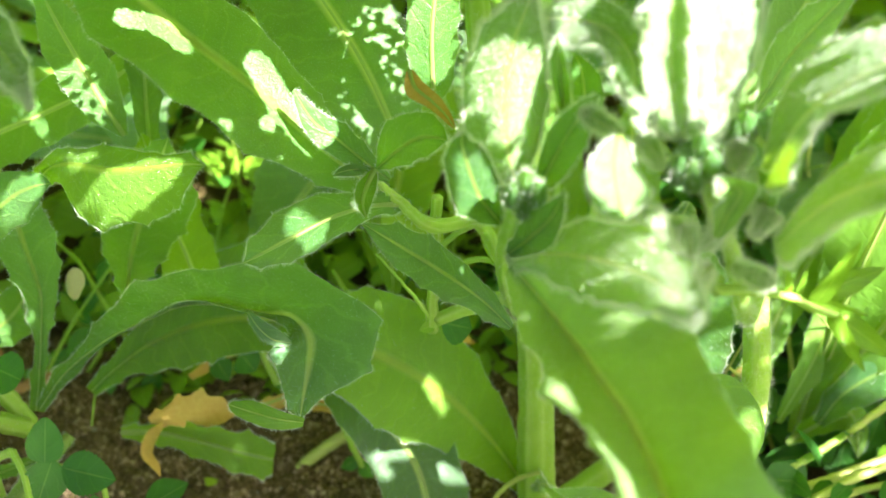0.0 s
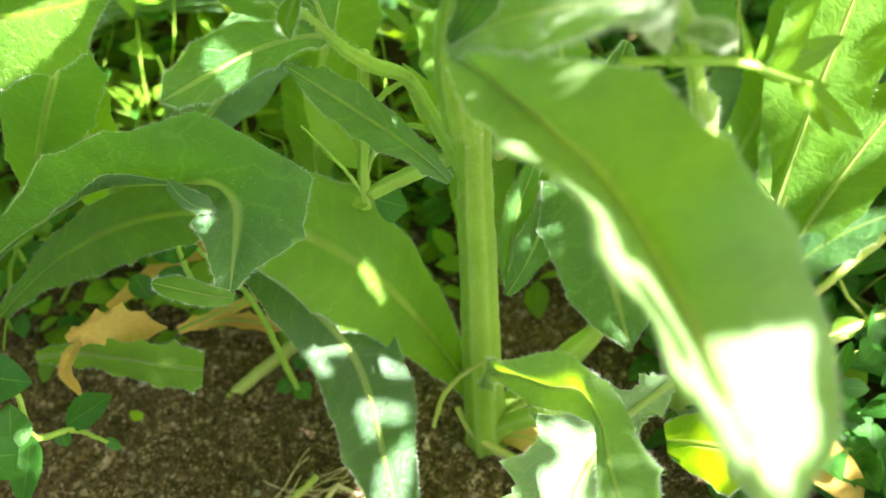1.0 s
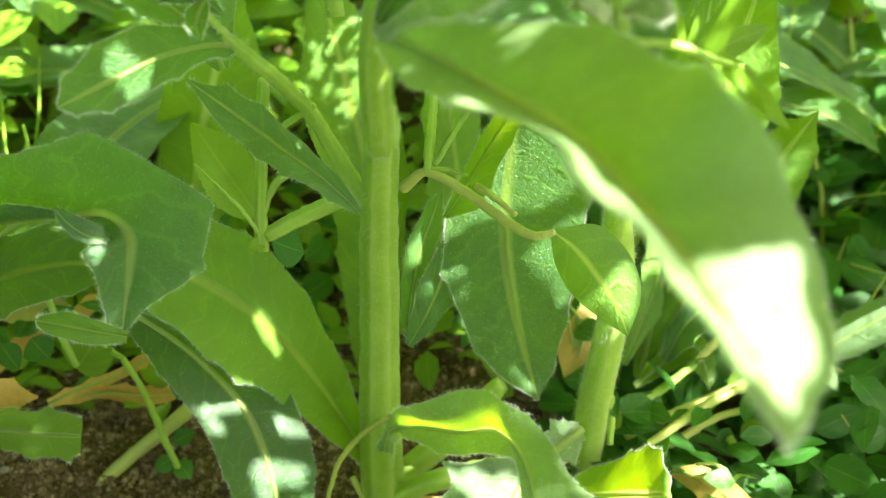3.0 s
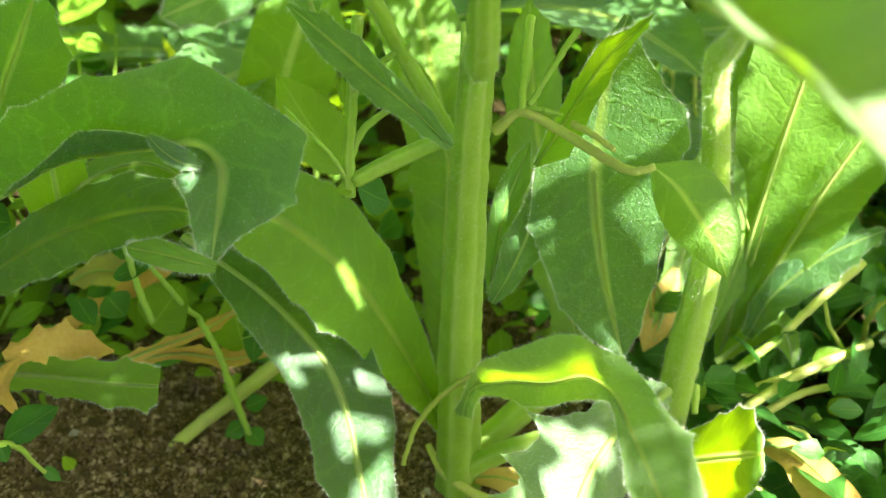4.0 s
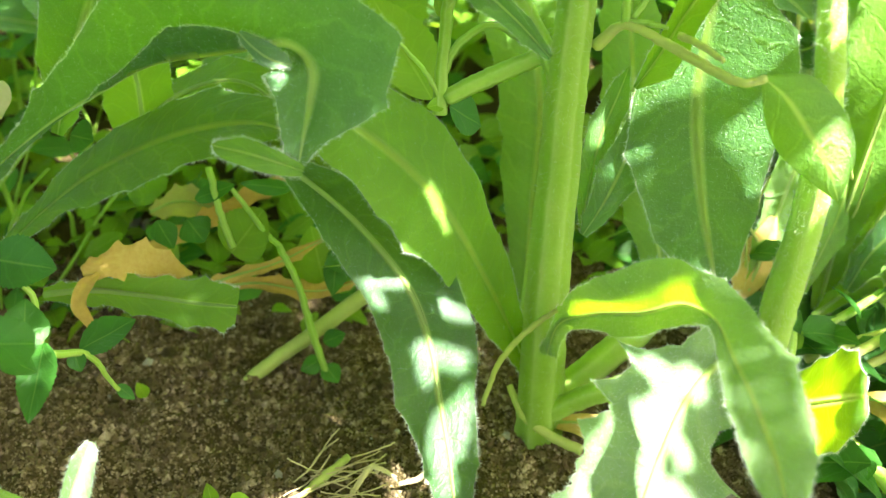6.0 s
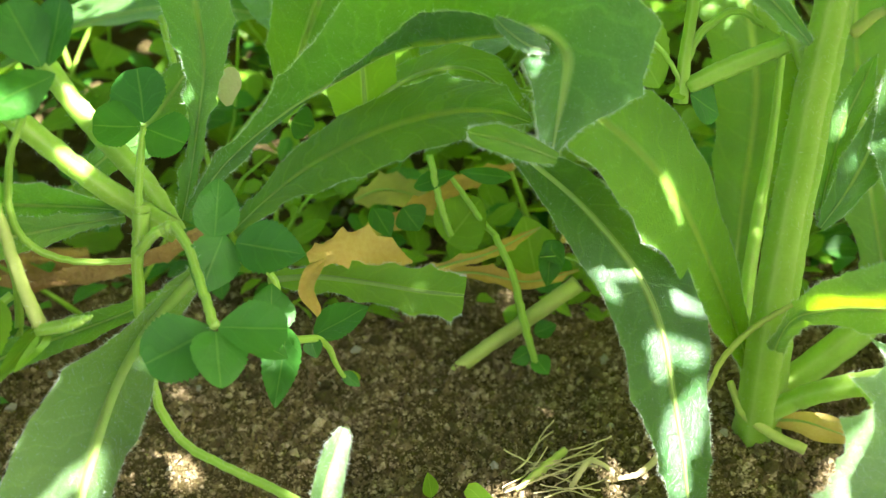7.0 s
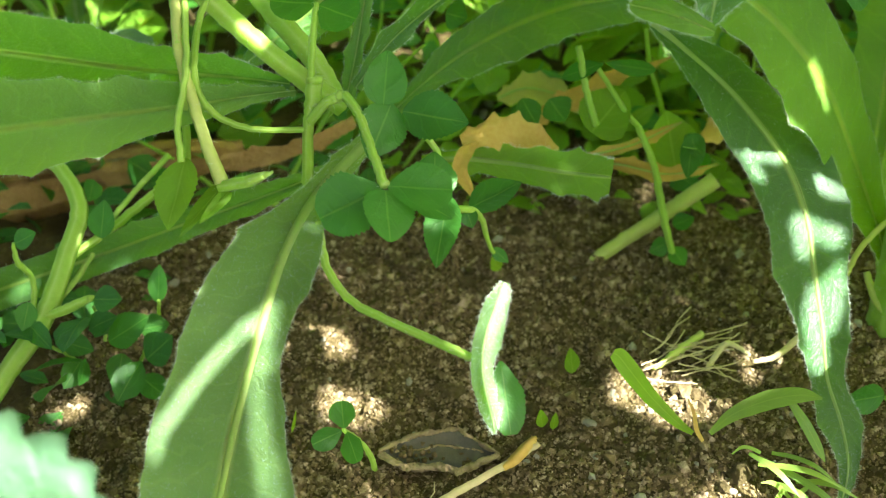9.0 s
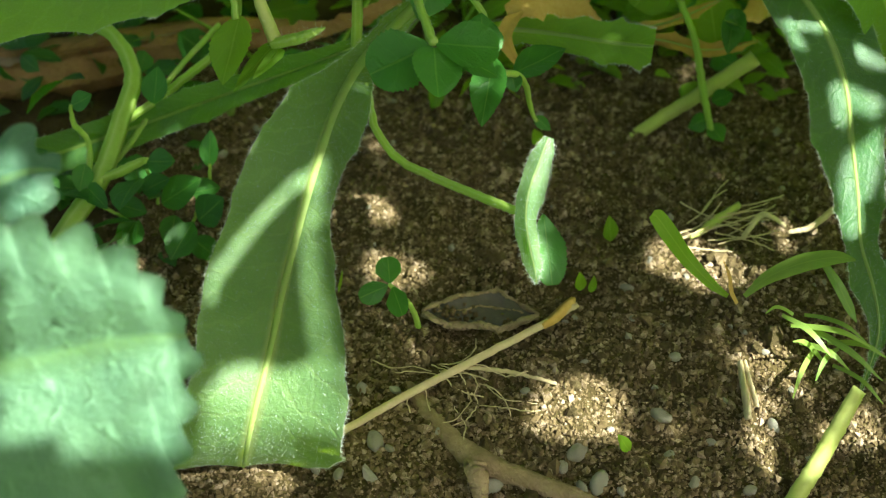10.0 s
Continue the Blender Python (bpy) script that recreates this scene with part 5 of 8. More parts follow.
weed_d = thing("hairy_weed", "leafy hairy weed rosette with arching toothed leaves", "plant", "hairy weeds")
leaf(weed_d, "y", [(-120.3, -0.5, 52.7, 1, 26, 1, -26), (-113.6, 2.5, 60, 1.7, -2, 1.3, -29), (-103.7, 4.1, 67.5, 4.7, -15, 0.9, -32), (-94.2, 3.4, 73.6, 9.5, -17, 1, -151), (-86.1, 2, 78.7, 13.8, -15, 4, -151), (-77.5, -1.1, 81.6, 17.2, -14, 9.2, -154), (-69.6, -6.3, 85.1, 16.2, -6, 7.8, -153), (-64.6, -8.9, 86.8, 13.8, 8, 2.5, -30), (-61.8, -11.9, 84.7, 13.3, -6, 8.5, -46), (-62.4, -14.9, 80.8, 10, -20, 7.3, -31), (-63.7, -19, 77, 3.7, -12, 3.6, -16), (-64.8, -21.9, 73.3, 0.2, -11, 0.2, 11)], mat=DARKWEED, tooth=0.07, wool=1500, hairs=1000, n=60, m=7, rib=0.2, wave=0.03, bulge=0.04, seed=101)
leaf(weed_d, "y", [(-64, -22.6, 74, 0.7, -33, 0.7, 33), (-68.3, -23.1, 76.5, 2.1, -34, 1.8, 34), (-72.4, -22.1, 77.6, 2, -37, 2, 37), (-75.9, -20.6, 77.8, 1.1, -38, 1.1, 38), (-76.7, -20.3, 78.1, 0.1, -33, 0.1, 33)], mat=YELLOWLIT, hairs=200, rib=0.3, n=20, seed=102)
# extra lobe on the arching leaf, made paler to stand for its sunlit wedge
leaf(weed_d, "z", [(-71.8, -9.5, 90, 0.3, -38, 0.3, 38), (-69.9, -12.6, 89.1, 1, -41, 1.8, 41), (-67.4, -14.6, 88, 1.1, -52, 2.1, 52), (-64.4, -14.8, 87.1, 0.2, -56, 0.2, 56)], mat=WOOLLY, hairs=60, rib=0, n=14, m=4, seed=103)
leaf(weed_d, "y", [(-115.8, 14, 37.2, 1.3, 30, 1.3, -30), (-109.2, 15.5, 42.8, 3.4, 72, 3.3, -73), (-100.5, 16.4, 49.2, 6.7, 77, 6.6, -78), (-90.2, 15.6, 55.2, 9.2, 80, 8.9, -81), (-79.4, 12.8, 60.2, 9, 82, 8.8, -84), (-70.1, 9.3, 62.7, 6.1, 81, 6, -82), (-63.5, 5.2, 62.6, 0.2, 40, 0.2, -40)], mat=YELLOWLIT, hairs=500, n=40, rib=1.0, seed=104)
leaf(weed_d, "z", [(-93.8, 29.2, 49.7, 1.1, -61, 1.1, 61), (-84.2, 28.6, 57.6, 4.6, -20, 4.7, 21), (-75.1, 25.5, 62.1, 5.5, -17, 5.6, 18), (-68.6, 20.3, 62.2, 4, -13, 4, 14), (-65.4, 14.2, 59.4, 2, -24, 2, 24), (-64.2, 11.1, 57.1, 0.1, -19, 0.1, 19)], mat=YELLOWLIT, hairs=200, rib=0.52, seed=105)
leaf(weed_d, "x", [(-89.6, 31.9, 38.7, 0.9, 88, 0.9, -88), (-90.6, 28.8, 51, 5.8, 89, 5.8, -89), (-90.9, 28.8, 60.8, 6.4, 89, 6.4, -89), (-92.1, 30.4, 69.3, 6.3, 89, 6.3, -89), (-93.6, 34.3, 80.8, 6, 89, 6, -89), (-95.1, 37.6, 90, 0.2, 89, 0.2, -89)], mat=YELLOWLIT, hairs=100, seed=106)
leaf(weed_d, "z", [(-109.9, 6.7, 31.3, 1, -53, 1, 53), (-101.6, 5, 32.8, 2.5, -38, 2.5, 38), (-92.5, 1.5, 33.7, 3.5, -37, 3.6, 37), (-83.7, -2.2, 34.2, 4.3, -37, 4.3, 37), (-78.4, -4.4, 34.8, 4.3, -37, 4.3, 37), (-75.8, -5.5, 35.2, 3.4, -43, 3.4, 43)], mat=YELLOWLIT, hairs=300, tooth=0.1, rib=0.5, seed=107)
stem(weed_d, [(-122.7, -4, 51.3, 1.89), (-131.5, -6, 61.4, 1.73), (-140, -5, 70.5, 1.77), (-147.2, -4.1, 79.6, 1.82), (-154.2, -3.8, 91, 1.84), (-160.1, -3.9, 100.4, 1.78)], name="petiole", hairs=500, ridges=0.13, seed=108)
stem(weed_d, [(-123, -1.6, 49.5, 1.72), (-127.1, 1.7, 56.8, 1.90), (-133.4, 6.7, 63, 1.90), (-138.7, 11, 68.4, 1.90), (-144.4, 15.4, 77, 1.88)], name="petiole", hairs=200, seed=109)
leaf(weed_d, "x", [(-122.2, 1.1, 49.8, 1.4, -87, 1.4, 87), (-120.2, 4.9, 56.4, 1.5, -87, 1.5, 87), (-118.2, 9.9, 64.5, 1.9, -87, 1.9, 87), (-116.6, 13.3, 72.3, 3.8, -88, 3.8, 88), (-116.9, 15.9, 80.5, 5.8, -90, 5.8, 90), (-117.5, 18.9, 89.3, 6.1, -90, 6.1, 90), (-117.8, 22.1, 96.6, 0.2, -89, 0.2, 89)], hairs=300, rib=0.72, seed=110)
stem(weed_d, [(-120.6, 18.5, 55.7, 0.69), (-122.7, 26.4, 59.1, 0.70), (-125.1, 34.4, 62.7, 0.61), (-126.8, 40.4, 67, 0.51)], name="petiole", hairs=200, seed=111)
leaf(weed_d, "y", [(-131, -3.8, 56, 0.9, -39, 0.9, 39), (-137.1, -5.8, 58.5, 2.8, 12, 2.8, -12), (-145.4, -8.5, 61.5, 5.3, 12, 5.2, -13), (-155.9, -11.9, 65.3, 7.2, 13, 7, -15), (-167.4, -15, 69.6, 9, 13, 8.8, -15), (-178.8, -18.9, 74.4, 9.4, 14, 9.2, -16), (-189.8, -22.4, 78.1, 5.9, 10, 5.8, -12), (-197.4, -25.4, 80.8, 0.2, -40, 0.2, 40)], mat=DARKWEED, hairs=500, n=40, rib=0.65, seed=112)
leaf(weed_d, "z", [(-130.3, -3.7, 54.6, 0.8, -126, 0.8, 126), (-137.2, -7.5, 56.3, 1.8, -81, 1.8, 80), (-147.2, -12.5, 58.1, 5, -80, 4.9, 79), (-158.3, -18.3, 60.5, 7.6, -80, 7.4, 78), (-170.3, -24.2, 62.8, 9.9, -79, 9.6, 77), (-182.6, -30.9, 65.7, 10.7, -78, 10.3, 75), (-194.4, -36.5, 68.4, 5.3, -82, 5.2, 80), (-200.7, -39.2, 69.8, 0.2, -126, 0.2, 126)], mat=OLIVE, hairs=500, n=40, rib=0.65, seed=113)
leaf(weed_d, "x", [(-115.0, -4.0, 47.7, 1.2, -68, 1.1, 67), (-122.0, -12.2, 45.2, 2.0, -69, 2.1, 44), (-127.4, -19.9, 43.1, 3.3, -69, 3.2, 71), (-131.2, -29.2, 40.7, 7.8, -77, 6.0, 89), (-134.0, -38.7, 36.4, 11.1, -74, 5.2, 104), (-136.5, -48.7, 31.7, 11.4, -77, 5.8, 105), (-138.6, -58.4, 27.3, 12.6, -72, 9.3, 107), (-140.2, -67.8, 23.1, 11.3, -71, 13.2, 105), (-142.2, -75.1, 18.3, 11.1, -71, 15.2, 106), (-144.1, -77.0, 11.9, 12.9, -82, 14.5, 94), (-145.9, -75.3, 5.0, 13.1, -83, 12.7, 91), (-147.4, -71.5, -1.1, 10.5, -86, 9.1, 88), (-148.3, -66.9, -4.9, 3.3, -86, 3.4, 88), (-148.7, -64.2, -6.4, 0.6, -92, 0.4, 92)], mat=OLIVE, tooth=0.05, wool=6000, hairs=1200, n=50, m=8, rib=0.72, wave=0.05, seed=114)
leaf(weed_d, "y", [(-121.9, -1.7, 38.1, 1, -38, 1, 38), (-137, -2.5, 32.1, 2.3, -8, 2.3, 8), (-153.1, -1.4, 25.3, 3.3, -9, 3.3, 9), (-169.3, -2.1, 19.5, 3.9, -9, 3.8, 8), (-188.3, -3.4, 13.3, 4.4, -9, 4.4, 8), (-209.4, -6.7, 7.9, 4.5, -9, 4.5, 8), (-228.4, -9.2, 3.2, 0.2, -40, 0.2, 40)], hairs=200, rib=0.52, n=36, seed=115)

weed_e = thing("hairy_weed", "hairy weed with a folded sunlit leaf", "plant", "hairy weeds")
leaf(weed_e, "y", [(-107.9, 10.6, 104.6, 0.8, 29, 0.8, -29), (-103.1, 7.7, 111.3, 1.9, 39, 2.8, -35), (-98.4, 4, 116, 2.7, 62, 6.8, -48), (-94, 0.8, 118.5, 2.8, 66, 10.8, -44), (-88.5, -2.9, 120.6, 3.9, 69, 9.4, -35), (-81.5, -5, 122.6, 2.1, 68, 8.6, -25), (-76.2, -6.4, 124.1, 1.6, 51, 4.1, -33), (-72.8, -7.4, 124.5, 0.2, 51, 0.2, -51)], mat=YELLOWLIT, wool=600, hairs=500, n=34, m=6, seed=116)
leaf(weed_e, "y", [(-106.1, 27.6, 51.4, 1, 17, 1, -17), (-101.8, 26, 65.4, 5.7, 10, 5.7, -10), (-97, 25.6, 77.6, 8.2, 13, 8.3, -13), (-91.7, 25.5, 88.9, 8.4, 14, 8.6, -14), (-86.7, 26.1, 99.3, 0.2, 24, 0.2, -24)], hairs=200, n=30, m=6, seed=117)
leaf(weed_e, "z", [(-89.5, 58, 97.9, 1.2, 33, 1.2, -33), (-100.7, 48.6, 95.1, 5.2, 82, 5.3, -81), (-113.5, 41.2, 94.1, 7.2, 85, 7.3, -84), (-128.1, 34.1, 93.3, 7.8, 86, 8, -84), (-142.3, 26.3, 91.9, 0.2, 37, 0.2, -37)], hairs=200, seed=118)
leaf(weed_e, "x", [(-96.6, 39, 73.5, 0.9, 90, 0.9, -90), (-95.3, 46.1, 87.6, 2.8, 90, 2.8, -90), (-94, 51.9, 100.5, 3.8, 89, 3.8, -89), (-94.2, 60.6, 113.3, 3.3, 89, 3.3, -89), (-94, 67.3, 121.7, 0.2, 89, 0.2, -89)], hairs=100, seed=119)
leaf(weed_e, "z", [(-102.2, -0.9, 158.1, 0.8, -17, 0.8, 17), (-98.1, -8.4, 156.8, 3.9, -35, 3.5, 35), (-93.6, -14.5, 155.5, 3.4, -38, 3.4, 38), (-90.3, -19.6, 153.8, 1.4, -25, 1.4, 25), (-89.3, -22.9, 152.2, 0.1, -9, 0.1, 9)], hairs=800, hair_len=0.0014, wool=3600, rib=0.25, seed=120)
leaf(weed_e, "y", [(-120.6, -0.6, 96.3, 0.8, 23, 0.8, -23), (-115.9, 3.1, 103.5, 3.7, 20, 3.8, -20), (-109.4, 3.7, 109.2, 4.6, 31, 4.7, -31), (-104.4, 2.8, 112.4, 2.8, 47, 2.8, -47), (-101.3, 2.3, 113.3, 0.1, 49, 0.1, -49)], hairs=100, seed=121)
leaf(weed_e, "y", [(-143.2, 17.9, 46.4, 1, 39, 1, -39), (-135, 18.1, 53.1, 3.5, 31, 3.5, -31), (-127.3, 18.9, 59, 5.1, 27, 5.2, -27), (-121.5, 20.5, 65.6, 2.8, 30, 2.8, -30), (-118.3, 21.6, 69.3, 0.1, 30, 0.1, -30)], hairs=100, seed=122)
leaf(weed_e, "x", [(-97.3, 34.1, 93.1, 0.7, 75, 0.7, -75), (-100.1, 36.3, 100.3, 4.3, 66, 4.3, -66), (-102.8, 39.1, 108.1, 5.3, 67, 5.2, -67), (-105.3, 41.8, 115.6, 4.1, 70, 4.1, -70), (-108.2, 46.6, 122.5, 0.1, 85, 0.1, -85)], hairs=100, seed=123)

clover_a = thing("clover", "sprawling clover with round toothed dark leaflets", "plant", "clovers")
stem(clover_a, [(-130.3, -12.3, 28.7, 0.88), (-128.6, -14.1, 42.9, 0.93), (-127.5, -13.7, 53.3, 0.90), (-126.4, -12.6, 58, 1.25), (-125.8, -11, 61.8, 1.43)], hairs=80, label="hairy green stalk", seed=124)
stem(clover_a, [(-126.4, -11.5, 61.1, 0.62), (-126, -5.2, 66, 0.63), (-125.4, -1.1, 69.7, 0.45)], hairs=40, seed=125)
leaflet(clover_a, (-125.3, -0.8, 70), (-126, 4.5, 76.9), (-0.35, -0.75, 0.55), 9.8, shape="round", seed=126)
leaflet(clover_a, (-125.5, -1.1, 69.7), (-132.8, -2.1, 71.2), (0.25, -0.39, 0.89), 8.5, shape="round", seed=127)
leaflet(clover_a, (-125.2, -1.2, 69.5), (-118.8, -4.6, 68.6), (-0.10, -0.42, 0.90), 8.4, shape="round", seed=128)
stem(clover_a, [(-127.3, -13.7, 53.3, 0.54), (-137.1, -14, 54.1, 0.54), (-143, -14.4, 58.2, 0.62), (-144.5, -14.5, 64.5, 0.61), (-142.4, -15.1, 73.7, 0.51), (-138.9, -15.7, 81.3, 0.49), (-135.1, -14.5, 87.9, 0.32)], hairs=60, seed=129)
leaflet(clover_a, (-135, -14.2, 88.2), (-139.2, -9.3, 96), (0.26, -0.75, 0.61), 8.4, shape="round", seed=130)
leaflet(clover_a, (-134.4, -14.1, 88.3), (-131.9, -9.4, 96.2), (-0.60, -0.59, 0.54), 8.7, shape="round", seed=131)
leaflet(clover_a, (-133.1, -14.9, 87.4), (-142.7, -19.9, 85.4), (0.45, -0.89, 0.06), 7.1, shape="round", seed=132)
leaflet(clover_a, (-114.4, -18.5, 60.7), (-113.4, -12.5, 67), (0.16, -0.72, 0.67), 7, shape="heart", label="pale green leaflet", seed=133)
leaflet(clover_a, (-111.5, -19.2, 59.9), (-101, -22.5, 59.4), (-0.14, -0.57, 0.81), 8.5, shape="oval", seed=134)
leaflet(clover_a, (-113.1, -17.6, 60.4), (-116.9, -24.5, 54.5), (0.38, -0.71, 0.60), 8.2, shape="oval", seed=135)
stem(clover_a, [(-126.8, -14.5, 55.6, 0.81), (-123.8, -15.4, 59.4, 0.79), (-121, -15.6, 60.9, 0.88)], hairs=60, seed=136)
stem(clover_a, [(-120.8, -15.5, 61, 0.79), (-118.3, -20.2, 60, 0.69), (-116.1, -27.1, 57.7, 0.68), (-114.1, -33.6, 55.9, 0.75)], hairs=60, seed=137)
leaflet(clover_a, (-114.3, -33.7, 55.7), (-124.2, -37, 52.7), (-0.02, -0.65, 0.76), 10, shape="round", seed=138)
leaflet(clover_a, (-113.9, -33.6, 55.9), (-103.8, -33.6, 54.8), (0.10, -0.53, 0.84), 7.9, shape="round", seed=139)
leaflet(clover_a, (-113.9, -34, 55.5), (-113.3, -41.2, 51.1), (0.47, -0.43, 0.77), 8.6, shape="heart", seed=140)
leaflet(clover_a, (-110, -32.3, 52.8), (-104.1, -34.7, 50), (0.26, -0.41, 0.88), 4.6, shape="oval", seed=141)
leaflet(clover_a, (-106.8, -28.8, 49.4), (-106.5, -21.7, 53.7), (0.32, -0.50, 0.80), 7.3, shape="oval", seed=142)
leaflet(clover_a, (-104.8, -23.6, 46.4), (-107, -35.4, 40.9), (-0.10, -0.41, 0.91), 6.1, shape="oval", seed=143)
leaflet(clover_a, (-101.4, -15.6, 37.3), (-92.2, -12.4, 40.2), (-0.23, -0.20, 0.95), 7.4, shape="oval", seed=144)
stem(clover_a, [(-113.2, -17.6, 58.7, 0.53), (-106.7, -17.3, 51.2, 0.54), (-105.4, -21.3, 42.7, 0.64), (-100, -17, 37.2, 0.56), (-97.9, -11.2, 25.2, 0.40), (-96, -9.9, 20.4, 0.40)], hairs=30, seed=145)
leaflet(clover_a, (-97.4, -10, 23.4), (-94.5, -11.7, 21.3), (-0.03, -0.79, 0.61), 2.4, shape="oval", seed=146)
leaflet(clover_a, (-101.9, -18.1, 39), (-100.9, -20.1, 36.3), (-0.03, -0.79, 0.61), 3.2, shape="oval", seed=147)
stem(clover_a, [(-126.5, -23.2, 41.1, 0.72), (-125.1, -29.1, 36.7, 0.72), (-121.1, -35, 34.2, 0.71), (-114.8, -40.3, 34.2, 0.69), (-107.8, -45.3, 34.5, 0.68), (-102.7, -51.1, 36.6, 0.66), (-100.6, -52.4, 36.5, 0.50)], hairs=160, label="curved hairy green stalk", name="runner", seed=148)
leaf(clover_a, "x", [(-96.6, -45.9, 46.4, 0.6, -93, 0.8, 88), (-98.1, -49.1, 44.2, 2.1, -121, 2.2, 68), (-99.8, -52.7, 41.4, 2.6, -142, 3.2, 53), (-100.3, -55.3, 38.2, 2.6, -140, 2.7, 40), (-99.8, -58.0, 34.9, 2.6, -135, 2.6, 37), (-99.0, -59.7, 31.3, 1.6, -116, 1.4, 39), (-98.8, -60.2, 29.0, 0.2, -90, 0.2, 90)], mat=WOOLLY, name="leaflet", tooth=0.05, wave=0.04, hairs=160, rib=0, wool=500, label="pale folded woolly leaflet", seed=149)
leaflet(clover_a, (-97.5, -51.8, 36.2), (-96.3, -60.4, 28.8), (0.2, -0.75, 0.6), 5.6, shape="round", seed=151)

clover_b = thing("seeding_clover", "pale withered clover stalk with a split calyx", "plant", "clovers")
stem(clover_b, [(-144.4, -17, 81, 0.74), (-145, -18.7, 72.2, 0.83), (-144.3, -19.9, 65.8, 0.85), (-142.2, -24.7, 59.7, 0.93), (-139.8, -29, 54.1, 1.10)], mat=STRAWGREEN, hairs=40, seed=152)
stem(clover_b, [(-140.1, -29.3, 53.7, 0.93), (-135.6, -31.5, 56, 0.92), (-132.9, -32.8, 57.8, 0.66), (-130.9, -33.2, 58.9, 0.16)], hairs=60, seed=153)
leaflet(clover_b, (-139.8, -29.2, 53.9), (-146.3, -36.2, 49.5), (-0.23, -0.37, 0.90), 3.5, shape="blade", mat=HERB, seed=154)
leaflet(clover_b, (-138.6, -29.8, 53.2), (-142.8, -35.9, 51.7), (0.35, -0.44, 0.83), 2.2, shape="blade", mat=HERB, seed=155)
stem(clover_b, [(-143, -17, 80.9, 0.49), (-144.1, -20.8, 69.6, 0.50), (-146.1, -23.7, 62.4, 0.51), (-146, -26.8, 56.8, 0.59)], seed=156)
leaflet(clover_b, (-145.5, -26.3, 57.4), (-148.1, -35.5, 50.4), (-0.40, -0.49, 0.78), 8, shape="oval", mat=HERB, label="yellow-green drying leaflet", seed=157)
stem(clover_b, [(-143.8, -14.5, 84.2, 0.41), (-145.1, -16.1, 80.5, 0.49), (-145, -19, 73.5, 0.50)], seed=158)
stem(clover_b, [(-161.9, 20.1, 3.8, 0.92), (-155.4, 11.2, 28.7, 0.74), (-146.6, -14.7, 60.9, 0.61), (-144.8, -17.8, 71.6, 0.59)], seed=159)

clover_c = thing("clover", "tiny three-leaved clover seedling on the soil", "plant", "clovers")
stem(clover_c, [(-119.4, -40.8, -3.6, 0.52), (-119.8, -40.8, 2.3, 0.51), (-121.3, -43.4, 10, 0.40), (-123.2, -46.3, 15.7, 0.38)], seed=160)
leaflet(clover_c, (-123.2, -46.2, 15.9), (-123.5, -43.1, 19.3), (-0.13, -0.74, 0.67), 4.5, shape="round", seed=161)
leaflet(clover_c, (-123.4, -46.4, 15.7), (-128.3, -48.7, 15), (0.33, -0.84, 0.43), 4.1, shape="round", seed=162)
leaflet(clover_c, (-122.8, -46.5, 15.6), (-121, -51.2, 13.3), (-0.37, -0.51, 0.78), 3.9, shape="round", seed=163)

herb_d = thing("small_leaved_herb", "low herb with small round leaves and pale stalks", "plant")
stem(herb_d, [(-190.5, -29.7, 5, 1.69), (-186.1, -21.8, 9, 1.81), (-180.7, -14.5, 13.9, 1.83), (-176.4, -5.8, 21.9, 1.73), (-174.6, 1.6, 27.1, 1.63), (-178.9, 8.3, 31.8, 1.43), (-187.1, 12.1, 33.5, 1.11)], label="thick pale stalk", seed=164)
stem(herb_d, [(-181.2, -14.5, 13.9, 0.86), (-175.7, -14.7, 16.4, 0.96), (-171.3, -15.4, 19.1, 0.74), (-169.9, -15.3, 19.8, 0.21)], seed=165)
stem(herb_d, [(-182.6, -13.1, 14.1, 0.65), (-182.3, -10.3, 20.2, 0.54), (-183.6, -11.3, 25.1, 0.53), (-183.2, -11.3, 29.6, 0.31)], hairs=30, seed=166)
stem(herb_d, [(-179.9, -10.8, 13.5, 0.54), (-174.9, -4.8, 16.9, 0.55), (-168.6, 4.3, 23.6, 0.55), (-159.3, 15.1, 29.2, 0.56)], seed=167)
stem(herb_d, [(-176.7, -5.7, 20.5, 0.76), (-167, 1.9, 23.9, 0.88), (-156.7, 11.3, 27.7, 0.89)], seed=168)
leaflet(herb_d, (-183.1, -11.5, 29.4), (-178.9, -10.8, 31.4), (-0.27, -0.58, 0.77), 4.2, shape="oval", seed=169)
leaflet(herb_d, (-170.2, -3.7, 23.9), (-169.4, 1.2, 29.2), (-0.28, -0.69, 0.67), 5.9, shape="oval", seed=170)
leaflet(herb_d, (-170.1, -15.7, 19.4), (-164.6, -16.4, 19.8), (-0.12, -0.48, 0.87), 5.2, shape="oval", seed=171)
leaflet(herb_d, (-168.4, -18.7, 11.5), (-160.4, -16.9, 16), (-0.29, -0.59, 0.75), 6.6, shape="oval", seed=172)
leaflet(herb_d, (-161.3, -21.5, 9.4), (-156, -20, 13.7), (-0.36, -0.65, 0.67), 7, shape="oval", seed=173)
leaflet(herb_d, (-159.9, -11.6, 14.3), (-159.5, -6.8, 19.7), (-0.28, -0.70, 0.65), 4.1, shape="oval", seed=174)
leaflet(herb_d, (-168.3, -23.7, 4.4), (-163, -23.6, 7.1), (-0.37, -0.58, 0.73), 6, shape="oval", seed=175)
leaflet(herb_d, (-166.3, -18.6, 8.4), (-167, -24.4, 5), (0.44, -0.49, 0.75), 5.3, shape="oval", seed=176)
leaflet(herb_d, (-188.5, -13.9, 13.5), (-193.2, -16.9, 13.5), (0.49, -0.78, 0.40), 4.4, shape="oval", seed=177)
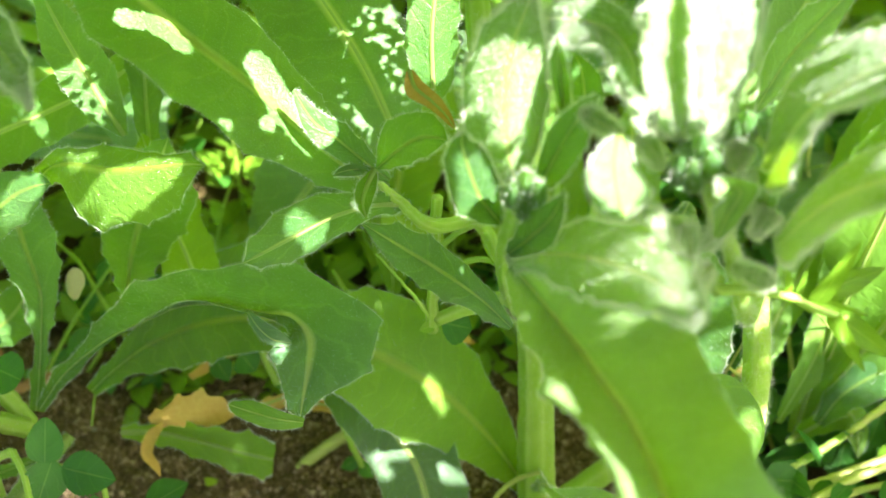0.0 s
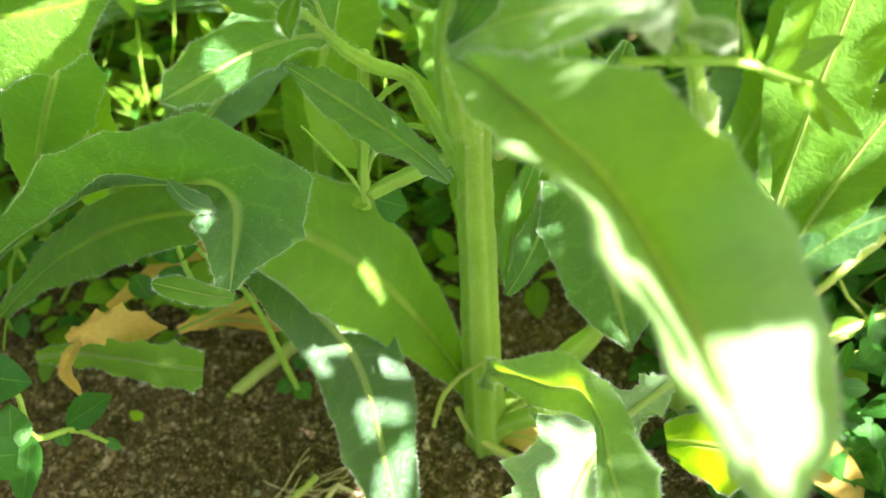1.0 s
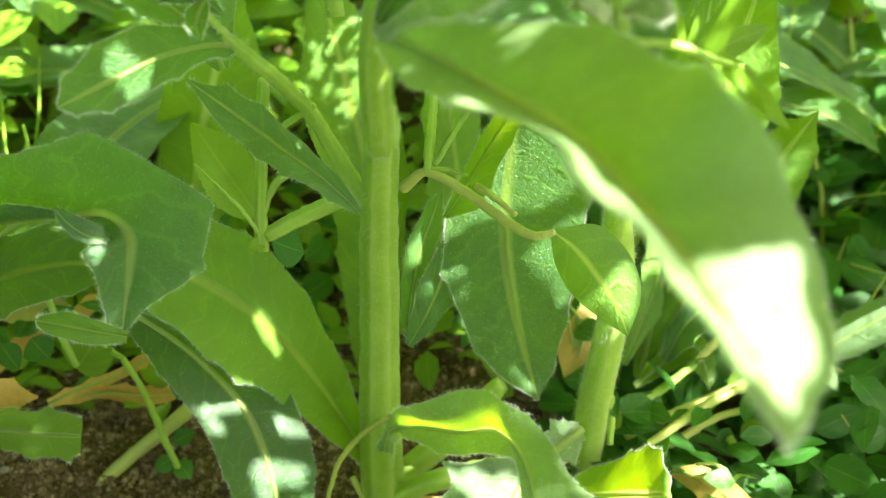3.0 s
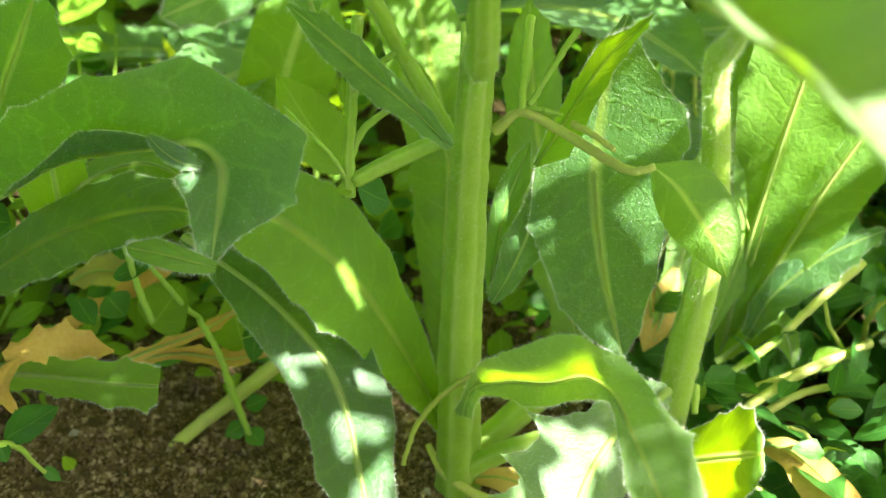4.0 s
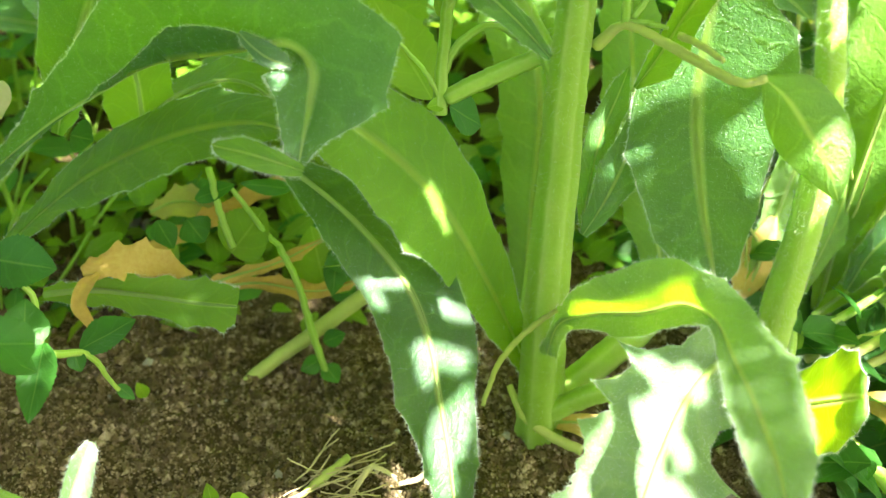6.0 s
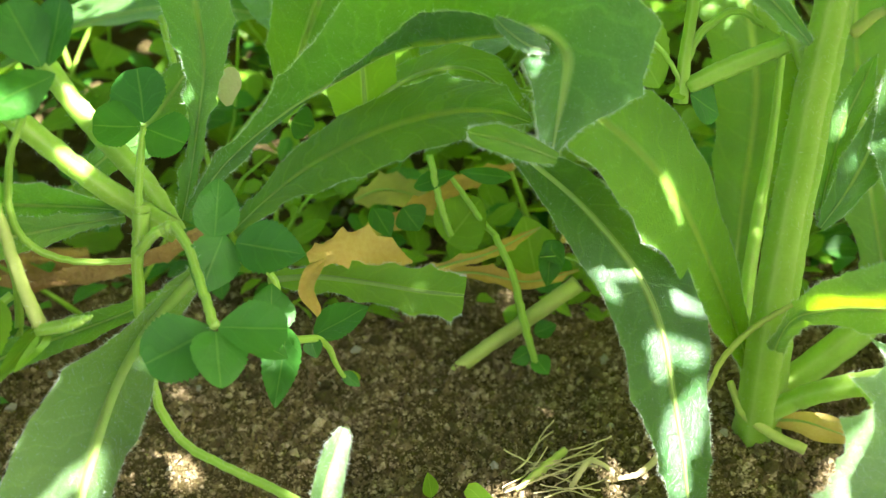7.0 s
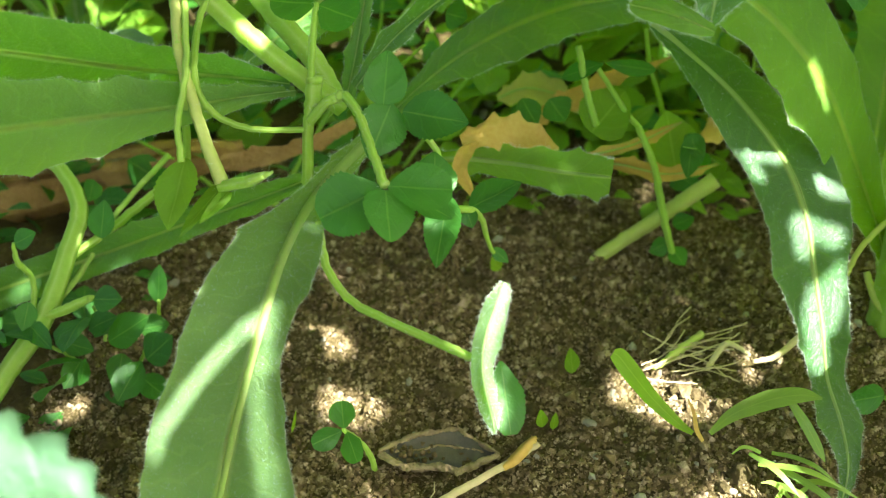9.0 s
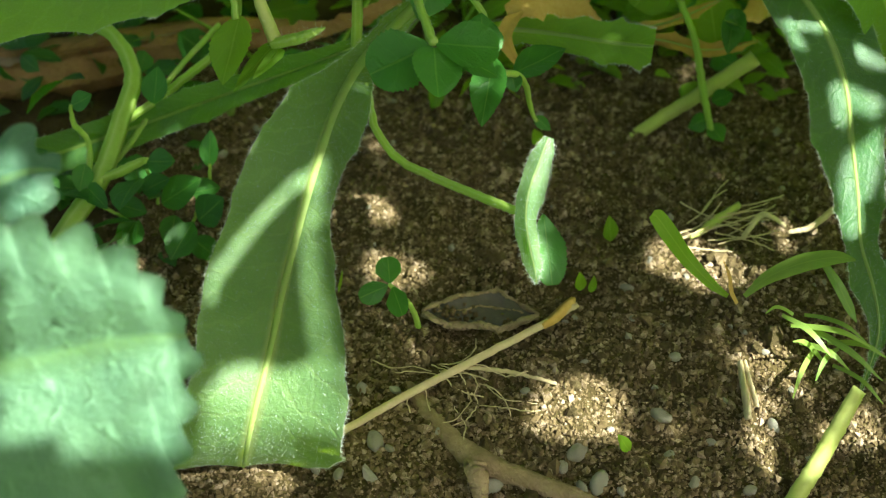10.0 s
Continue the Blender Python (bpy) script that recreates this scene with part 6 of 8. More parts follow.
leaflet(herb_d, (-182.3, -14.7, 18.3), (-183.2, -19, 15), (0.44, -0.60, 0.67), 4.1, shape="oval", seed=178)
leaflet(herb_d, (-163.2, -14.9, 10.8), (-157.8, -14.1, 11.4), (-0.02, -0.48, 0.88), 5.1, shape="oval", seed=179)
leaflet(herb_d, (-174.1, -18.7, 7.3), (-176.9, -23.8, 4.8), (0.51, -0.59, 0.63), 4.9, shape="oval", seed=180)
leaflet(herb_d, (-163.4, -20.7, 4.4), (-157.7, -24.9, 2.3), (0.05, -0.39, 0.92), 5, shape="oval", seed=181)
leaflet(herb_d, (-177.9, -15.1, 8.5), (-172.2, -16.9, 7.7), (-0.01, -0.45, 0.89), 4.5, shape="oval", seed=182)
stem(herb_d, [(-167.7, -19.3, 0.2, 0.33), (-164.5, -17.4, 3.6, 0.33), (-162.2, -17.1, 8.4, 0.32)], seed=183)
stem(herb_d, [(-162.6, -14.1, 5.7, 0.33), (-160.7, -11.9, 9.6, 0.33), (-159.6, -11.3, 14.7, 0.32)], seed=184)
stem(herb_d, [(-170.8, -13.5, 6.9, 0.33), (-170.9, -12.1, 10, 0.33), (-171.8, -12.2, 14.4, 0.32)], seed=185)
stem(herb_d, [(-175.3, -16.5, 3.8, 0.33), (-178.1, -15.8, 6.2, 0.33), (-181.6, -16.7, 10, 0.32)], seed=186)

nettle_a = thing("serrated_weed", "fresh green weed with broad saw-edged crinkled leaves", "plant")
leaf(nettle_a, "y", [(-196.1, -100.4, 49.5, 2.3, 20, 2.3, -22), (-185.4, -101.3, 52.3, 14.7, 15, 14.4, -25), (-174.4, -102.0, 55.3, 21.8, 9, 20.8, -28), (-163.4, -102.0, 57.6, 24.1, 6, 24.0, -30), (-155.1, -101.4, 59.3, 20.6, 6, 24.7, -29), (-148.3, -101.8, 61.4, 16.5, 12, 21.1, -30), (-144.3, -102.1, 62.3, 12.4, 11, 15.0, -27), (-141.8, -101.9, 62.4, 6.4, 11, 7.2, -30), (-140.2, -102.5, 63.2, 1.4, 34, 2.1, -18)], mat=NETTLE, crinkle=0.4, saw=0.0058, hairs=120, n=240, m=8, wave=0.06, rib=0.6, hair_len=0.0006, bulge=0.1, seed=187)
leaf(nettle_a, "y", [(-188.7, -89.1, 57.8, 0.7, 34, 0.7, -35), (-179.1, -86.0, 63.4, 7.2, 30, 5.9, -26), (-169.7, -83.6, 68.4, 8.4, 33, 8.3, -30), (-163.1, -82.3, 70.8, 6.2, 40, 6.9, -40), (-159.3, -81.8, 71.1, 2.7, 43, 2.8, -43), (-157.8, -82.0, 70.8, 0.3, 42, 0.3, -42)], mat=NETTLE, crinkle=0.4, saw=0.0058, hairs=0, n=100, m=7, rib=0.5, seed=188)
stem(nettle_a, [(-195.1, -97.7, 54.8, 0.97), (-211.1, -92.8, 36, 1.23), (-231.5, -82.6, 4.2, 1.62)], name="stem", seed=189)

herb_e = thing("chickweed", "small trailing herb with paired tiny leaves", "plant")
stem(herb_e, [(-79.5, 22, 46, 0.63), (-78.1, 18.4, 38.1, 0.64), (-76.2, 16, 31.8, 0.64)], seed=190)
stem(herb_e, [(-67.6, 18.7, 29.2, 0.65), (-64.5, 15.4, 21.8, 0.66), (-62.4, 12.9, 12.1, 0.78), (-60.3, 11, 3.2, 0.68)], seed=191)
leaflet(herb_e, (-60.3, 11.7, 4.1), (-57.8, 8.6, 1.8), (0.21, -0.46, 0.86), 4.6, shape="oval", seed=192)
leaflet(herb_e, (-60.9, 11.7, 5.6), (-65.1, 9.8, 4.6), (0.32, -0.88, 0.35), 4.4, shape="oval", seed=193)
leaflet(herb_e, (-60.3, 12.9, 9), (-55.8, 13.7, 10.2), (-0.16, -0.45, 0.88), 4, shape="oval", seed=194)
leaflet(herb_e, (-56.5, 19, 26.8), (-58, 13.7, 19.9), (0.37, -0.78, 0.51), 5.6, shape="oval", seed=195)
leaflet(herb_e, (-58.1, 19.1, 26.8), (-54.5, 16.2, 23.3), (0.30, -0.57, 0.76), 5, shape="oval", seed=196)
leaflet(herb_e, (-82.7, 21.1, 39.8), (-74.9, 19.8, 43.4), (-0.43, -0.48, 0.76), 4, shape="oval", seed=197)
leaflet(herb_e, (-64.2, 22.7, 39.4), (-74.1, 22.3, 41.7), (0.09, -0.98, 0.19), 3.5, shape="oval", seed=198)
leaflet(herb_e, (-90.2, 23.2, 34), (-87.3, 19, 30.2), (0.28, -0.52, 0.81), 5.3, shape="oval", seed=199)
leaflet(herb_e, (-84.6, 24.6, 32.7), (-81.6, 21.7, 29.2), (0.32, -0.58, 0.75), 7.3, shape="oval", seed=200)
leaflet(herb_e, (-104.5, 31.5, 48.9), (-100.3, 30.6, 48), (0.10, -0.48, 0.87), 7.3, shape="oval", seed=201)
leaflet(herb_e, (-52.4, 19.4, 17.7), (-58.3, 19.5, 20.9), (0.06, -0.99, 0.16), 6.1, shape="oval", seed=202)
leaflet(herb_e, (-76.9, 18.5, 28.5), (-70.2, 21.5, 36), (-0.41, -0.66, 0.63), 11.3, shape="heart", mat=HERB, label="round yellow-green leaf", seed=203)
leaflet(herb_e, (-59.2, 19.8, 17.9), (-61.1, 25.5, 28.4), (0.16, -0.86, 0.49), 10.5, shape="oval", mat=HERB, seed=204)
stem(herb_e, [(-67.6, 18.7, 29.2, 0.54), (-70.4, 19.2, 33, 0.54), (-76.2, 22.4, 41.7, 0.43)], seed=205)

# ---- dead things on the soil ----

stalk_a = thing("fallen_stalk", "yellow-green fallen stalk lying on the soil", "stalk")
stem(stalk_a, [(-79.1, 12.7, -3.6, 1.27), (-72.7, 16.4, -0.2, 1.39), (-63.1, 19.8, 4.6, 1.51), (-50.1, 23.7, 11.8, 1.73)], mat=STRAWGREEN, name="stalk", seed=206)

dry_a = thing("withered_leaf", "withered tan leaf curled above the soil", "dry leaf", "withered leaves")
leaf(dry_a, "y", [(-102.4, 5.5, 36.7, 0.8, 37, 0.8, -37), (-97.2, 6.3, 38, 2.5, 49, 3.5, -49), (-91.8, 8.6, 36.3, 3.2, 51, 4.5, -51), (-86.8, 9.5, 32.7, 1.9, 43, 2.8, -43), (-83.8, 10.4, 30.7, 0.3, 36, 0.3, -36)], mat=DRY, hairs=0, wave=0.25, tooth=0.15, rib=0.3, seed=207)
leaf(dry_a, "x", [(-99.4, 4.4, 37, 0.4, 121, 0.4, -121), (-101.5, 1.7, 36.7, 1.5, 85, 1.5, -85), (-102.7, -1.2, 34.6, 1.5, 59, 1.5, -59), (-101.3, -3.1, 32.2, 0.8, 88, 0.8, -88), (-100.5, -4.5, 30.4, 0.1, 88, 0.1, -88)], tooth=0.025, mat=DRY, hairs=0, wave=0.25, rib=0, seed=208)

dry_b = thing("withered_leaf", "long withered brown leaf strip lying flat", "dry leaf", "withered leaves")
leaf(dry_b, "z", [(-83.1, 16.4, 22.2, 0.9, -50, 0.9, 50), (-76.4, 18.2, 23.2, 1.3, -20, 1.3, 20), (-68.4, 19.9, 24.1, 1.6, -19, 1.6, 19), (-61.3, 23.1, 25.4, 0.9, -47, 0.9, 47), (-57.7, 24.8, 26, 0.1, -47, 0.1, 47)], mat=DRY, hairs=0, wave=0.3, tooth=0.15, rib=0.3, seed=209)

dry_c = thing("withered_leaf", "long withered brown leaf strip lying flat", "dry leaf", "withered leaves")
leaf(dry_c, "y", [(-124.4, 33.6, 23, 1.2, -36, 1.2, 36), (-136.2, 30.7, 18.7, 1.8, -7, 1.8, 7), (-154.4, 32.7, 13.9, 2.4, -9, 2.4, 9), (-174.9, 33.9, 11.3, 2.5, -9, 2.5, 9), (-196.9, 35.2, 8.7, 0.1, -38, 0.1, 38)], mat=ROT, hairs=0, wave=0.3, tooth=0.15, rib=0.3, seed=210)

dry_d = thing("withered_leaf", "long withered brown leaf strip lying flat", "dry leaf", "withered leaves")
leaf(dry_d, "y", [(-51.9, 34.6, 14.5, 0.5, 35, 0.5, -35), (-45.8, 36.5, 17.1, 3.8, 57, 3.7, -57), (-38.6, 36.8, 17.9, 4.4, 57, 4.3, -57), (-31.6, 35, 15.9, 0.1, 35, 0.1, -35)], mat=DRY, hairs=0, wave=0.3, tooth=0.15, rib=0.3, seed=211)

dry_i = thing("withered_leaf", "long tan withered leaf leaning under the green ones", "dry leaf", "withered leaves")
leaf(dry_i, "y", [(-99.8, 30.8, 16.5, 0.9, 29, 0.9, -29), (-86.8, 34.7, 21.9, 2.6, -4, 2.6, 3), (-72.5, 38.4, 27.4, 2.3, -3, 2.3, 2), (-58.2, 40.7, 31.3, 0.4, 40, 0.4, -40)], mat=DRY, hairs=0, wave=0.3, tooth=0.15, rib=0.3, seed=212)

dry_j = thing("withered_leaf", "yellowish withered leaf strip on the soil", "dry leaf", "withered leaves")
leaf(dry_j, "z", [(-83.2, 19.1, 19.6, 0.7, -51, 0.7, 51), (-72.2, 18.6, 20.6, 1.6, -31, 1.6, 32), (-61.3, 17.1, 18.7, 1.8, -31, 1.8, 31), (-50.9, 19, 19.3, 0.3, -49, 0.3, 49)], mat=DRY, hairs=0, wave=0.3, tooth=0.15, rib=0.3, seed=213)

dry_l = thing("withered_leaf", "pale crumpled withered leaf among the stems", "dry leaf", "withered leaves")
leaf(dry_l, "z", [(-94.1, 50.4, 16.6, 0.7, -53, 0.7, 53), (-87.9, 49.8, 19.3, 3.6, -52, 3.6, 52), (-80.9, 47.6, 18.6, 3.1, -50, 3.1, 50), (-76.6, 43.6, 16.5, 0.4, -44, 0.4, 44)], mat=DRYGREEN, hairs=0, wave=0.3, tooth=0.15, rib=0.3, seed=214)

dry_e = thing("withered_leaf", "curled pale brown withered leaf", "dry leaf", "withered leaves")
leaf(dry_e, "z", [(33.2, -24.7, 18.3, 0.8, -53, 0.8, 53), (37.3, -27.3, 19.5, 3.3, -27, 2.2, 27), (41.5, -32.2, 17.8, 5.1, -19, 3.5, 19), (45.5, -38.3, 14.5, 4.6, -15, 3.5, 15), (47.9, -43.4, 12.1, 0.2, -33, 0.2, 33)], tooth=0.025, mat=DRY, hairs=0, wave=0.2, rib=0.3, seed=215)

dry_m = thing("withered_leaf", "small pale papery leaf flake caught between the stalks", "dry leaf", "withered leaves")
leaf(dry_m, "x", [(-114.6, 22.6, 58.3, 0.5, -87, 0.5, 87), (-115, 23.7, 59.7, 1.4, -87, 1.8, 87), (-114.5, 25.2, 61.6, 2, -87, 2.4, 87), (-113.6, 26.3, 63.2, 1.2, -86, 1.4, 86), (-113.2, 26.6, 63.6, 0.1, -86, 0.1, 86)], tooth=0.025, mat=PALEDRY, hairs=0, wave=0.25, rib=0, n=14, m=4, seed=216)

dry_f = thing("withered_leaf", "brown withered leaf at the foot of the stem", "dry leaf", "withered leaves")
leaf(dry_f, "z", [(-18.4, -9, 3.3, 0.9, -54, 0.9, 54), (-13.5, -11.5, 4.9, 3.2, -9, 2.7, 10), (-8.8, -14.9, 5.3, 3.5, -7, 2.7, 7), (-4.2, -18.3, 5.6, 0.2, -50, 0.2, 50)], tooth=0.025, mat=DRY, hairs=0, wave=0.2, rib=0.3, seed=217)

dry_g = thing("withered_leaf", "orange-brown withered leaf behind the stems", "dry leaf", "withered leaves")
leaf(dry_g, "x", [(29.8, 14.6, 30.8, 0.7, 78, 0.7, -78), (26.3, 11, 25.3, 3.2, 78, 3.2, -78), (23.5, 8, 20.7, 3.2, 78, 3.2, -78), (21.3, 5.6, 17, 0.2, 78, 0.2, -78)], tooth=0.025, mat=DRY, hairs=0, wave=0.2, rib=0.3, seed=218)

dry_h = thing("withered_leaf", "small reddish withered leaf clinging to the shoot", "dry leaf", "withered leaves")
leaf(dry_h, "z", [(-39.9, -5, 138.3, 0.5, -9, 0.5, 9), (-39.2, -7.7, 137.3, 1.7, -20, 1.5, 20), (-36.9, -10.1, 136.5, 1.2, -27, 1.3, 27), (-35, -12.5, 135.7, 0.8, -22, 0.8, 22), (-33.9, -14.7, 135.1, 0.2, -18, 0.2, 18)], tooth=0.025, mat=DRY, hairs=60, wave=0.3, rib=0.3, seed=219)

tendril_a = thing("dry_tendril", "thin yellowish dry tendril at the stem base", "stalk")
stem(tendril_a, [(-32.1, -8.7, 9.5, 0.43), (-29.3, -8.7, 20.2, 0.53), (-24.8, -10.5, 29, 0.51), (-20.8, -13.7, 35.8, 0.40)], mat=STRAWGREEN, name="tendril", seed=220)
stem(tendril_a, [(-26.6, -6, 11.2, 0.65), (-24.1, -8.6, 5.5, 0.88), (-19.3, -12.7, 3.3, 0.98), (-14.2, -16.8, 2.9, 1.08)], mat=STRAWGREEN, name="tendril", seed=221)
stem(tendril_a, [(-16.7, -3.6, -1.8, 0.87), (-15, -9.1, -5.6, 0.97), (-17.7, -15.6, -7.6, 0.96), (-17.3, -23.5, -11.2, 0.94)], mat=STRAWGREEN, name="tendril", seed=222)

pebble(-92.3, -70.7, 2.0, 1, 47, "smooth blue-grey pebble on the soil")
pebble(-94.9, -73, 1.3, 2, 94, "small white pebble on the soil")
pebble(-77.9, -62.6, 2.0, 3, 141, "greenish grey pebble on the soil")
pebble(-74, -48.6, 1.2, 4, 8)
pebble(-114.8, -66.2, 1.2, 5, 55)
pebble(-125.6, -67.8, 2.2, 6, 102, "pale flat stone flake")
pebble(-123.2, -69.6, 1.0, 7, 149)
pebble(-106.4, -76.2, 2.0, 8, 16)
pebble(-89.2, -76.4, 2.4, 9, 63, "tan stone on the soil")
pebble(-92, -77.5, 1.4, 10, 110)
pebble(-80.9, -31.4, 1.3, 11, 157)
pebble(-89.9, -50.2, 0.8, 12, 24)
pebble(-76, -23.9, 0.9, 13, 71)
pebble(-59.4, -64.1, 1.5, 14, 118, "white pebble lit by the sun")
pebble(-58.2, -48.2, 0.8, 15, 165)
pebble(-49.3, -64.9, 1.6, 16, 32)
pebble(-131.2, -74.7, 1.3, 17, 79)
pebble(-135.1, -73, 1.0, 18, 126)
pebble(-70, -67, 1.0, 19, 173)
pebble(-77.3, -69.8, 1.1, 20, 40)
pebble(-80.6, -39.4, 0.8, 21, 87)
pebble(-92.8, -40.6, 0.7, 22, 134)
pebble(-100.5, -57.8, 0.9, 23, 1)
pebble(-86.6, -65.5, 0.9, 24, 48)
pebble(-128.7, -56, 1.4, 25, 95)
pebble(-122.8, -57.4, 1.1, 26, 142)
pebble(-65.2, -77.3, 1.2, 27, 9)
pebble(-73.9, -76.1, 1.2, 28, 56)
pebble(-85.8, -78.1, 1.0, 29, 103)
pebble(-28.8, 56.8, 2.2, 30, 150, "rounded pale stone under the leaves")
pebble(-98.7, 76.4, 2.0, 31, 17, "rounded pale stone under the leaves")
pebble(-99.6, 68.4, 2.4, 32, 64, "rounded pale stone under the leaves")
pebble(-95.4, 72.6, 1.8, 33, 111, "rounded pale stone under the leaves")
pebble(-102.8, 74.5, 2.0, 34, 158, "rounded pale stone under the leaves")
pebble(-101.7, 64.2, 1.6, 35, 25, "rounded pale stone under the leaves")
pebble(-97, 66, 1.8, 36, 72, "rounded pale stone under the leaves")

straw_a = thing("straw", "pale dry flattened straw lying across the soil", "straw")
stem(straw_a, [(-131.7, -66.9, 1.5, 0.75), (-120.7, -59, 1.8, 0.80), (-108.1, -50.8, 2.2, 0.80), (-97.1, -44.1, 3, 0.75), (-90.7, -39.8, 3.5, 0.55)], mat=STRAW, name="stalk", sides=8, ridges=0.15, seed=1)
stem(straw_a, [(-97.1, -44.7, 3.2, 0.60), (-94.5, -42.6, 3.6, 0.90), (-91.9, -39.5, 4, 0.70), (-91, -38.6, 4, 0.20)], mat=DRY, name="node", sides=8, ridges=0.2, seed=2)

straw_b = thing("straw", "thin dry grass stem on the soil", "straw")
stem(straw_b, [(-112.1, -52.5, 1.5, 0.35), (-103.3, -53.7, 1.5, 0.40), (-95.1, -56.4, 1.2, 0.30)], mat=STRAW, name="stalk", sides=6, seed=3)

straw_c = thing("straw", "pale upright broken grass stem", "straw")
stem(straw_c, [(-59.9, -81, -1, 1.40), (-55.7, -76.4, 3, 1.40), (-52.2, -72.6, 8, 1.30), (-48.7, -68.8, 13, 1.10)], mat=STRAWGREEN, name="stalk", sides=10, seed=4)

straw_d = thing("straw", "short bleached stem splinter on the soil", "straw")
stem(straw_d, [(-63.1, -51.3, 0.5, 0.50), (-63.4, -59.4, 1, 0.70), (-63.7, -64.3, 1, 0.60)], mat=STRAW, name="stalk", sides=6, ridges=0.2, seed=5)
stem(straw_d, [(-62.3, -51.3, 0.5, 0.40), (-62.1, -58.2, 1, 0.50), (-61.9, -61.9, 1, 0.40)], mat=STRAW, name="stalk", sides=6, ridges=0.2, seed=6)

twig_a = thing("twig", "thick dead brown twig half buried in the soil", "twig")
stem(twig_a, [(-123.3, -50.4, -2, 0.90), (-118.3, -59.4, 0, 1.40), (-113.4, -67.2, 0.4, 1.70), (-108.2, -72.3, 0.4, 2.00), (-101, -75.7, 0, 1.60), (-93, -79.4, -0.4, 1.70), (-83.6, -84.3, -1.2, 1.70)], mat=BARK, name="branch", sides=12, ridges=0.08, seed=7)
stem(twig_a, [(-109.3, -73.6, 1.5, 1.90), (-108.6, -76.4, 1, 1.60), (-108.3, -78.2, -1, 1.20)], mat=BARK, name="branch", sides=10, ridges=0.1, seed=8)

twig_b = thing("twig", "bleached splinter of twig on sunlit soil", "twig")
stem(twig_b, [(-57.9, -20.2, 1, 0.50), (-54.4, -15.9, 2.5, 0.60), (-52.7, -16.2, 3, 0.50), (-49.6, -17.5, 1.5, 0.35)], mat=STRAW, name="branch", sides=6, ridges=0.1, seed=9)
stem(twig_b, [(-49.2, -18.9, 1, 0.40), (-45, -18.5, 2, 0.60), (-39.9, -15.3, 4, 0.70)], mat=STRAW, name="branch", sides=6, ridges=0.1, seed=10)

roots_a = thing("dry_rootlets", "tangle of thin dry yellowish rootlets", "roots")
stem(roots_a, [(-115, -51.8, 1.1, 0.11), (-112.5, -53.2, 1.5, 0.11), (-111, -55.8, 2.2, 0.11), (-110.5, -57.3, 1.2, 0.11), (-110.2, -59.6, 1.3, 0.11)], mat=STRAW, name="rootlet", sides=4, n=14, seed=11)
stem(roots_a, [(-116.6, -54, 2.2, 0.11), (-119.1, -52.9, 2.2, 0.11), (-121.9, -52.2, 1.3, 0.11), (-124.6, -52.4, 2, 0.11), (-126.9, -51.1, 2.3, 0.11)], mat=STRAW, name="rootlet", sides=4, n=14, seed=12)
stem(roots_a, [(-110.2, -57.8, 1.1, 0.11), (-109.9, -59.9, 1, 0.11), (-111, -63, 2.3, 0.11), (-112.4, -64.1, 1.3, 0.11), (-114.7, -65.4, 1.8, 0.11)], mat=STRAW, name="rootlet", sides=4, n=14, seed=13)
stem(roots_a, [(-107.2, -56.8, 1.8, 0.11), (-105.8, -58.2, 1.1, 0.11), (-103.8, -60.7, 2.2, 0.11), (-101.2, -59.8, 0.9, 0.11), (-98.6, -60.9, 1.3, 0.11)], mat=STRAW, name="rootlet", sides=4, n=14, seed=14)
stem(roots_a, [(-112, -54.4, 1.1, 0.11), (-114.7, -54.1, 1.1, 0.11), (-117.3, -53.4, 1.3, 0.11), (-120, -53.8, 2.1, 0.11), (-122.7, -53.8, 1.7, 0.11)], mat=STRAW, name="rootlet", sides=4, n=14, seed=15)
stem(roots_a, [(-116.7, -52.3, 2.1, 0.11), (-114.4, -52.7, 1.2, 0.11), (-111.7, -53.4, 1.1, 0.11), (-109.1, -53.9, 0.9, 0.11), (-106.7, -56.4, 2.3, 0.11)], mat=STRAW, name="rootlet", sides=4, n=14, seed=16)
stem(roots_a, [(-108.6, -60.9, 1.3, 0.11), (-106, -62.1, 2.1, 0.11), (-103.4, -62.6, 2.4, 0.11), (-100.8, -63.1, 2.2, 0.11), (-98.1, -62.2, 1.1, 0.11)], mat=STRAW, name="rootlet", sides=4, n=14, seed=17)
stem(roots_a, [(-116.2, -54.9, 1.4, 0.11), (-118.5, -55.7, 0.9, 0.11), (-119.7, -58.8, 2.1, 0.11), (-120.6, -60.2, 1.3, 0.11), (-119.8, -63.4, 2.5, 0.11)], mat=STRAW, name="rootlet", sides=4, n=14, seed=18)
stem(roots_a, [(-115.4, -51.3, 1.1, 0.11), (-112.6, -51.3, 1.1, 0.11), (-110.4, -50.3, 1.6, 0.11), (-109, -49.1, 2.5, 0.11), (-109, -45.9, 1.7, 0.11)], mat=STRAW, name="rootlet", sides=4, n=14, seed=19)
stem(roots_a, [(-112.6, -61, 1.2, 0.11), (-111.8, -62.9, 0.9, 0.11), (-110.6, -65.2, 1.2, 0.11), (-110.8, -68.1, 2.2, 0.11), (-111.1, -69.1, 0.9, 0.11)], mat=STRAW, name="rootlet", sides=4, n=14, seed=20)
stem(roots_a, [(-114.8, -54, 2.3, 0.11), (-112.2, -52.6, 0.9, 0.11), (-109.7, -54.5, 1.8, 0.11), (-108.7, -56.4, 1.5, 0.11), (-109.2, -59.1, 1.9, 0.11)], mat=STRAW, name="rootlet", sides=4, n=14, seed=21)
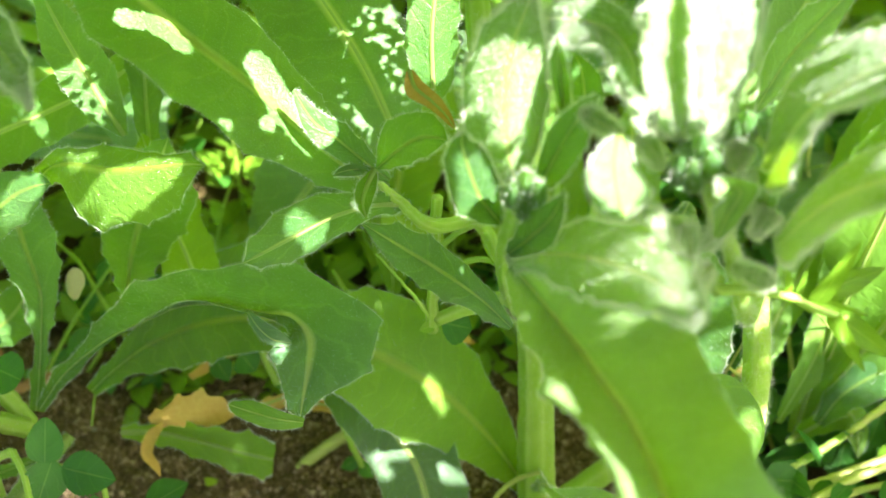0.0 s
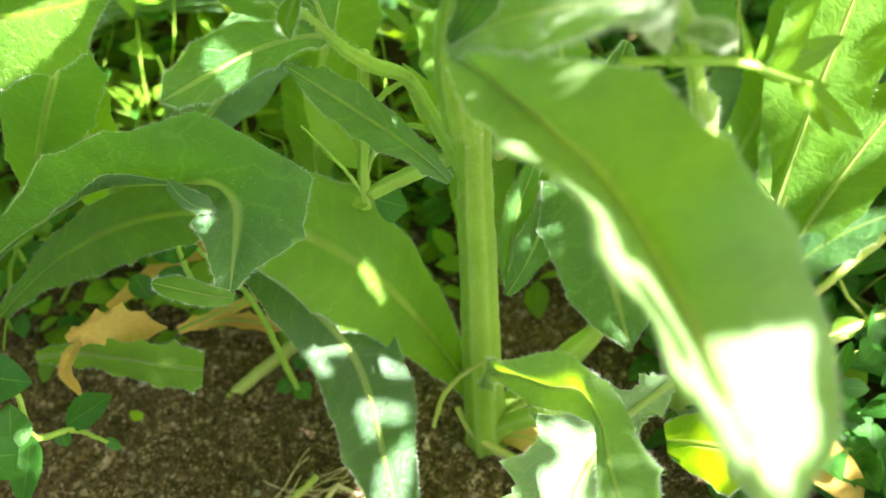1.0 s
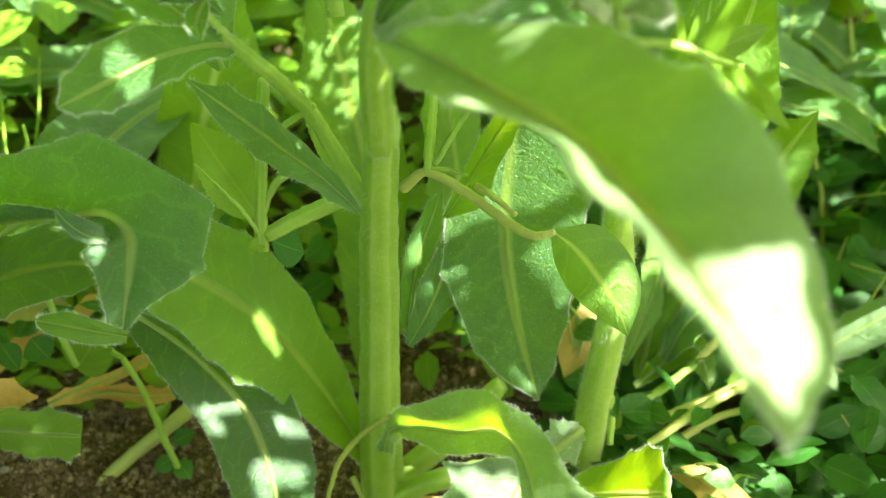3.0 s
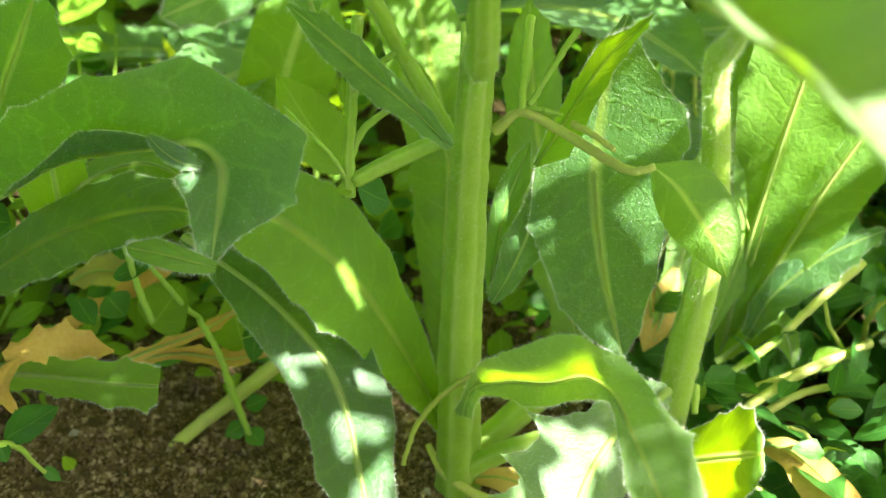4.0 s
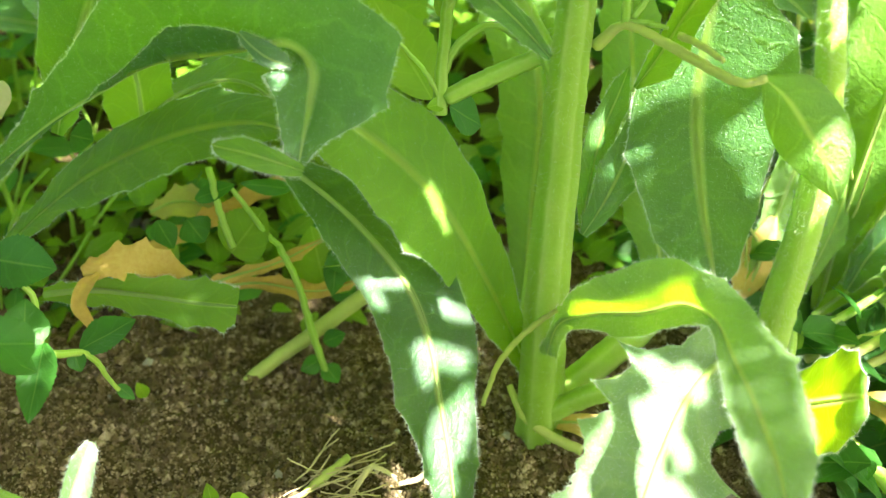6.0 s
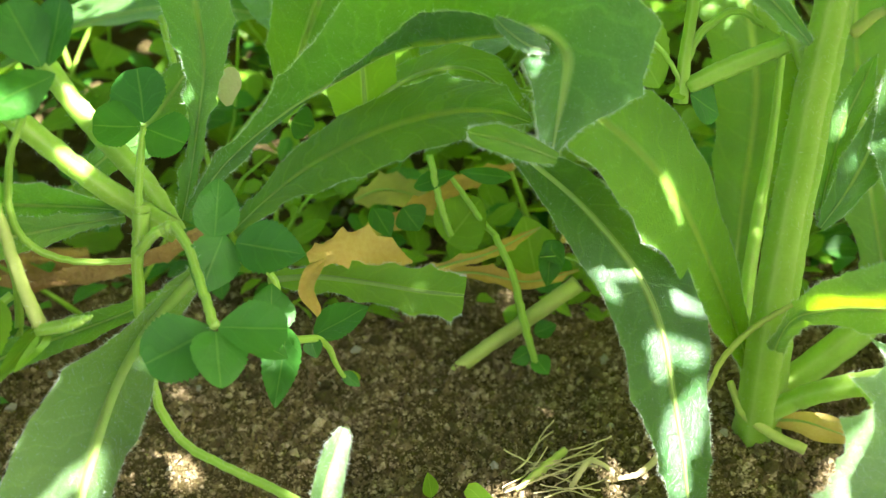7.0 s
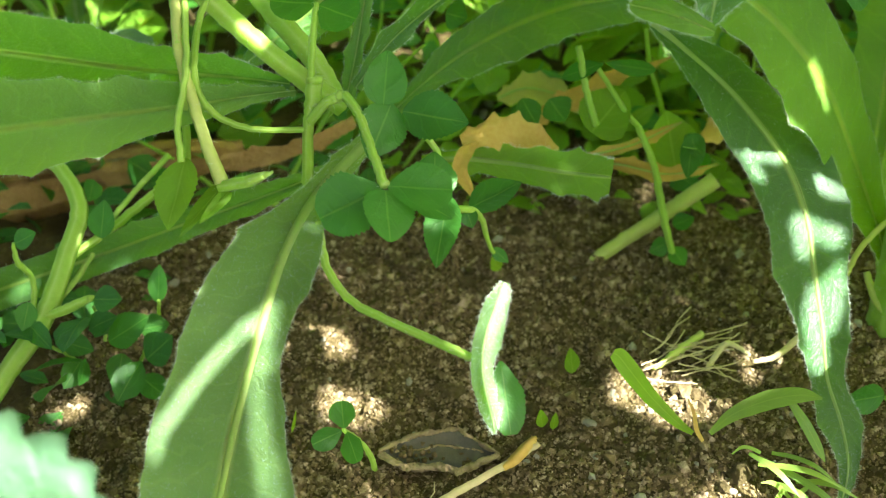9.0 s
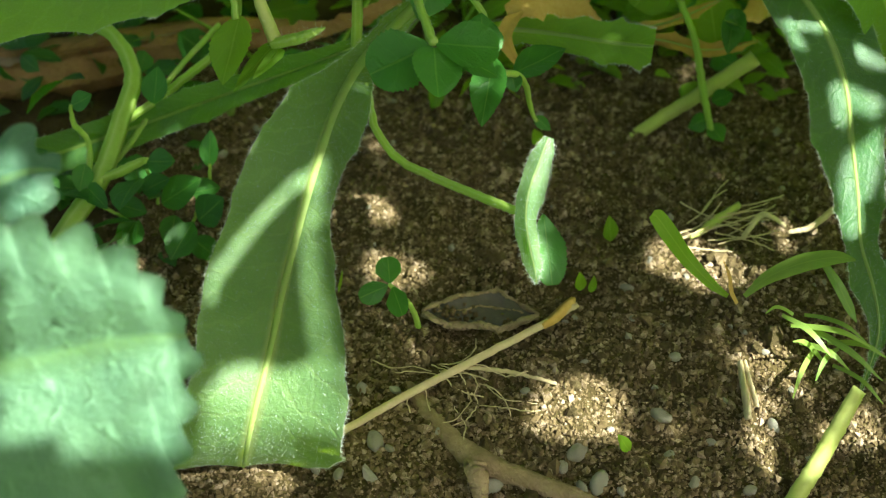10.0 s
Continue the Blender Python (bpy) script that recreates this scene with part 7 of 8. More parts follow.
stem(roots_a, [(-108.5, -56.1, 1.2, 0.11), (-106, -58, 2.3, 0.11), (-104.5, -59.1, 1.4, 0.11), (-103.6, -61.9, 2.2, 0.11), (-103.1, -64.1, 2.2, 0.11)], mat=STRAW, name="rootlet", sides=4, n=14, seed=22)
stem(roots_a, [(-109.6, -59.1, 2.4, 0.11), (-108.6, -59.9, 0.9, 0.11), (-109.3, -63.3, 2.4, 0.11), (-110.6, -63.9, 0.9, 0.11), (-112.9, -65.1, 1, 0.11)], mat=STRAW, name="rootlet", sides=4, n=14, seed=23)
stem(roots_a, [(-109.4, -52.2, 1.9, 0.11), (-106.8, -53, 2.1, 0.11), (-105, -54, 1.2, 0.11), (-102.3, -55.5, 2.4, 0.11), (-100, -54.3, 2.3, 0.11)], mat=STRAW, name="rootlet", sides=4, n=14, seed=24)
stem(roots_a, [(-107.7, -59.5, 1.7, 0.11), (-110.2, -58.3, 1.1, 0.11), (-112.5, -57.2, 1.4, 0.11), (-113.8, -55.8, 2.1, 0.11), (-115.2, -53.4, 1.7, 0.11)], mat=STRAW, name="rootlet", sides=4, n=14, seed=25)
stem(roots_a, [(-117.4, -57.9, 2.3, 0.11), (-117.3, -59.1, 1, 0.11), (-116.7, -62.2, 2.1, 0.11), (-116.2, -63.3, 0.8, 0.11), (-116.9, -66.6, 2.2, 0.11)], mat=STRAW, name="rootlet", sides=4, n=14, seed=26)

roots_b = thing("dry_rootlets", "mat of fine dry grass fibres on the soil", "roots")
stem(roots_b, [(-64.5, -14.5, 1.5, 0.13), (-60.4, -14.7, 1.9, 0.13), (-56.4, -15.2, 1, 0.13), (-52.5, -16.4, 2.2, 0.13)], mat=STRAW, name="rootlet", sides=4, n=12, seed=27)
stem(roots_b, [(-65.2, -16.2, 2.5, 0.13), (-61.1, -15.9, 2.7, 0.13), (-56.7, -13.1, 1.5, 0.13), (-52.5, -12.9, 1.7, 0.13)], mat=STRAW, name="rootlet", sides=4, n=12, seed=28)
stem(roots_b, [(-70, -20.3, 1.1, 0.13), (-66.1, -19.1, 1.5, 0.13), (-62.4, -18.8, 2.8, 0.13), (-57.7, -16, 0.8, 0.13)], mat=STRAW, name="rootlet", sides=4, n=12, seed=29)
stem(roots_b, [(-64.8, -16.3, 1.9, 0.13), (-60.5, -14.7, 1.3, 0.13), (-56.4, -15.1, 1.6, 0.13), (-52.9, -17.5, 3, 0.13)], mat=STRAW, name="rootlet", sides=4, n=12, seed=30)
stem(roots_b, [(-63.6, -18.9, 2.8, 0.13), (-59.5, -17.6, 2.8, 0.13), (-55.5, -15.7, 2.7, 0.13), (-51.1, -14.2, 2.1, 0.13)], mat=STRAW, name="rootlet", sides=4, n=12, seed=31)
stem(roots_b, [(-70.4, -20, 2.3, 0.13), (-66.3, -16.7, 1, 0.13), (-63.5, -15.2, 2.6, 0.13), (-61, -11.5, 2.8, 0.13)], mat=STRAW, name="rootlet", sides=4, n=12, seed=32)
stem(roots_b, [(-64, -13.7, 1, 0.13), (-60.2, -15.2, 2.9, 0.13), (-55.9, -13.2, 2.2, 0.13), (-51.6, -10.5, 1.5, 0.13)], mat=STRAW, name="rootlet", sides=4, n=12, seed=33)
stem(roots_b, [(-72.2, -22.5, 2.6, 0.13), (-68.7, -24.6, 2.9, 0.13), (-64.6, -24.5, 2.1, 0.13), (-60.7, -25.2, 2.1, 0.13)], mat=STRAW, name="rootlet", sides=4, n=12, seed=34)
stem(roots_b, [(-63.2, -22.9, 2.2, 0.13), (-59.2, -21.9, 2.4, 0.13), (-55.1, -21.2, 2.6, 0.13), (-51.1, -19.9, 2.8, 0.13)], mat=STRAW, name="rootlet", sides=4, n=12, seed=35)
stem(roots_b, [(-64.8, -21.2, 1.5, 0.13), (-60.7, -20.7, 1.5, 0.13), (-57, -22, 3, 0.13), (-52.9, -21.9, 1.7, 0.13)], mat=STRAW, name="rootlet", sides=4, n=12, seed=36)
stem(roots_b, [(-60.7, -12.8, 0.8, 0.13), (-57, -12.1, 2, 0.13), (-52.8, -11.1, 2.2, 0.13), (-48.8, -10.1, 2.9, 0.13)], mat=STRAW, name="rootlet", sides=4, n=12, seed=37)
stem(roots_b, [(-69.1, -11.6, 3, 0.13), (-65.9, -13.5, 2.1, 0.13), (-62.2, -14.6, 1, 0.13), (-58.4, -16.2, 1.3, 0.13)], mat=STRAW, name="rootlet", sides=4, n=12, seed=38)
stem(roots_b, [(-61, -19.7, 1.3, 0.13), (-57.6, -18.9, 2.9, 0.13), (-54.3, -15.4, 2.5, 0.13), (-50.6, -12, 2, 0.13)], mat=STRAW, name="rootlet", sides=4, n=12, seed=39)
stem(roots_b, [(-68.2, -15.8, 1, 0.13), (-65, -13.2, 1.5, 0.13), (-62.5, -8.6, 0.9, 0.13), (-59, -6.2, 1.4, 0.13)], mat=STRAW, name="rootlet", sides=4, n=12, seed=40)
stem(roots_b, [(-63.6, -20.5, 2.9, 0.13), (-59.7, -21.4, 2.4, 0.13), (-56.2, -23, 2.3, 0.13), (-53, -24.9, 2, 0.13)], mat=STRAW, name="rootlet", sides=4, n=12, seed=41)
stem(roots_b, [(-70.1, -19.7, 0.9, 0.13), (-66.5, -19.9, 2.7, 0.13), (-62.5, -16.5, 1.7, 0.13), (-58.8, -15.7, 2.7, 0.13)], mat=STRAW, name="rootlet", sides=4, n=12, seed=42)
stem(roots_b, [(-66.8, -16.2, 2.7, 0.13), (-63.9, -12.9, 2.9, 0.13), (-61.5, -7, 1.1, 0.13), (-58.8, -4.8, 2.6, 0.13)], mat=STRAW, name="rootlet", sides=4, n=12, seed=43)
stem(roots_b, [(-64.5, -15.5, 1.2, 0.13), (-61.2, -18.8, 3, 0.13), (-57.8, -20.7, 2.8, 0.13), (-55.3, -22.8, 1.6, 0.13)], mat=STRAW, name="rootlet", sides=4, n=12, seed=44)
stem(roots_b, [(-67.9, -19.8, 1, 0.40), (-63.3, -16.7, 2, 0.90), (-57.9, -12.3, 2.5, 0.70)], mat=STRAWGREEN, name="rootlet", sides=6, seed=45)
twig_c = thing("dead_stalk", "thick rotting reddish-brown stalk lying behind the leaves", "stalk")
stem(twig_c, [(-236.7, 33.3, 2.8, 5.22), (-219.6, 35.5, 3.5, 5.74), (-201.5, 38.8, 3.8, 5.78), (-188.2, 42.2, 4.4, 5.31), (-176.0, 45.5, 4.9, 4.59), (-164.9, 48.7, 5.3, 3.33), (-152.7, 53.0, 3.9, 1.56)], mat=ROT, name="branch", sides=16, ridges=0.16, n=60, seed=12)
for k, (fx, fy, fz, span) in enumerate([(-226, 31.6, 8.0, 12), (-211, 34.6, 9.0, 9), (-197, 37.0, 9.4, 10), (-184, 40.6, 9.3, 8), (-172, 44.5, 9.2, 7)]):
    leaf(twig_c, "z", [(fx - span, fy - 0.2 * span, fz, 0.5, 20, 0.4, 30), (fx - 0.4 * span, fy - 0.08 * span, fz + 0.5, 1.9, -15, 1.6, -28), (fx + 0.4 * span, fy + 0.1 * span, fz + 0.6, 1.6, 10, 1.9, -20), (fx + span, fy + 0.22 * span, fz + 0.2, 0.3, 30, 0.3, 20)], mat=BARK if k % 2 else ROT, name="bark_flake", hairs=0, rib=0, tooth=0.2, wave=0.25, n=20, m=3, seed=700 + k)

husk((-108.2, -38.1), 10.5, 6.2, -3)

grass_a = thing("grass_seedling", "bright green broad grass seedling blade", "grass", "grass seedlings")
leaf(grass_a, "y", [(-64.2, -40, 5.3, 0.4, -33, 0.4, 33), (-67.1, -39.4, 7.7, 0.9, -31, 0.9, 31), (-71.4, -38.9, 13, 1.4, -43, 1.4, 43), (-75.2, -38.9, 19.2, 1.7, -40, 1.7, 40), (-77.5, -38.5, 22.8, 1.5, -43, 1.5, 43), (-78.6, -38.8, 24, 0.8, -34, 0.8, 34)], mat=HERB, hairs=0, rib=0.2, tooth=0, wave=0, name="blade", seed=46)

grass_b = thing("grass_seedling", "drooping yellow-green grass blades", "grass", "grass seedlings")
leaf(grass_b, "y", [(-61.4, -40.7, 5.9, 0.4, 30, 0.4, -30), (-58, -40, 9.5, 1.2, 66, 1.2, -66), (-53, -41.1, 13.9, 1.9, 83, 1.9, -84), (-48.2, -43.2, 17.3, 1.5, 89, 1.5, -89), (-45.3, -45.6, 18.9, 0.2, 55, 0.2, -55)], mat=PALEGRASS, hairs=0, rib=0.2, tooth=0, wave=0.03, name="blade", seed=47)
leaf(grass_b, "x", [(-49.4, -43.3, 15.8, 0.6, 84, 0.6, -84), (-47.4, -46.4, 13.7, 0.9, 89, 0.9, -89), (-45.6, -48.9, 10.8, 0.8, 93, 0.8, -93), (-44.5, -50.5, 9, 0.1, 93, 0.1, -93)], mat=PALEGRASS, hairs=0, rib=0.2, tooth=0, wave=0.03, name="blade", seed=48)
leaf(grass_b, "y", [(-62.7, -41.6, 5, 0.3, -20, 0.3, 20), (-63.8, -41, 7.2, 0.4, -14, 0.4, 14), (-64.4, -39.7, 10.2, 0.3, -13, 0.3, 13), (-65.5, -38.8, 12.7, 0.1, -17, 0.1, 17)], mat=DRY, hairs=0, rib=0, tooth=0, wave=0.03, name="blade", seed=49)

grass_c = thing("grass_tuft", "small sunlit tuft of narrow green grass blades", "grass", "grass seedlings")
leaf(grass_c, "z", [(-54.2, -46.8, 4.6, 0.3, -51, 0.3, 51), (-50.3, -49, 6.4, 0.5, -30, 0.5, 30), (-46.5, -51.7, 7.7, 0.5, -22, 0.5, 22), (-41.9, -53.3, 5.7, 0.1, -44, 0.1, 44)], mat=PALEGRASS, hairs=0, rib=0, tooth=0, wave=0.03, name="blade", n=12, m=3, seed=50)
leaf(grass_c, "x", [(-55.7, -45.6, 6.1, 0.3, 39, 0.3, -39), (-53.5, -48.7, 7, 0.5, 64, 0.5, -64), (-51.4, -52.2, 7.4, 0.5, 94, 0.5, -94), (-48.6, -54.6, 4.6, 0.1, 93, 0.1, -93)], mat=PALEGRASS, hairs=0, rib=0, tooth=0, wave=0.03, name="blade", n=12, m=3, seed=51)
leaf(grass_c, "z", [(-53.7, -46.2, 5.3, 0.3, -40, 0.3, 40), (-49.3, -49.9, 5.4, 0.6, -19, 0.6, 19), (-45.1, -54, 5, 0.6, -16, 0.6, 16), (-40.2, -57, 1.4, 0.1, -38, 0.1, 38)], mat=PALEGRASS, hairs=0, rib=0, tooth=0, wave=0.03, name="blade", n=12, m=3, seed=52)
leaf(grass_c, "z", [(-52.8, -48.8, 2.4, 0.3, -52, 0.3, 52), (-50.7, -51.2, 4, 0.5, -31, 0.5, 31), (-48.6, -54.1, 5.2, 0.5, -15, 0.5, 15), (-45.8, -55.9, 3, 0.1, -37, 0.1, 37)], mat=PALEGRASS, hairs=0, rib=0, tooth=0, wave=0.03, name="blade", n=12, m=3, seed=53)
leaf(grass_c, "z", [(-51.8, -45.5, 5.9, 0.3, -51, 0.3, 51), (-49, -47.9, 7.5, 0.4, -30, 0.4, 30), (-46.3, -50.9, 8.6, 0.4, -18, 0.4, 18), (-42.9, -52.6, 6.4, 0.1, -40, 0.1, 40)], mat=PALEGRASS, hairs=0, rib=0, tooth=0, wave=0.03, name="blade", n=12, m=3, seed=54)
leaf(grass_c, "x", [(-49.9, -49.4, 1.5, 0.3, -57, 0.3, 57), (-52, -52.7, 2.4, 0.5, -50, 0.5, 50), (-54, -56.5, 2.8, 0.5, -61, 0.5, 61), (-55.4, -59.2, -0.1, 0.1, -88, 0.1, 88)], mat=PALEGRASS, hairs=0, rib=0, tooth=0, wave=0.03, name="blade", n=12, m=3, seed=55)
leaf(grass_c, "z", [(-48, -48.7, 2.1, 0.3, -56, 0.3, 56), (-45.3, -50.7, 4.3, 0.5, -35, 0.5, 35), (-42.7, -53.1, 5.9, 0.5, -21, 0.5, 21), (-39.3, -54.5, 4.2, 0.1, -43, 0.1, 43)], mat=PALEGRASS, hairs=0, rib=0, tooth=0, wave=0.03, name="blade", n=12, m=3, seed=56)
leaf(grass_c, "y", [(-53.7, -45.5, 6, 0.3, -37, 0.3, 37), (-56, -47, 9, 0.3, -35, 0.3, 35), (-58.2, -49, 11.5, 0.3, -42, 0.3, 42), (-59.8, -49.7, 10.7, 0.1, -36, 0.1, 36)], mat=PALEGRASS, hairs=0, rib=0, tooth=0, wave=0.03, name="blade", n=12, m=3, seed=57)
leaf(grass_c, "y", [(-49, -50.7, 0, 0.3, -26, 0.3, 26), (-51.3, -51.4, 3.8, 0.4, -18, 0.4, 18), (-53.6, -52.7, 7, 0.4, -29, 0.4, 29), (-55.2, -52.8, 7, 0.1, -42, 0.1, 42)], mat=PALEGRASS, hairs=0, rib=0, tooth=0, wave=0.03, name="blade", n=12, m=3, seed=58)
leaf(grass_c, "z", [(-47.1, -51.3, -0.8, 0.3, -45, 0.3, 45), (-45, -54.1, 0.4, 0.4, -23, 0.4, 23), (-43, -57.4, 1.2, 0.4, -11, 0.4, 11), (-40.2, -59.6, -1.5, 0.1, -34, 0.1, 34)], mat=PALEGRASS, hairs=0, rib=0, tooth=0, wave=0.03, name="blade", n=12, m=3, seed=59)
leaf(grass_c, "x", [(-46, -49.3, 1.3, 0.3, -35, 0.3, 35), (-48.1, -52, 3, 0.5, -35, 0.5, 35), (-50.2, -55.2, 4.1, 0.5, -55, 0.5, 55), (-51.5, -57.2, 1.9, 0.1, -87, 0.1, 87)], mat=PALEGRASS, hairs=0, rib=0, tooth=0, wave=0.03, name="blade", n=12, m=3, seed=60)

seedling_a = thing("seedling", "broad smooth green seedling leaf near the soil", "seedling")
leaf(seedling_a, "y", [(-33.6, -68.6, -18.6, 0.4, -30, 0.4, 30), (-38.3, -67.9, -13.1, 3.8, -33, 2.9, 33), (-43.9, -67.9, -8.3, 3.3, -40, 3, 40), (-49.3, -68.5, -5.6, 0.2, -42, 0.2, 42)], mat=HERB, hairs=0, rib=0.3, tooth=0, wave=0.03, seed=61)

sprout_a = thing("sprout", "tiny pale sprout leaf standing on the soil", "seedling", "tiny sprouts")
leaflet(sprout_a, (-82.9, -19.4, 0), (-83.5, -19.1, 6.3), (0.25, -0.97, 0.06), 3, shape="oval", mat=HERB, tooth=0, seed=62)

sprout_b = thing("sprout", "tiny pale sprout leaf standing on the soil", "seedling", "tiny sprouts")
leaflet(sprout_b, (-89.5, -32.8, 0), (-89.9, -33.4, 5.3), (0.22, -0.97, -0.11), 2.2, shape="oval", mat=HERB, tooth=0, seed=63)

sprout_c = thing("sprout", "tiny pale sprout leaf standing on the soil", "seedling", "tiny sprouts")
leaflet(sprout_c, (-87.7, -33.4, 0), (-87.3, -34.1, 5.1), (0.02, -0.99, -0.14), 1.5, shape="oval", mat=HERB, tooth=0, seed=64)

sprout_d = thing("sprout", "tiny pale sprout leaf standing on the soil", "seedling", "tiny sprouts")
leaflet(sprout_d, (-83.7, -70.3, -0), (-85.9, -71, 5.3), (0.53, -0.84, 0.10), 2.1, shape="oval", mat=HERB, tooth=0, seed=65)

sprout_e = thing("sprout", "tiny pale sprout leaf standing on the soil", "seedling", "tiny sprouts")
leaflet(sprout_e, (-95.5, 10.9, 0), (-96.8, 9.8, 5.1), (0.43, -0.90, -0.08), 2.8, shape="oval", mat=HERB, tooth=0, seed=66)

sprout_f = thing("sprout", "tiny pale sprout leaf standing on the soil", "seedling", "tiny sprouts")
leaflet(sprout_f, (-134.7, -32.2, 0), (-133.3, -32.2, 5.9), (0.07, -1.00, -0.02), 0.6, shape="oval", mat=HERB, tooth=0, seed=67)

seedling_b = thing("seedling", "small round-leaved green seedling beside the leaf tip", "seedling")
leaflet(seedling_b, (-29.3, -33.1, 5.9), (-38.2, -36.7, 8), (0.43, -0.81, 0.40), 5.5, shape="oval", seed=68)
stem(seedling_b, [(-29.3, -33.4, 5.5, 0.50), (-24.8, -29.7, 3.6, 0.51), (-20.8, -27.5, -3.3, 0.52)], seed=69)


# ---- surroundings ----
def scatter_leaves(name, label, rng, centres, dirs, sizes, mat, category="plants", bend=0.25):
    """Many small bent leaves in one mesh."""
    verts, faces, uvs = [], [], []
    prof = ((0, 0.08), (0.3, 0.85), (0.62, 0.9), (0.86, 0.5), (1, 0.03))
    for c, d, s in zip(centres, dirs, sizes):
        d = d / np.linalg.norm(d)
        side = np.cross(d, rng.normal(0, 1, 3) * 0.45 + (0, 0, 1))
        side /= np.linalg.norm(side) + 1e-9
        up = np.cross(side, d)
        k, w = len(verts), rng.uniform(0.22, 0.42) * s
        for f, p in prof:
            mid = c + d * s * f - up * (bend * s * f * f)
            lift = up * w * p * 0.3
            verts += [mid - side * w * p + lift, mid, mid + side * w * p + lift]
            uvs += [(-1, s * f), (0, s * f), (1, s * f)]
        for i in range(len(prof) - 1):
            a = k + 3 * i
            faces += [(a, a + 1, a + 4, a + 3), (a + 1, a + 2, a + 5, a + 4)]
    return tagged(link_mesh(name, verts, faces, mat, uvs=uvs), label, category, kind="stuff")


def cover(name, label, seed, count, box, tall, size, mat):
    rng = np.random.default_rng(seed)
    x, y = rng.uniform(box[0], box[1], count), rng.uniform(box[2], box[3], count)
    z = height(x, y) + rng.uniform(0.0, 1.0, count) ** 1.3 * tall * np.clip((y - box[2]) / 0.06, 0.25, 1)
    turn, rise = rng.uniform(0, 2 * math.pi, count), rng.uniform(-0.35, 0.9, count)
    d = np.stack([np.cos(turn), np.sin(turn), rise], 1)
    return scatter_leaves(name, label, rng, np.stack([x, y, z], 1), d, rng.uniform(*size, count), mat)


cover("ground_cover", "dense low green weeds behind the plants", 21, 2600, (-0.34, 0.26, 0.055, 0.32), 0.055, (0.007, 0.018), HERB)
cover("ground_cover", "small yellow-green weeds under the arching leaves", 25, 420, (-0.12, 0.01, 0.030, 0.085), 0.028, (0.004, 0.010), HERB)
cover("ground_cover", "small dark clover leaves between the stems", 22, 1500, (-0.30, 0.22, 0.035, 0.26), 0.035, (0.005, 0.011), CLOVER)
cover("ground_cover", "low weeds beside the bushy plant", 23, 1700, (0.022, 0.15, -0.085, 0.11), 0.026, (0.006, 0.015), CLOVER)
cover("ground_cover", "low weeds at the edge of the bare soil", 24, 700, (-0.32, -0.165, -0.10, 0.08), 0.020, (0.005, 0.011), CLOVER)


def thin_stalks(name, label, seed, count, box, tall, mat):
    rng = np.random.default_rng(seed)
    verts, faces = [], []
    for _ in range(count):
        x, y = rng.uniform(box[0], box[1]), rng.uniform(box[2], box[3])
        p = np.array([x, y, float(height(x, y)) - 0.001])
        d = np.array([*rng.normal(0, 0.35, 2), 1.0])
        r, ln = rng.uniform(0.0003, 0.0009), rng.uniform(0.4, 1.0) * tall
        k = len(verts)
        for s in range(5):
            for a in range(5):
                verts.append(p + r * (1 - 0.12 * s) * np.array([math.cos(a * 1.2566), math.sin(a * 1.2566), 0]))
            d = d + (*rng.normal(0, 0.12, 2), -0.10)
            p = p + d / np.linalg.norm(d) * ln / 4
        for s in range(4):
            for a in range(5):
                b = (a + 1) % 5
                faces.append((k + s * 5 + a, k + s * 5 + b, k + s * 5 + 5 + b, k + s * 5 + 5 + a))
    return tagged(link_mesh(name, verts, faces, mat), label, "plants", kind="stuff")


thin_stalks("weed_stalks", "thin pale green stalks among the weeds", 31, 260, (-0.30, 0.22, 0.04, 0.26), 0.07, STEM)
thin_stalks("weed_stalks", "bleached thin stalks beside the stems", 32, 90, (0.03, 0.17, -0.05, 0.13), 0.06, STRAWGREEN)


def rosette(label, seed, count=7, span=0.10):
    """A wild weed rosette of arching leaves."""
    rng = np.random.default_rng(seed)
    top = thing("hairy_weed", label, "plant", "hairy weeds")
    for k in range(count):
        a = 2 * math.pi * (k + rng.uniform(-0.3, 0.3)) / count
        c, s, ln, hi = math.cos(a), math.sin(a), span * rng.uniform(0.7, 1.1) * 1000, rng.uniform(0.3, 0.9)
        w = ln * rng.uniform(0.09, 0.13)
        rows = []
        for f, ww in ((0.02, 0.2), (0.25, 0.45), (0.5, 0.9), (0.75, 1.0), (0.92, 0.6), (1.0, 0.05)):
            r, z = ln * f * 0.85, ln * hi * (f - 0.62 * f * f) * 1.5
            rows.append((c * r, s * r, z, w * ww, 15, w * ww, 15))
        leaf(top, "z", rows, n=24, m=4, hairs=60, seed=seed * 10 + k)
    return top


far_weed = rosette("leafy weed rosette of the ground cover behind and the added unseen ring", 5)
far_weed.matrix_world = pose(0.075, 0.10, 0, 0, 0, 40)
spots = ((-0.02, 0.13, 150, 1.2), (-0.12, 0.15, 20, 1.2), (-0.20, 0.10, 260, 1.0), (0.15, 0.06, 80, 1.1), (0.16, 0.17, 200, 1.2), (-0.27, 0.18, 330, 1.2), (0.05, 0.21, 120, 1.3), (-0.07, 0.22, 60, 1.2))
for sx, sy, turn, size in spots:
    other = copy_thing(far_weed, pose(sx, sy, 0, 0, 0, turn))
    other.scale = (size,) * 3

# unseen ring of larger rosettes, added to throw green light and hide low sky
for k in range(16):
    ang = 0.39 * k + 0.2
    far = 0.42 + 0.16 * (k % 3)
    other = copy_thing(far_weed, pose(-0.05 + far * math.cos(ang), far * math.sin(ang), 0, 0, 0, 53 * k))
    other.scale = (1.9 + 0.3 * (k % 2),) * 3

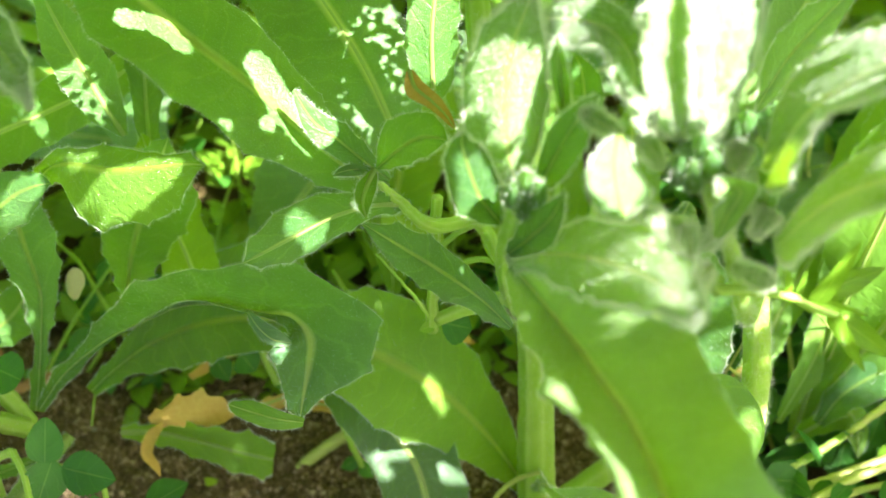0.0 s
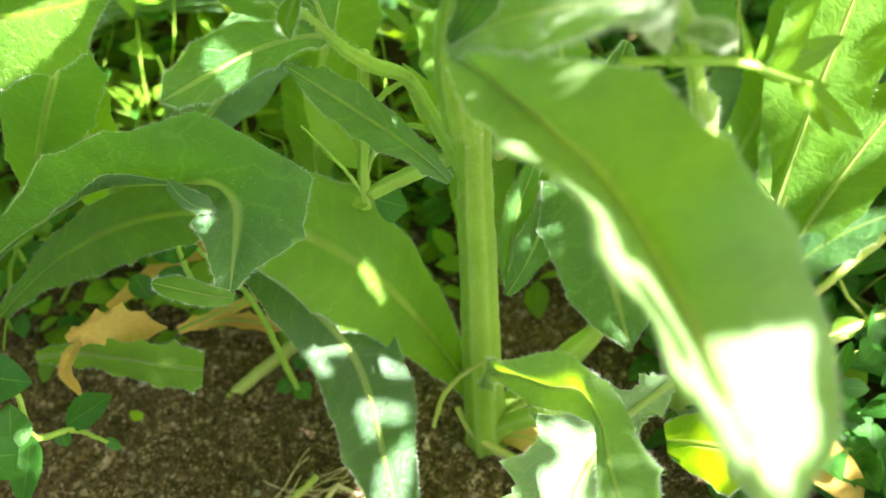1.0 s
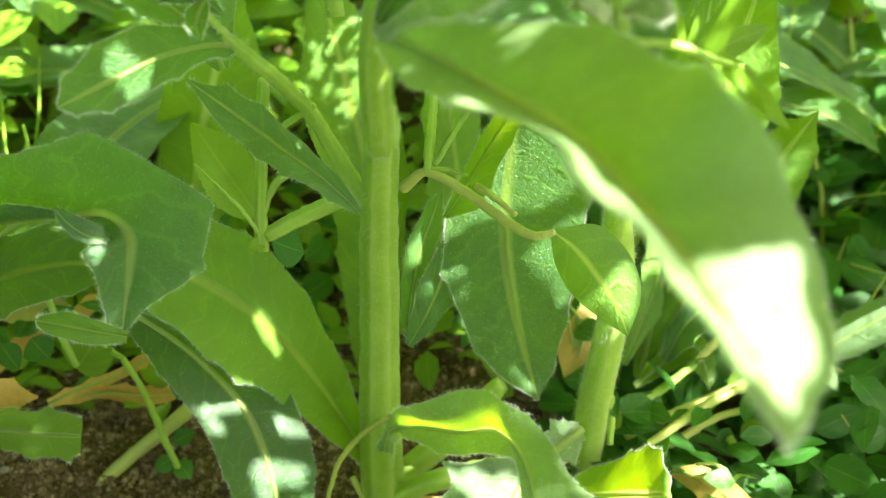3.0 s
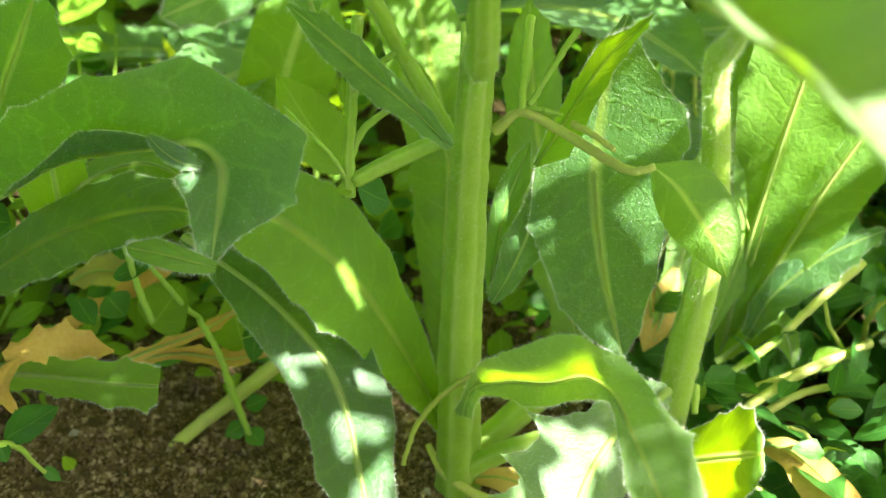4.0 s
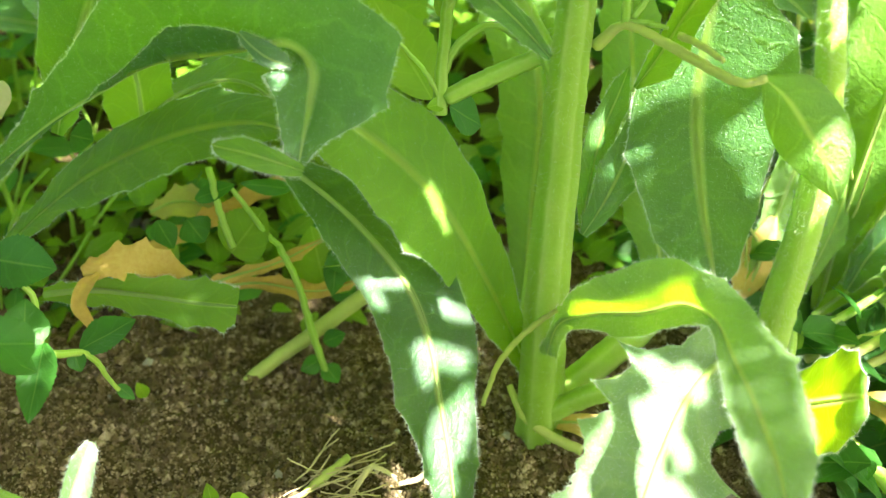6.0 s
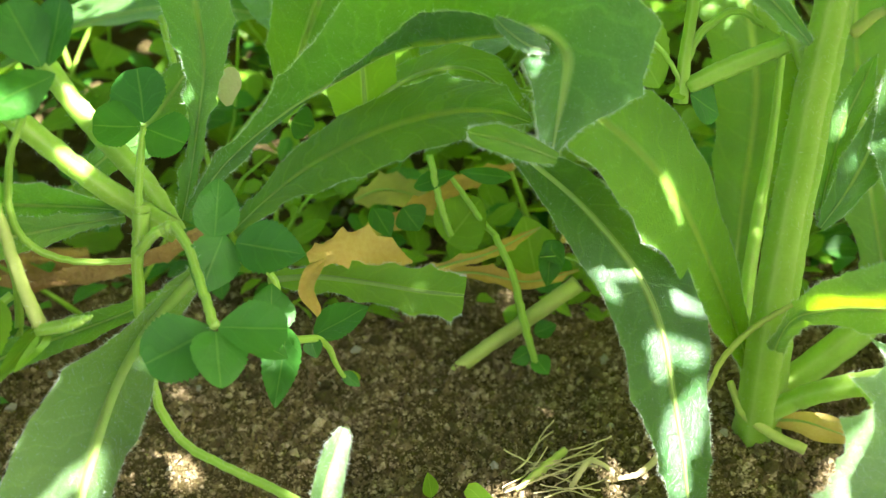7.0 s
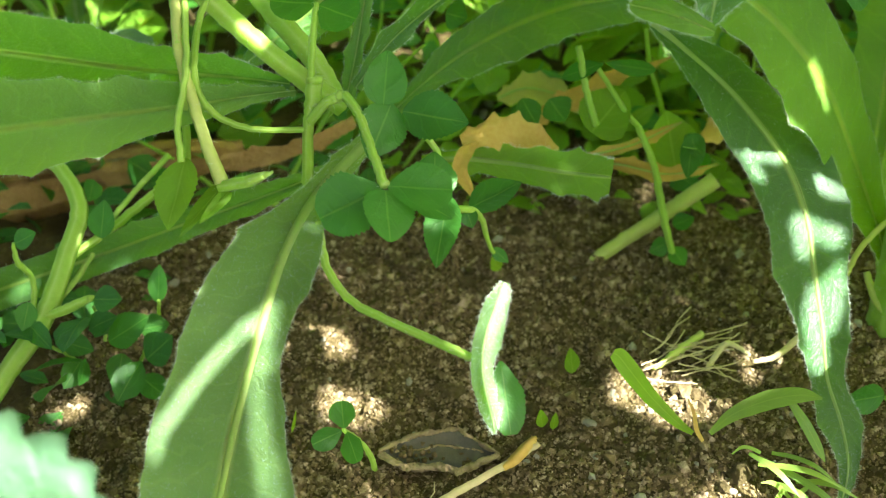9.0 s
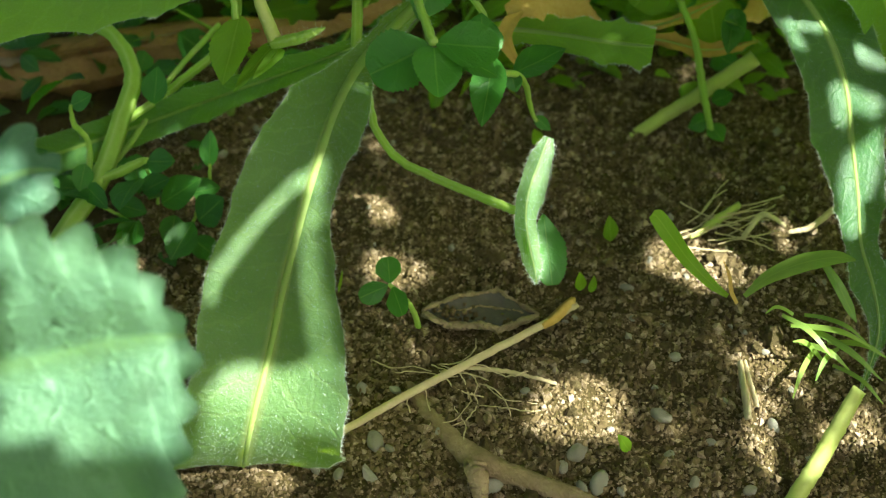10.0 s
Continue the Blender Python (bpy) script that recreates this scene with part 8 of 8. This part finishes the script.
# ---- unseen leaves added overhead, holed so that the sun falls in set spots ----
GAPS = []
GAPS += [
(-42, -3, 54, 1.2), (-41, -4, 52, 1.6), (-40, -5, 49, 0.9), (-53, -14, 41, 1.1), (-67, -15, 88, 2.0),
    (-66, -15, 88, 2.0), (-67, -20, 79, 1.1), (-60, -15, 118, 1.2), (-58, -15, 116, 1.1), (-56, -15, 113, 2.0),
    (-61, -11, 127, 1.1), (-68, -9, 133, 1.0), (-62, -6, 131, 1.1), (-89, -5, 117, 3.0), (-93, -6, 110, 2.4),
    (-84, -6, 120, 2.8), (-80, -6, 122, 1.8), (-96, 3, 118, 1.7), (-36, 20, 124, 5.6), (-105, 2, 111, 3.4),
    (-126, 19, 60, 6.7), (-117, 15, 61, 2.2), (-137, 11, 69, 1.8), (-136, 9, 68, 1.8), (-125, 34, 63, 1.7),
]
GAPS += [
    (-122, 21, 65, 1.7), (-115, 25, 61, 2.8), (-89, -12, 59, 4.5), (9, -5, 85, 5.6),
    (12, -6, 87, 5.0), (5, -4, 81, 3.4), (-4, -3, 70, 3.9), (-7, -4, 65, 2.8), (8, -11, 64, 4.5),
    (8, -13, 59, 3.4), (-2, -4, 91, 4.5), (-6, -5, 79, 4.5), (11, -37, 78, 3.4), (12, -35, 82, 2.0),
    (-11, 1, 63, 1.8), (-9, 13, 86, 1.3), (-11, 53, 65, 1.8), (-11, -38, 42, 2.6), (-6, -40, 41, 2.6),
    (-11, -45, 41, 2.6), (-17, -48, 40, 4.6), (-10, -50, 37, 2.0), (-22, -53, 40, 5.6), (-17, -57, 38, 4.0),
]
GAPS += [
    (-11, -59, 38, 3.0), (-25, -58, 36, 5.6), (-17, -23, 42, 3.4),
    (-13, -30, 48, 3.4), (-10, -38, 54, 3.9), (19, -39, 35, 6.7), (-8, -14, 15, 2.2), (41, -32, 18, 6.7),
    (-66, -25, 0, 7.0), (-60, -22, 0, 6.6), (-54, -20, 0, 5.4), (-44, -16, 0, 3.6), (-64, -28, 0, 1.7),
    (-134, -6, 0, 2.6), (-129, -9, 0, 3.0), (-125, -25, 0, 3.4), (-121, -26, 0, 2.6), (-92, -58, 0, 5.0),
    (-95, -63, 0, 4.0), (-89, -62, 0, 4.4), (-87, -59, 0, 2.2), (-88, -66, 0, 1.8), (-98, -63, 0, 1.3),
]
GAPS += [
    (-59, -59, 0, 2.2), (-59, -64, 0, 2.8), (-61, -69, 0, 2.4), (-59, -74, 0, 1.3), (-48, -58, 0, 3.4),
    (-56, -53, 8, 2.8), (-51, -52, 7, 5.6), (-44, -51, -0, 6.2), (-44, -65, 0, 3.4), (-99, -47, 40, 3.4),
    (-100, -52, 36, 2.9), (-99, -58, 33, 2.5), (-126, -28, 40, 1.0), (-128, -30, 40, 0.8), (-133, -47, 32, 0.9),
    (-144, -74, 17, 5.6), (-134, -75, 19, 5.6), (-149, -74, 14, 3.4), (-139, -76, 13, 6.7), (-130, -44, 34, 1.0),
    (-131, -51, 30, 1.0), (-129, -61, 27, 1.0), (-158, -21, 11, 1.8), (-164, -27, 10, 2.0), (-166, -16, 20, 1.1),
]
GAPS += [
    (-192, -17, 14, 2.2), (-135, -8, 71, 0.8), (-132, -8, 70, 0.8), (-134, 3, 76, 1.1), (-140, -19, 85, 1.0),
    (-138, -18, 84, 0.8), (-109, 5, 87, 2.2), (-134, -14, 54, 1.1),
    (-91, 24, 83, 2.8), (-87, 24, 86, 3.4), (-26, 14, 34, 1.8),
    (-27, -32, 159, 5.9), (-19, -19, 155, 5.9), (-13, -27, 158, 5.9), (-6, -39, 164, 6), (-6, -38, 173, 6),
]
GAPS += [
    (-6, -43, 155, 5.9), (-17, -45, 155, 5.9), (7, -43, 161, 6), (12, -43, 168, 6), (9, -50, 153, 6),
    (13, -51, 156, 5.9), (-2, -48, 154, 5.0), (-26, -37, 146, 4.2), (-32, -35, 148, 3.8), (-20, -33, 150, 3.4),
    (-15, -56, 151, 5.5), (-12, -65, 156, 3.4), (-9, -48, 150, 4.2), (12, -48, 130, 5.0), (44, 10, 46, 6.6),
    (52, 14, 60, 7.2), (51, 7, 27, 4.4), (53, -5, 13, 5.0), (59, -1, 20, 4.4), (39, -5, 20, 3.3),
    (13, -20, 92, 2.8), (16, -24, 63, 2.2),
]

GAPS += [
    (-16, -48, 159, 3.5),
    (-17, -53, 159, 3.5), (-13, -30, 164, 2.6), (-17, -27, 164, 2.6), (-12, -36, 163, 2.2), (-9, -38, 165, 3.0),
    (-9, -35, 169, 3.0), (-4, -39, 166, 3.0), (-4, -36, 170, 3.5), (-2, -40, 161, 2.0),
]

GAPS += [
    (56, 4, 37, 3.0), (58, 4, 40, 3.0), (81, -4, 27, 3.5), (74, -9, 20, 2.0), (46, -12, 21, 1.2),
    (50, -8, 20, 1.5), (57, -6, 20, 1.5), (50, 31, 66, 5.0), (52, 24, 60, 5.0), (57, 15, 52, 5.0),
    (55, 29, 72, 5.0),
]

GAPS += [
    (-98, -48, 44, 1.6), (-99, -51, 41, 1.6), (-100, -54, 37, 1.6), (-100, -57, 33, 1.6), (-69, -12, 89, 1.6),
]


GAPS += [
    (-164, -82, 72, 1.0), (-161, -83, 70, 1.0), (-163, -85, 68, 1.0), (-160, -85, 68, 1.0),
    (-157, -99, 77, 1.4), (-153, -98, 77, 1.4), (-150, -99, 76, 1.4), (-159, -100, 74, 1.4), (-156, -100, 73, 1.4),
    (-152, -99, 73, 1.4), (-149, -100, 73, 1.4), (-145, -100, 73, 1.4), (-158, -100, 70, 1.4), (-155, -100, 68, 1.4),
    (-151, -100, 68, 1.4), (-147, -100, 69, 1.4), (-144, -101, 69, 1.4), (-161, -101, 64, 1.4), (-157, -101, 65, 1.4),
    (-154, -101, 65, 1.4), (-150, -101, 66, 1.4), (-146, -101, 66, 1.4), (-143, -101, 65, 1.4), (-160, -102, 60, 1.4),
    (-156, -101, 61, 1.4), (-153, -102, 60, 1.4), (-149, -102, 61, 1.4), (-145, -103, 61, 1.4), (-142, -103, 61, 1.4),
    (-163, -103, 56, 1.4), (-159, -103, 56, 1.4), (-156, -103, 57, 1.4), (-151, -104, 57, 1.4), (-147, -104, 58, 1.4),
    (-143, -104, 58, 1.4), (-161, -104, 54, 1.4), (-158, -105, 53, 1.4), (-154, -105, 54, 1.4), (-150, -106, 54, 1.4),
    (-145, -106, 54, 1.4), (-142, -106, 54, 1.4), (-164, -106, 50, 1.4), (-160, -106, 51, 1.4), (-156, -107, 49, 1.4),
    (-152, -107, 50, 1.4), (-148, -108, 51, 1.4), (-144, -108, 51, 1.4),
]


# slits left between the added leaves, from one end to the other
SLITS = [
    (-25.7, -61.6, 137.9, -24.3, -68.6, 140.2, 1.25),
    (-24.3, -68.6, 140.2, -21.7, -75.1, 143.3, 1.25),
    (-21.7, -75.1, 143.3, -19.9, -79.1, 143.9, 1.25),
    (-19.9, -79.1, 143.9, -19.4, -84.7, 144.8, 1.25),
    (-19.4, -84.7, 144.8, -19.2, -91.8, 145.7, 1.25),
    (-19.2, -91.8, 145.7, -17.9, -97.8, 144.7, 1.25),
    (-17.9, -97.8, 144.7, -16.0, -103.2, 142.9, 1.25),
    (-16.0, -103.2, 142.9, -13.9, -107.9, 140.2, 1.25),
    (-16.9, -86.9, 142.9, -15.6, -93.6, 142.5, 0.70),
    (-15.6, -93.6, 142.5, -14.3, -100.5, 141.5, 0.70),
    (-14.3, -100.5, 141.5, -12.6, -106.1, 139.5, 0.70),
    (-10.8, -96.0, 140.5, -10.3, -102.2, 139.1, 1.50),
    (-10.3, -102.2, 139.1, -9.7, -107.4, 137.5, 1.50),
    (-7.3, -96.1, 140.4, -7.2, -100.4, 138.8, 1.50),
    (-7.2, -100.4, 138.8, -8.1, -105.3, 137.4, 1.50),
    (-3.9, -95.6, 140.5, -5.1, -99.6, 138.6, 1.20),
    (-5.1, -99.6, 138.6, -6.4, -104.3, 137.0, 1.20),
    (-132.6, -38.9, 37.7, -134.2, -50.2, 33.0, 0.6),
    (-134.2, -50.2, 33.0, -133.4, -59.1, 29.1, 0.5),
    (-133.4, -59.1, 29.1, -131.7, -69.0, 24.2, 0.5),
    (-126.5, -24.5, 41.2, -130.3, -26.9, 40.0, 0.7),
    (-130.3, -26.9, 40.0, -133.0, -28.7, 39.4, 0.9),
    (-57.5, -8.8, 47.5, -55.7, -11.0, 45.2, 0.5),
    (-54.7, -11.1, 44.7, -48.5, -10.2, 42.4, 1.3),
    (-53.3, -12.8, 42.9, -51.3, -14.5, 40.9, 0.7),
    (-40.4, -12.9, 37.5, -37.0, -13.0, 36.1, 1.5),
    (-45.5, -20.3, 34.9, -38.9, -20.0, 31.5, 1.7),
    (-45.3, -21.9, 33.3, -45.0, -23.4, 31.7, 1.3),
    (-37.5, -23.9, 26.8, -42.4, -28.3, 25.4, 1.7),
    (-42.4, -28.3, 25.4, -43.9, -32.4, 22.2, 2.1),
    (-40.2, -28.1, 24.4, -42.1, -32.3, 21.3, 1.7),
    (-43.9, -32.4, 22.2, -44.0, -37.0, 17.6, 1.7),
    (11, -35, 80, 11, -37, 78, 3.2),
    (11, -37, 78, 11, -38, 75, 3.2),
    (-81, 2, 146, -76, 3, 144, 1.6),
    (-76, 3, 144, -73, 1, 142, 1.6),
    (-63, 3, 135, -60, -2, 131, 2.3),
    (-60, -2, 131, -56, -6, 127, 2.3),
    (-136, -41, 36, -143, -49, 33, 0.6),
    (-143, -49, 33, -149, -58, 30, 0.6),
    (-149, -58, 30, -150, -63, 29, 0.6),
]
for x0, y0, z0, x1, y1, z1, r in SLITS:
    for f in np.linspace(0, 1, 14):
        GAPS.append((x0 + (x1 - x0) * f, y0 + (y1 - y0) * f, z0 + (z1 - z0) * f, r))

# more holes at random, added to brighten the back, the left and the right
more = np.random.default_rng(77)
for _ in range(175):
    GAPS.append((more.uniform(-300, 160), more.uniform(60, 240), more.uniform(5, 60), more.uniform(3, 8)))
for _ in range(16):
    GAPS.append((more.uniform(-195, -152), more.uniform(-30, 5), more.uniform(6, 24), more.uniform(1.2, 2.8)))
for _ in range(14):
    GAPS.append((more.uniform(25, 200), more.uniform(-50, 60), more.uniform(5, 40), more.uniform(1.5, 4.5)))


def roof(y):
    """The lowest height of the added shade leaves: it slopes down away from the path, just out of view."""
    return np.clip(0.285 - 0.78 * (np.asarray(y) + 0.15), 0.170, 0.30)


def overhead(seed, count, box, heights, span):
    """Small unseen leaves added as shade; none hangs in the way of a sunbeam that reaches the plants below."""
    rng = np.random.default_rng(seed)
    s = np.array(SUN)
    g = np.array(GAPS) / 1000
    c = np.stack([rng.uniform(box[0], box[1], count), rng.uniform(box[2], box[3], count), rng.uniform(*heights, count)], 1)
    c[:, 2] += roof(c[:, 1])
    size = rng.uniform(*span, count)
    turn = rng.uniform(0, 2 * math.pi, count)
    d = np.stack([np.cos(turn), np.sin(turn), rng.uniform(-0.25, 0.25, count)], 1)
    free = np.ones(count, bool)
    for f in (0.0, 0.5, 1.0):
        p = c + d * (size * f)[:, None]
        for gx, gy, gz, gr in g:
            off = p - (gx, gy, gz)
            away = np.linalg.norm(off - (off @ s)[:, None] * s, axis=1)
            free &= (away > gr + size * (0.30 if f == 0.5 else 0.05)) | (off @ s < 0)
    return scatter_leaves("overhanging_foliage", "unseen leaves added overhead to shade the plants", rng, c[free], d[free], size[free], SHADELEAF, bend=0.1)


overhead(41, 22000, (-0.20, 0.27, -0.27, 0.14), (0.006, 0.05), (0.008, 0.016))
overhead(42, 24000, (-0.19, 0.25, -0.25, 0.10), (0.003, 0.02), (0.004, 0.007))


def plant_tree():
    """A search tree over all leaves and stems built so far."""
    verts, faces = [], []
    for ob in bpy.data.objects:
        if ob.type == "MESH" and ob.name.split(".")[0] in ("leaf", "leaflet", "stem", "petiole", "side_shoot", "flower_bud", "blade", "runner", "stalk", "branch"):
            k = len(verts)
            verts += [ob.matrix_world @ v.co for v in ob.data.vertices]
            faces += [tuple(k + i for i in f.vertices) for f in ob.data.polygons]
    return BVHTree.FromPolygons(verts, faces)


def overhead_fine(seed, count):
    """Tiny leaflets of the same added shade round the sunbeams, and wherever a beam would pass the plants and strike
    the bare soil.
    """
    rng = np.random.default_rng(seed)
    s, g = np.array(SUN), np.array(GAPS) / 1000
    pick = g[rng.integers(0, len(g), count)]
    z = np.full(count, 0.25)
    for _ in range(8):
        c = pick[:, :3] + s * ((z - pick[:, 2]) / s[2])[:, None]
        z = np.maximum(roof(c[:, 1]), pick[:, 2] + 0.006)
    c[:, 2] += rng.uniform(0.0, 0.006, count)
    turn, far = rng.uniform(0, 2 * math.pi, count), (pick[:, 3] + 0.009) * np.sqrt(rng.uniform(0, 1, count))
    c[:, 0] += far * np.cos(turn)
    c[:, 1] += far * np.sin(turn)
    size = rng.uniform(0.0022, 0.0038, count)
    gaps = [(np.array(q[:3]), q[3]) for q in g]
    clear = np.array([(np.linalg.norm(c - q - ((c - q) @ s)[:, None] * s, axis=1) > r + size * 0.36) | ((c - q) @ s < 0) for q, r in gaps])
    free = clear.all(axis=0)
    # a beam reaches its mark alone: what it passes before or beside it stays in shade
    tree, down, level = plant_tree(), Vector(-s), np.zeros(count)
    for i in np.nonzero(~free)[0]:
        hit = tree.ray_cast(Vector(c[i]), down)[0]
        level[i] = np.dot(hit, s) if hit else c[i] @ s - c[i, 2] / s[2]
    wanted = np.zeros(count, bool)
    for (q, r), k in zip(gaps, clear):
        wanted |= ~k & (np.abs(level - q @ s) < (0.011 if r < 5 else 0.016))
    size[~free & ~wanted] *= 0.75
    free |= ~wanted
    c, size = c[free], size[free]
    n = len(c)
    a = rng.uniform(0, 2 * math.pi, n)
    d = np.stack([np.cos(a), np.sin(a), rng.uniform(-0.3, 0.3, n)], 1) * size[:, None] / 2
    e = np.stack([-np.sin(a), np.cos(a), rng.uniform(-0.3, 0.3, n)], 1) * size[:, None] * 0.34
    verts = np.stack([c - d, c - 0.3 * d + e, c + 0.5 * d + 0.7 * e, c + d, c + 0.5 * d - 0.7 * e, c - 0.3 * d - e], 1).reshape(-1, 3)
    k = np.arange(n)[:, None] * 6
    faces = np.hstack([k, k + 1, k + 2, k + 3, k + 4, k + 5]).tolist()
    uvs = np.tile(np.array([(0, 0), (1, 0.001), (1, 0.002), (0, 0.003), (-1, 0.002), (-1, 0.001)]), (n, 1))
    return tagged(link_mesh("overhanging_foliage", verts.tolist(), faces, SHADELEAF, uvs=uvs), "fine unseen leaflets added overhead to shape the sun spots", "plants", kind="stuff")


overhead_fine(43, 170000)
# stalks out of view, added so that the shade leaves do not float
tall = thing("tall_weed", "stalks added out of view to carry the shade leaves", "plant")
for tx, ty in ((0.24, 0.26), (-0.02, 0.34), (-0.26, 0.30), (0.27, 0.02)):
    stem(tall, [(tx * 1000, ty * 1000, -3, 3), (tx * 900, ty * 920, 120, 2.6), (tx * 700, ty * 750, 200, 2), (tx * 450, ty * 500, 235, 1.2)])
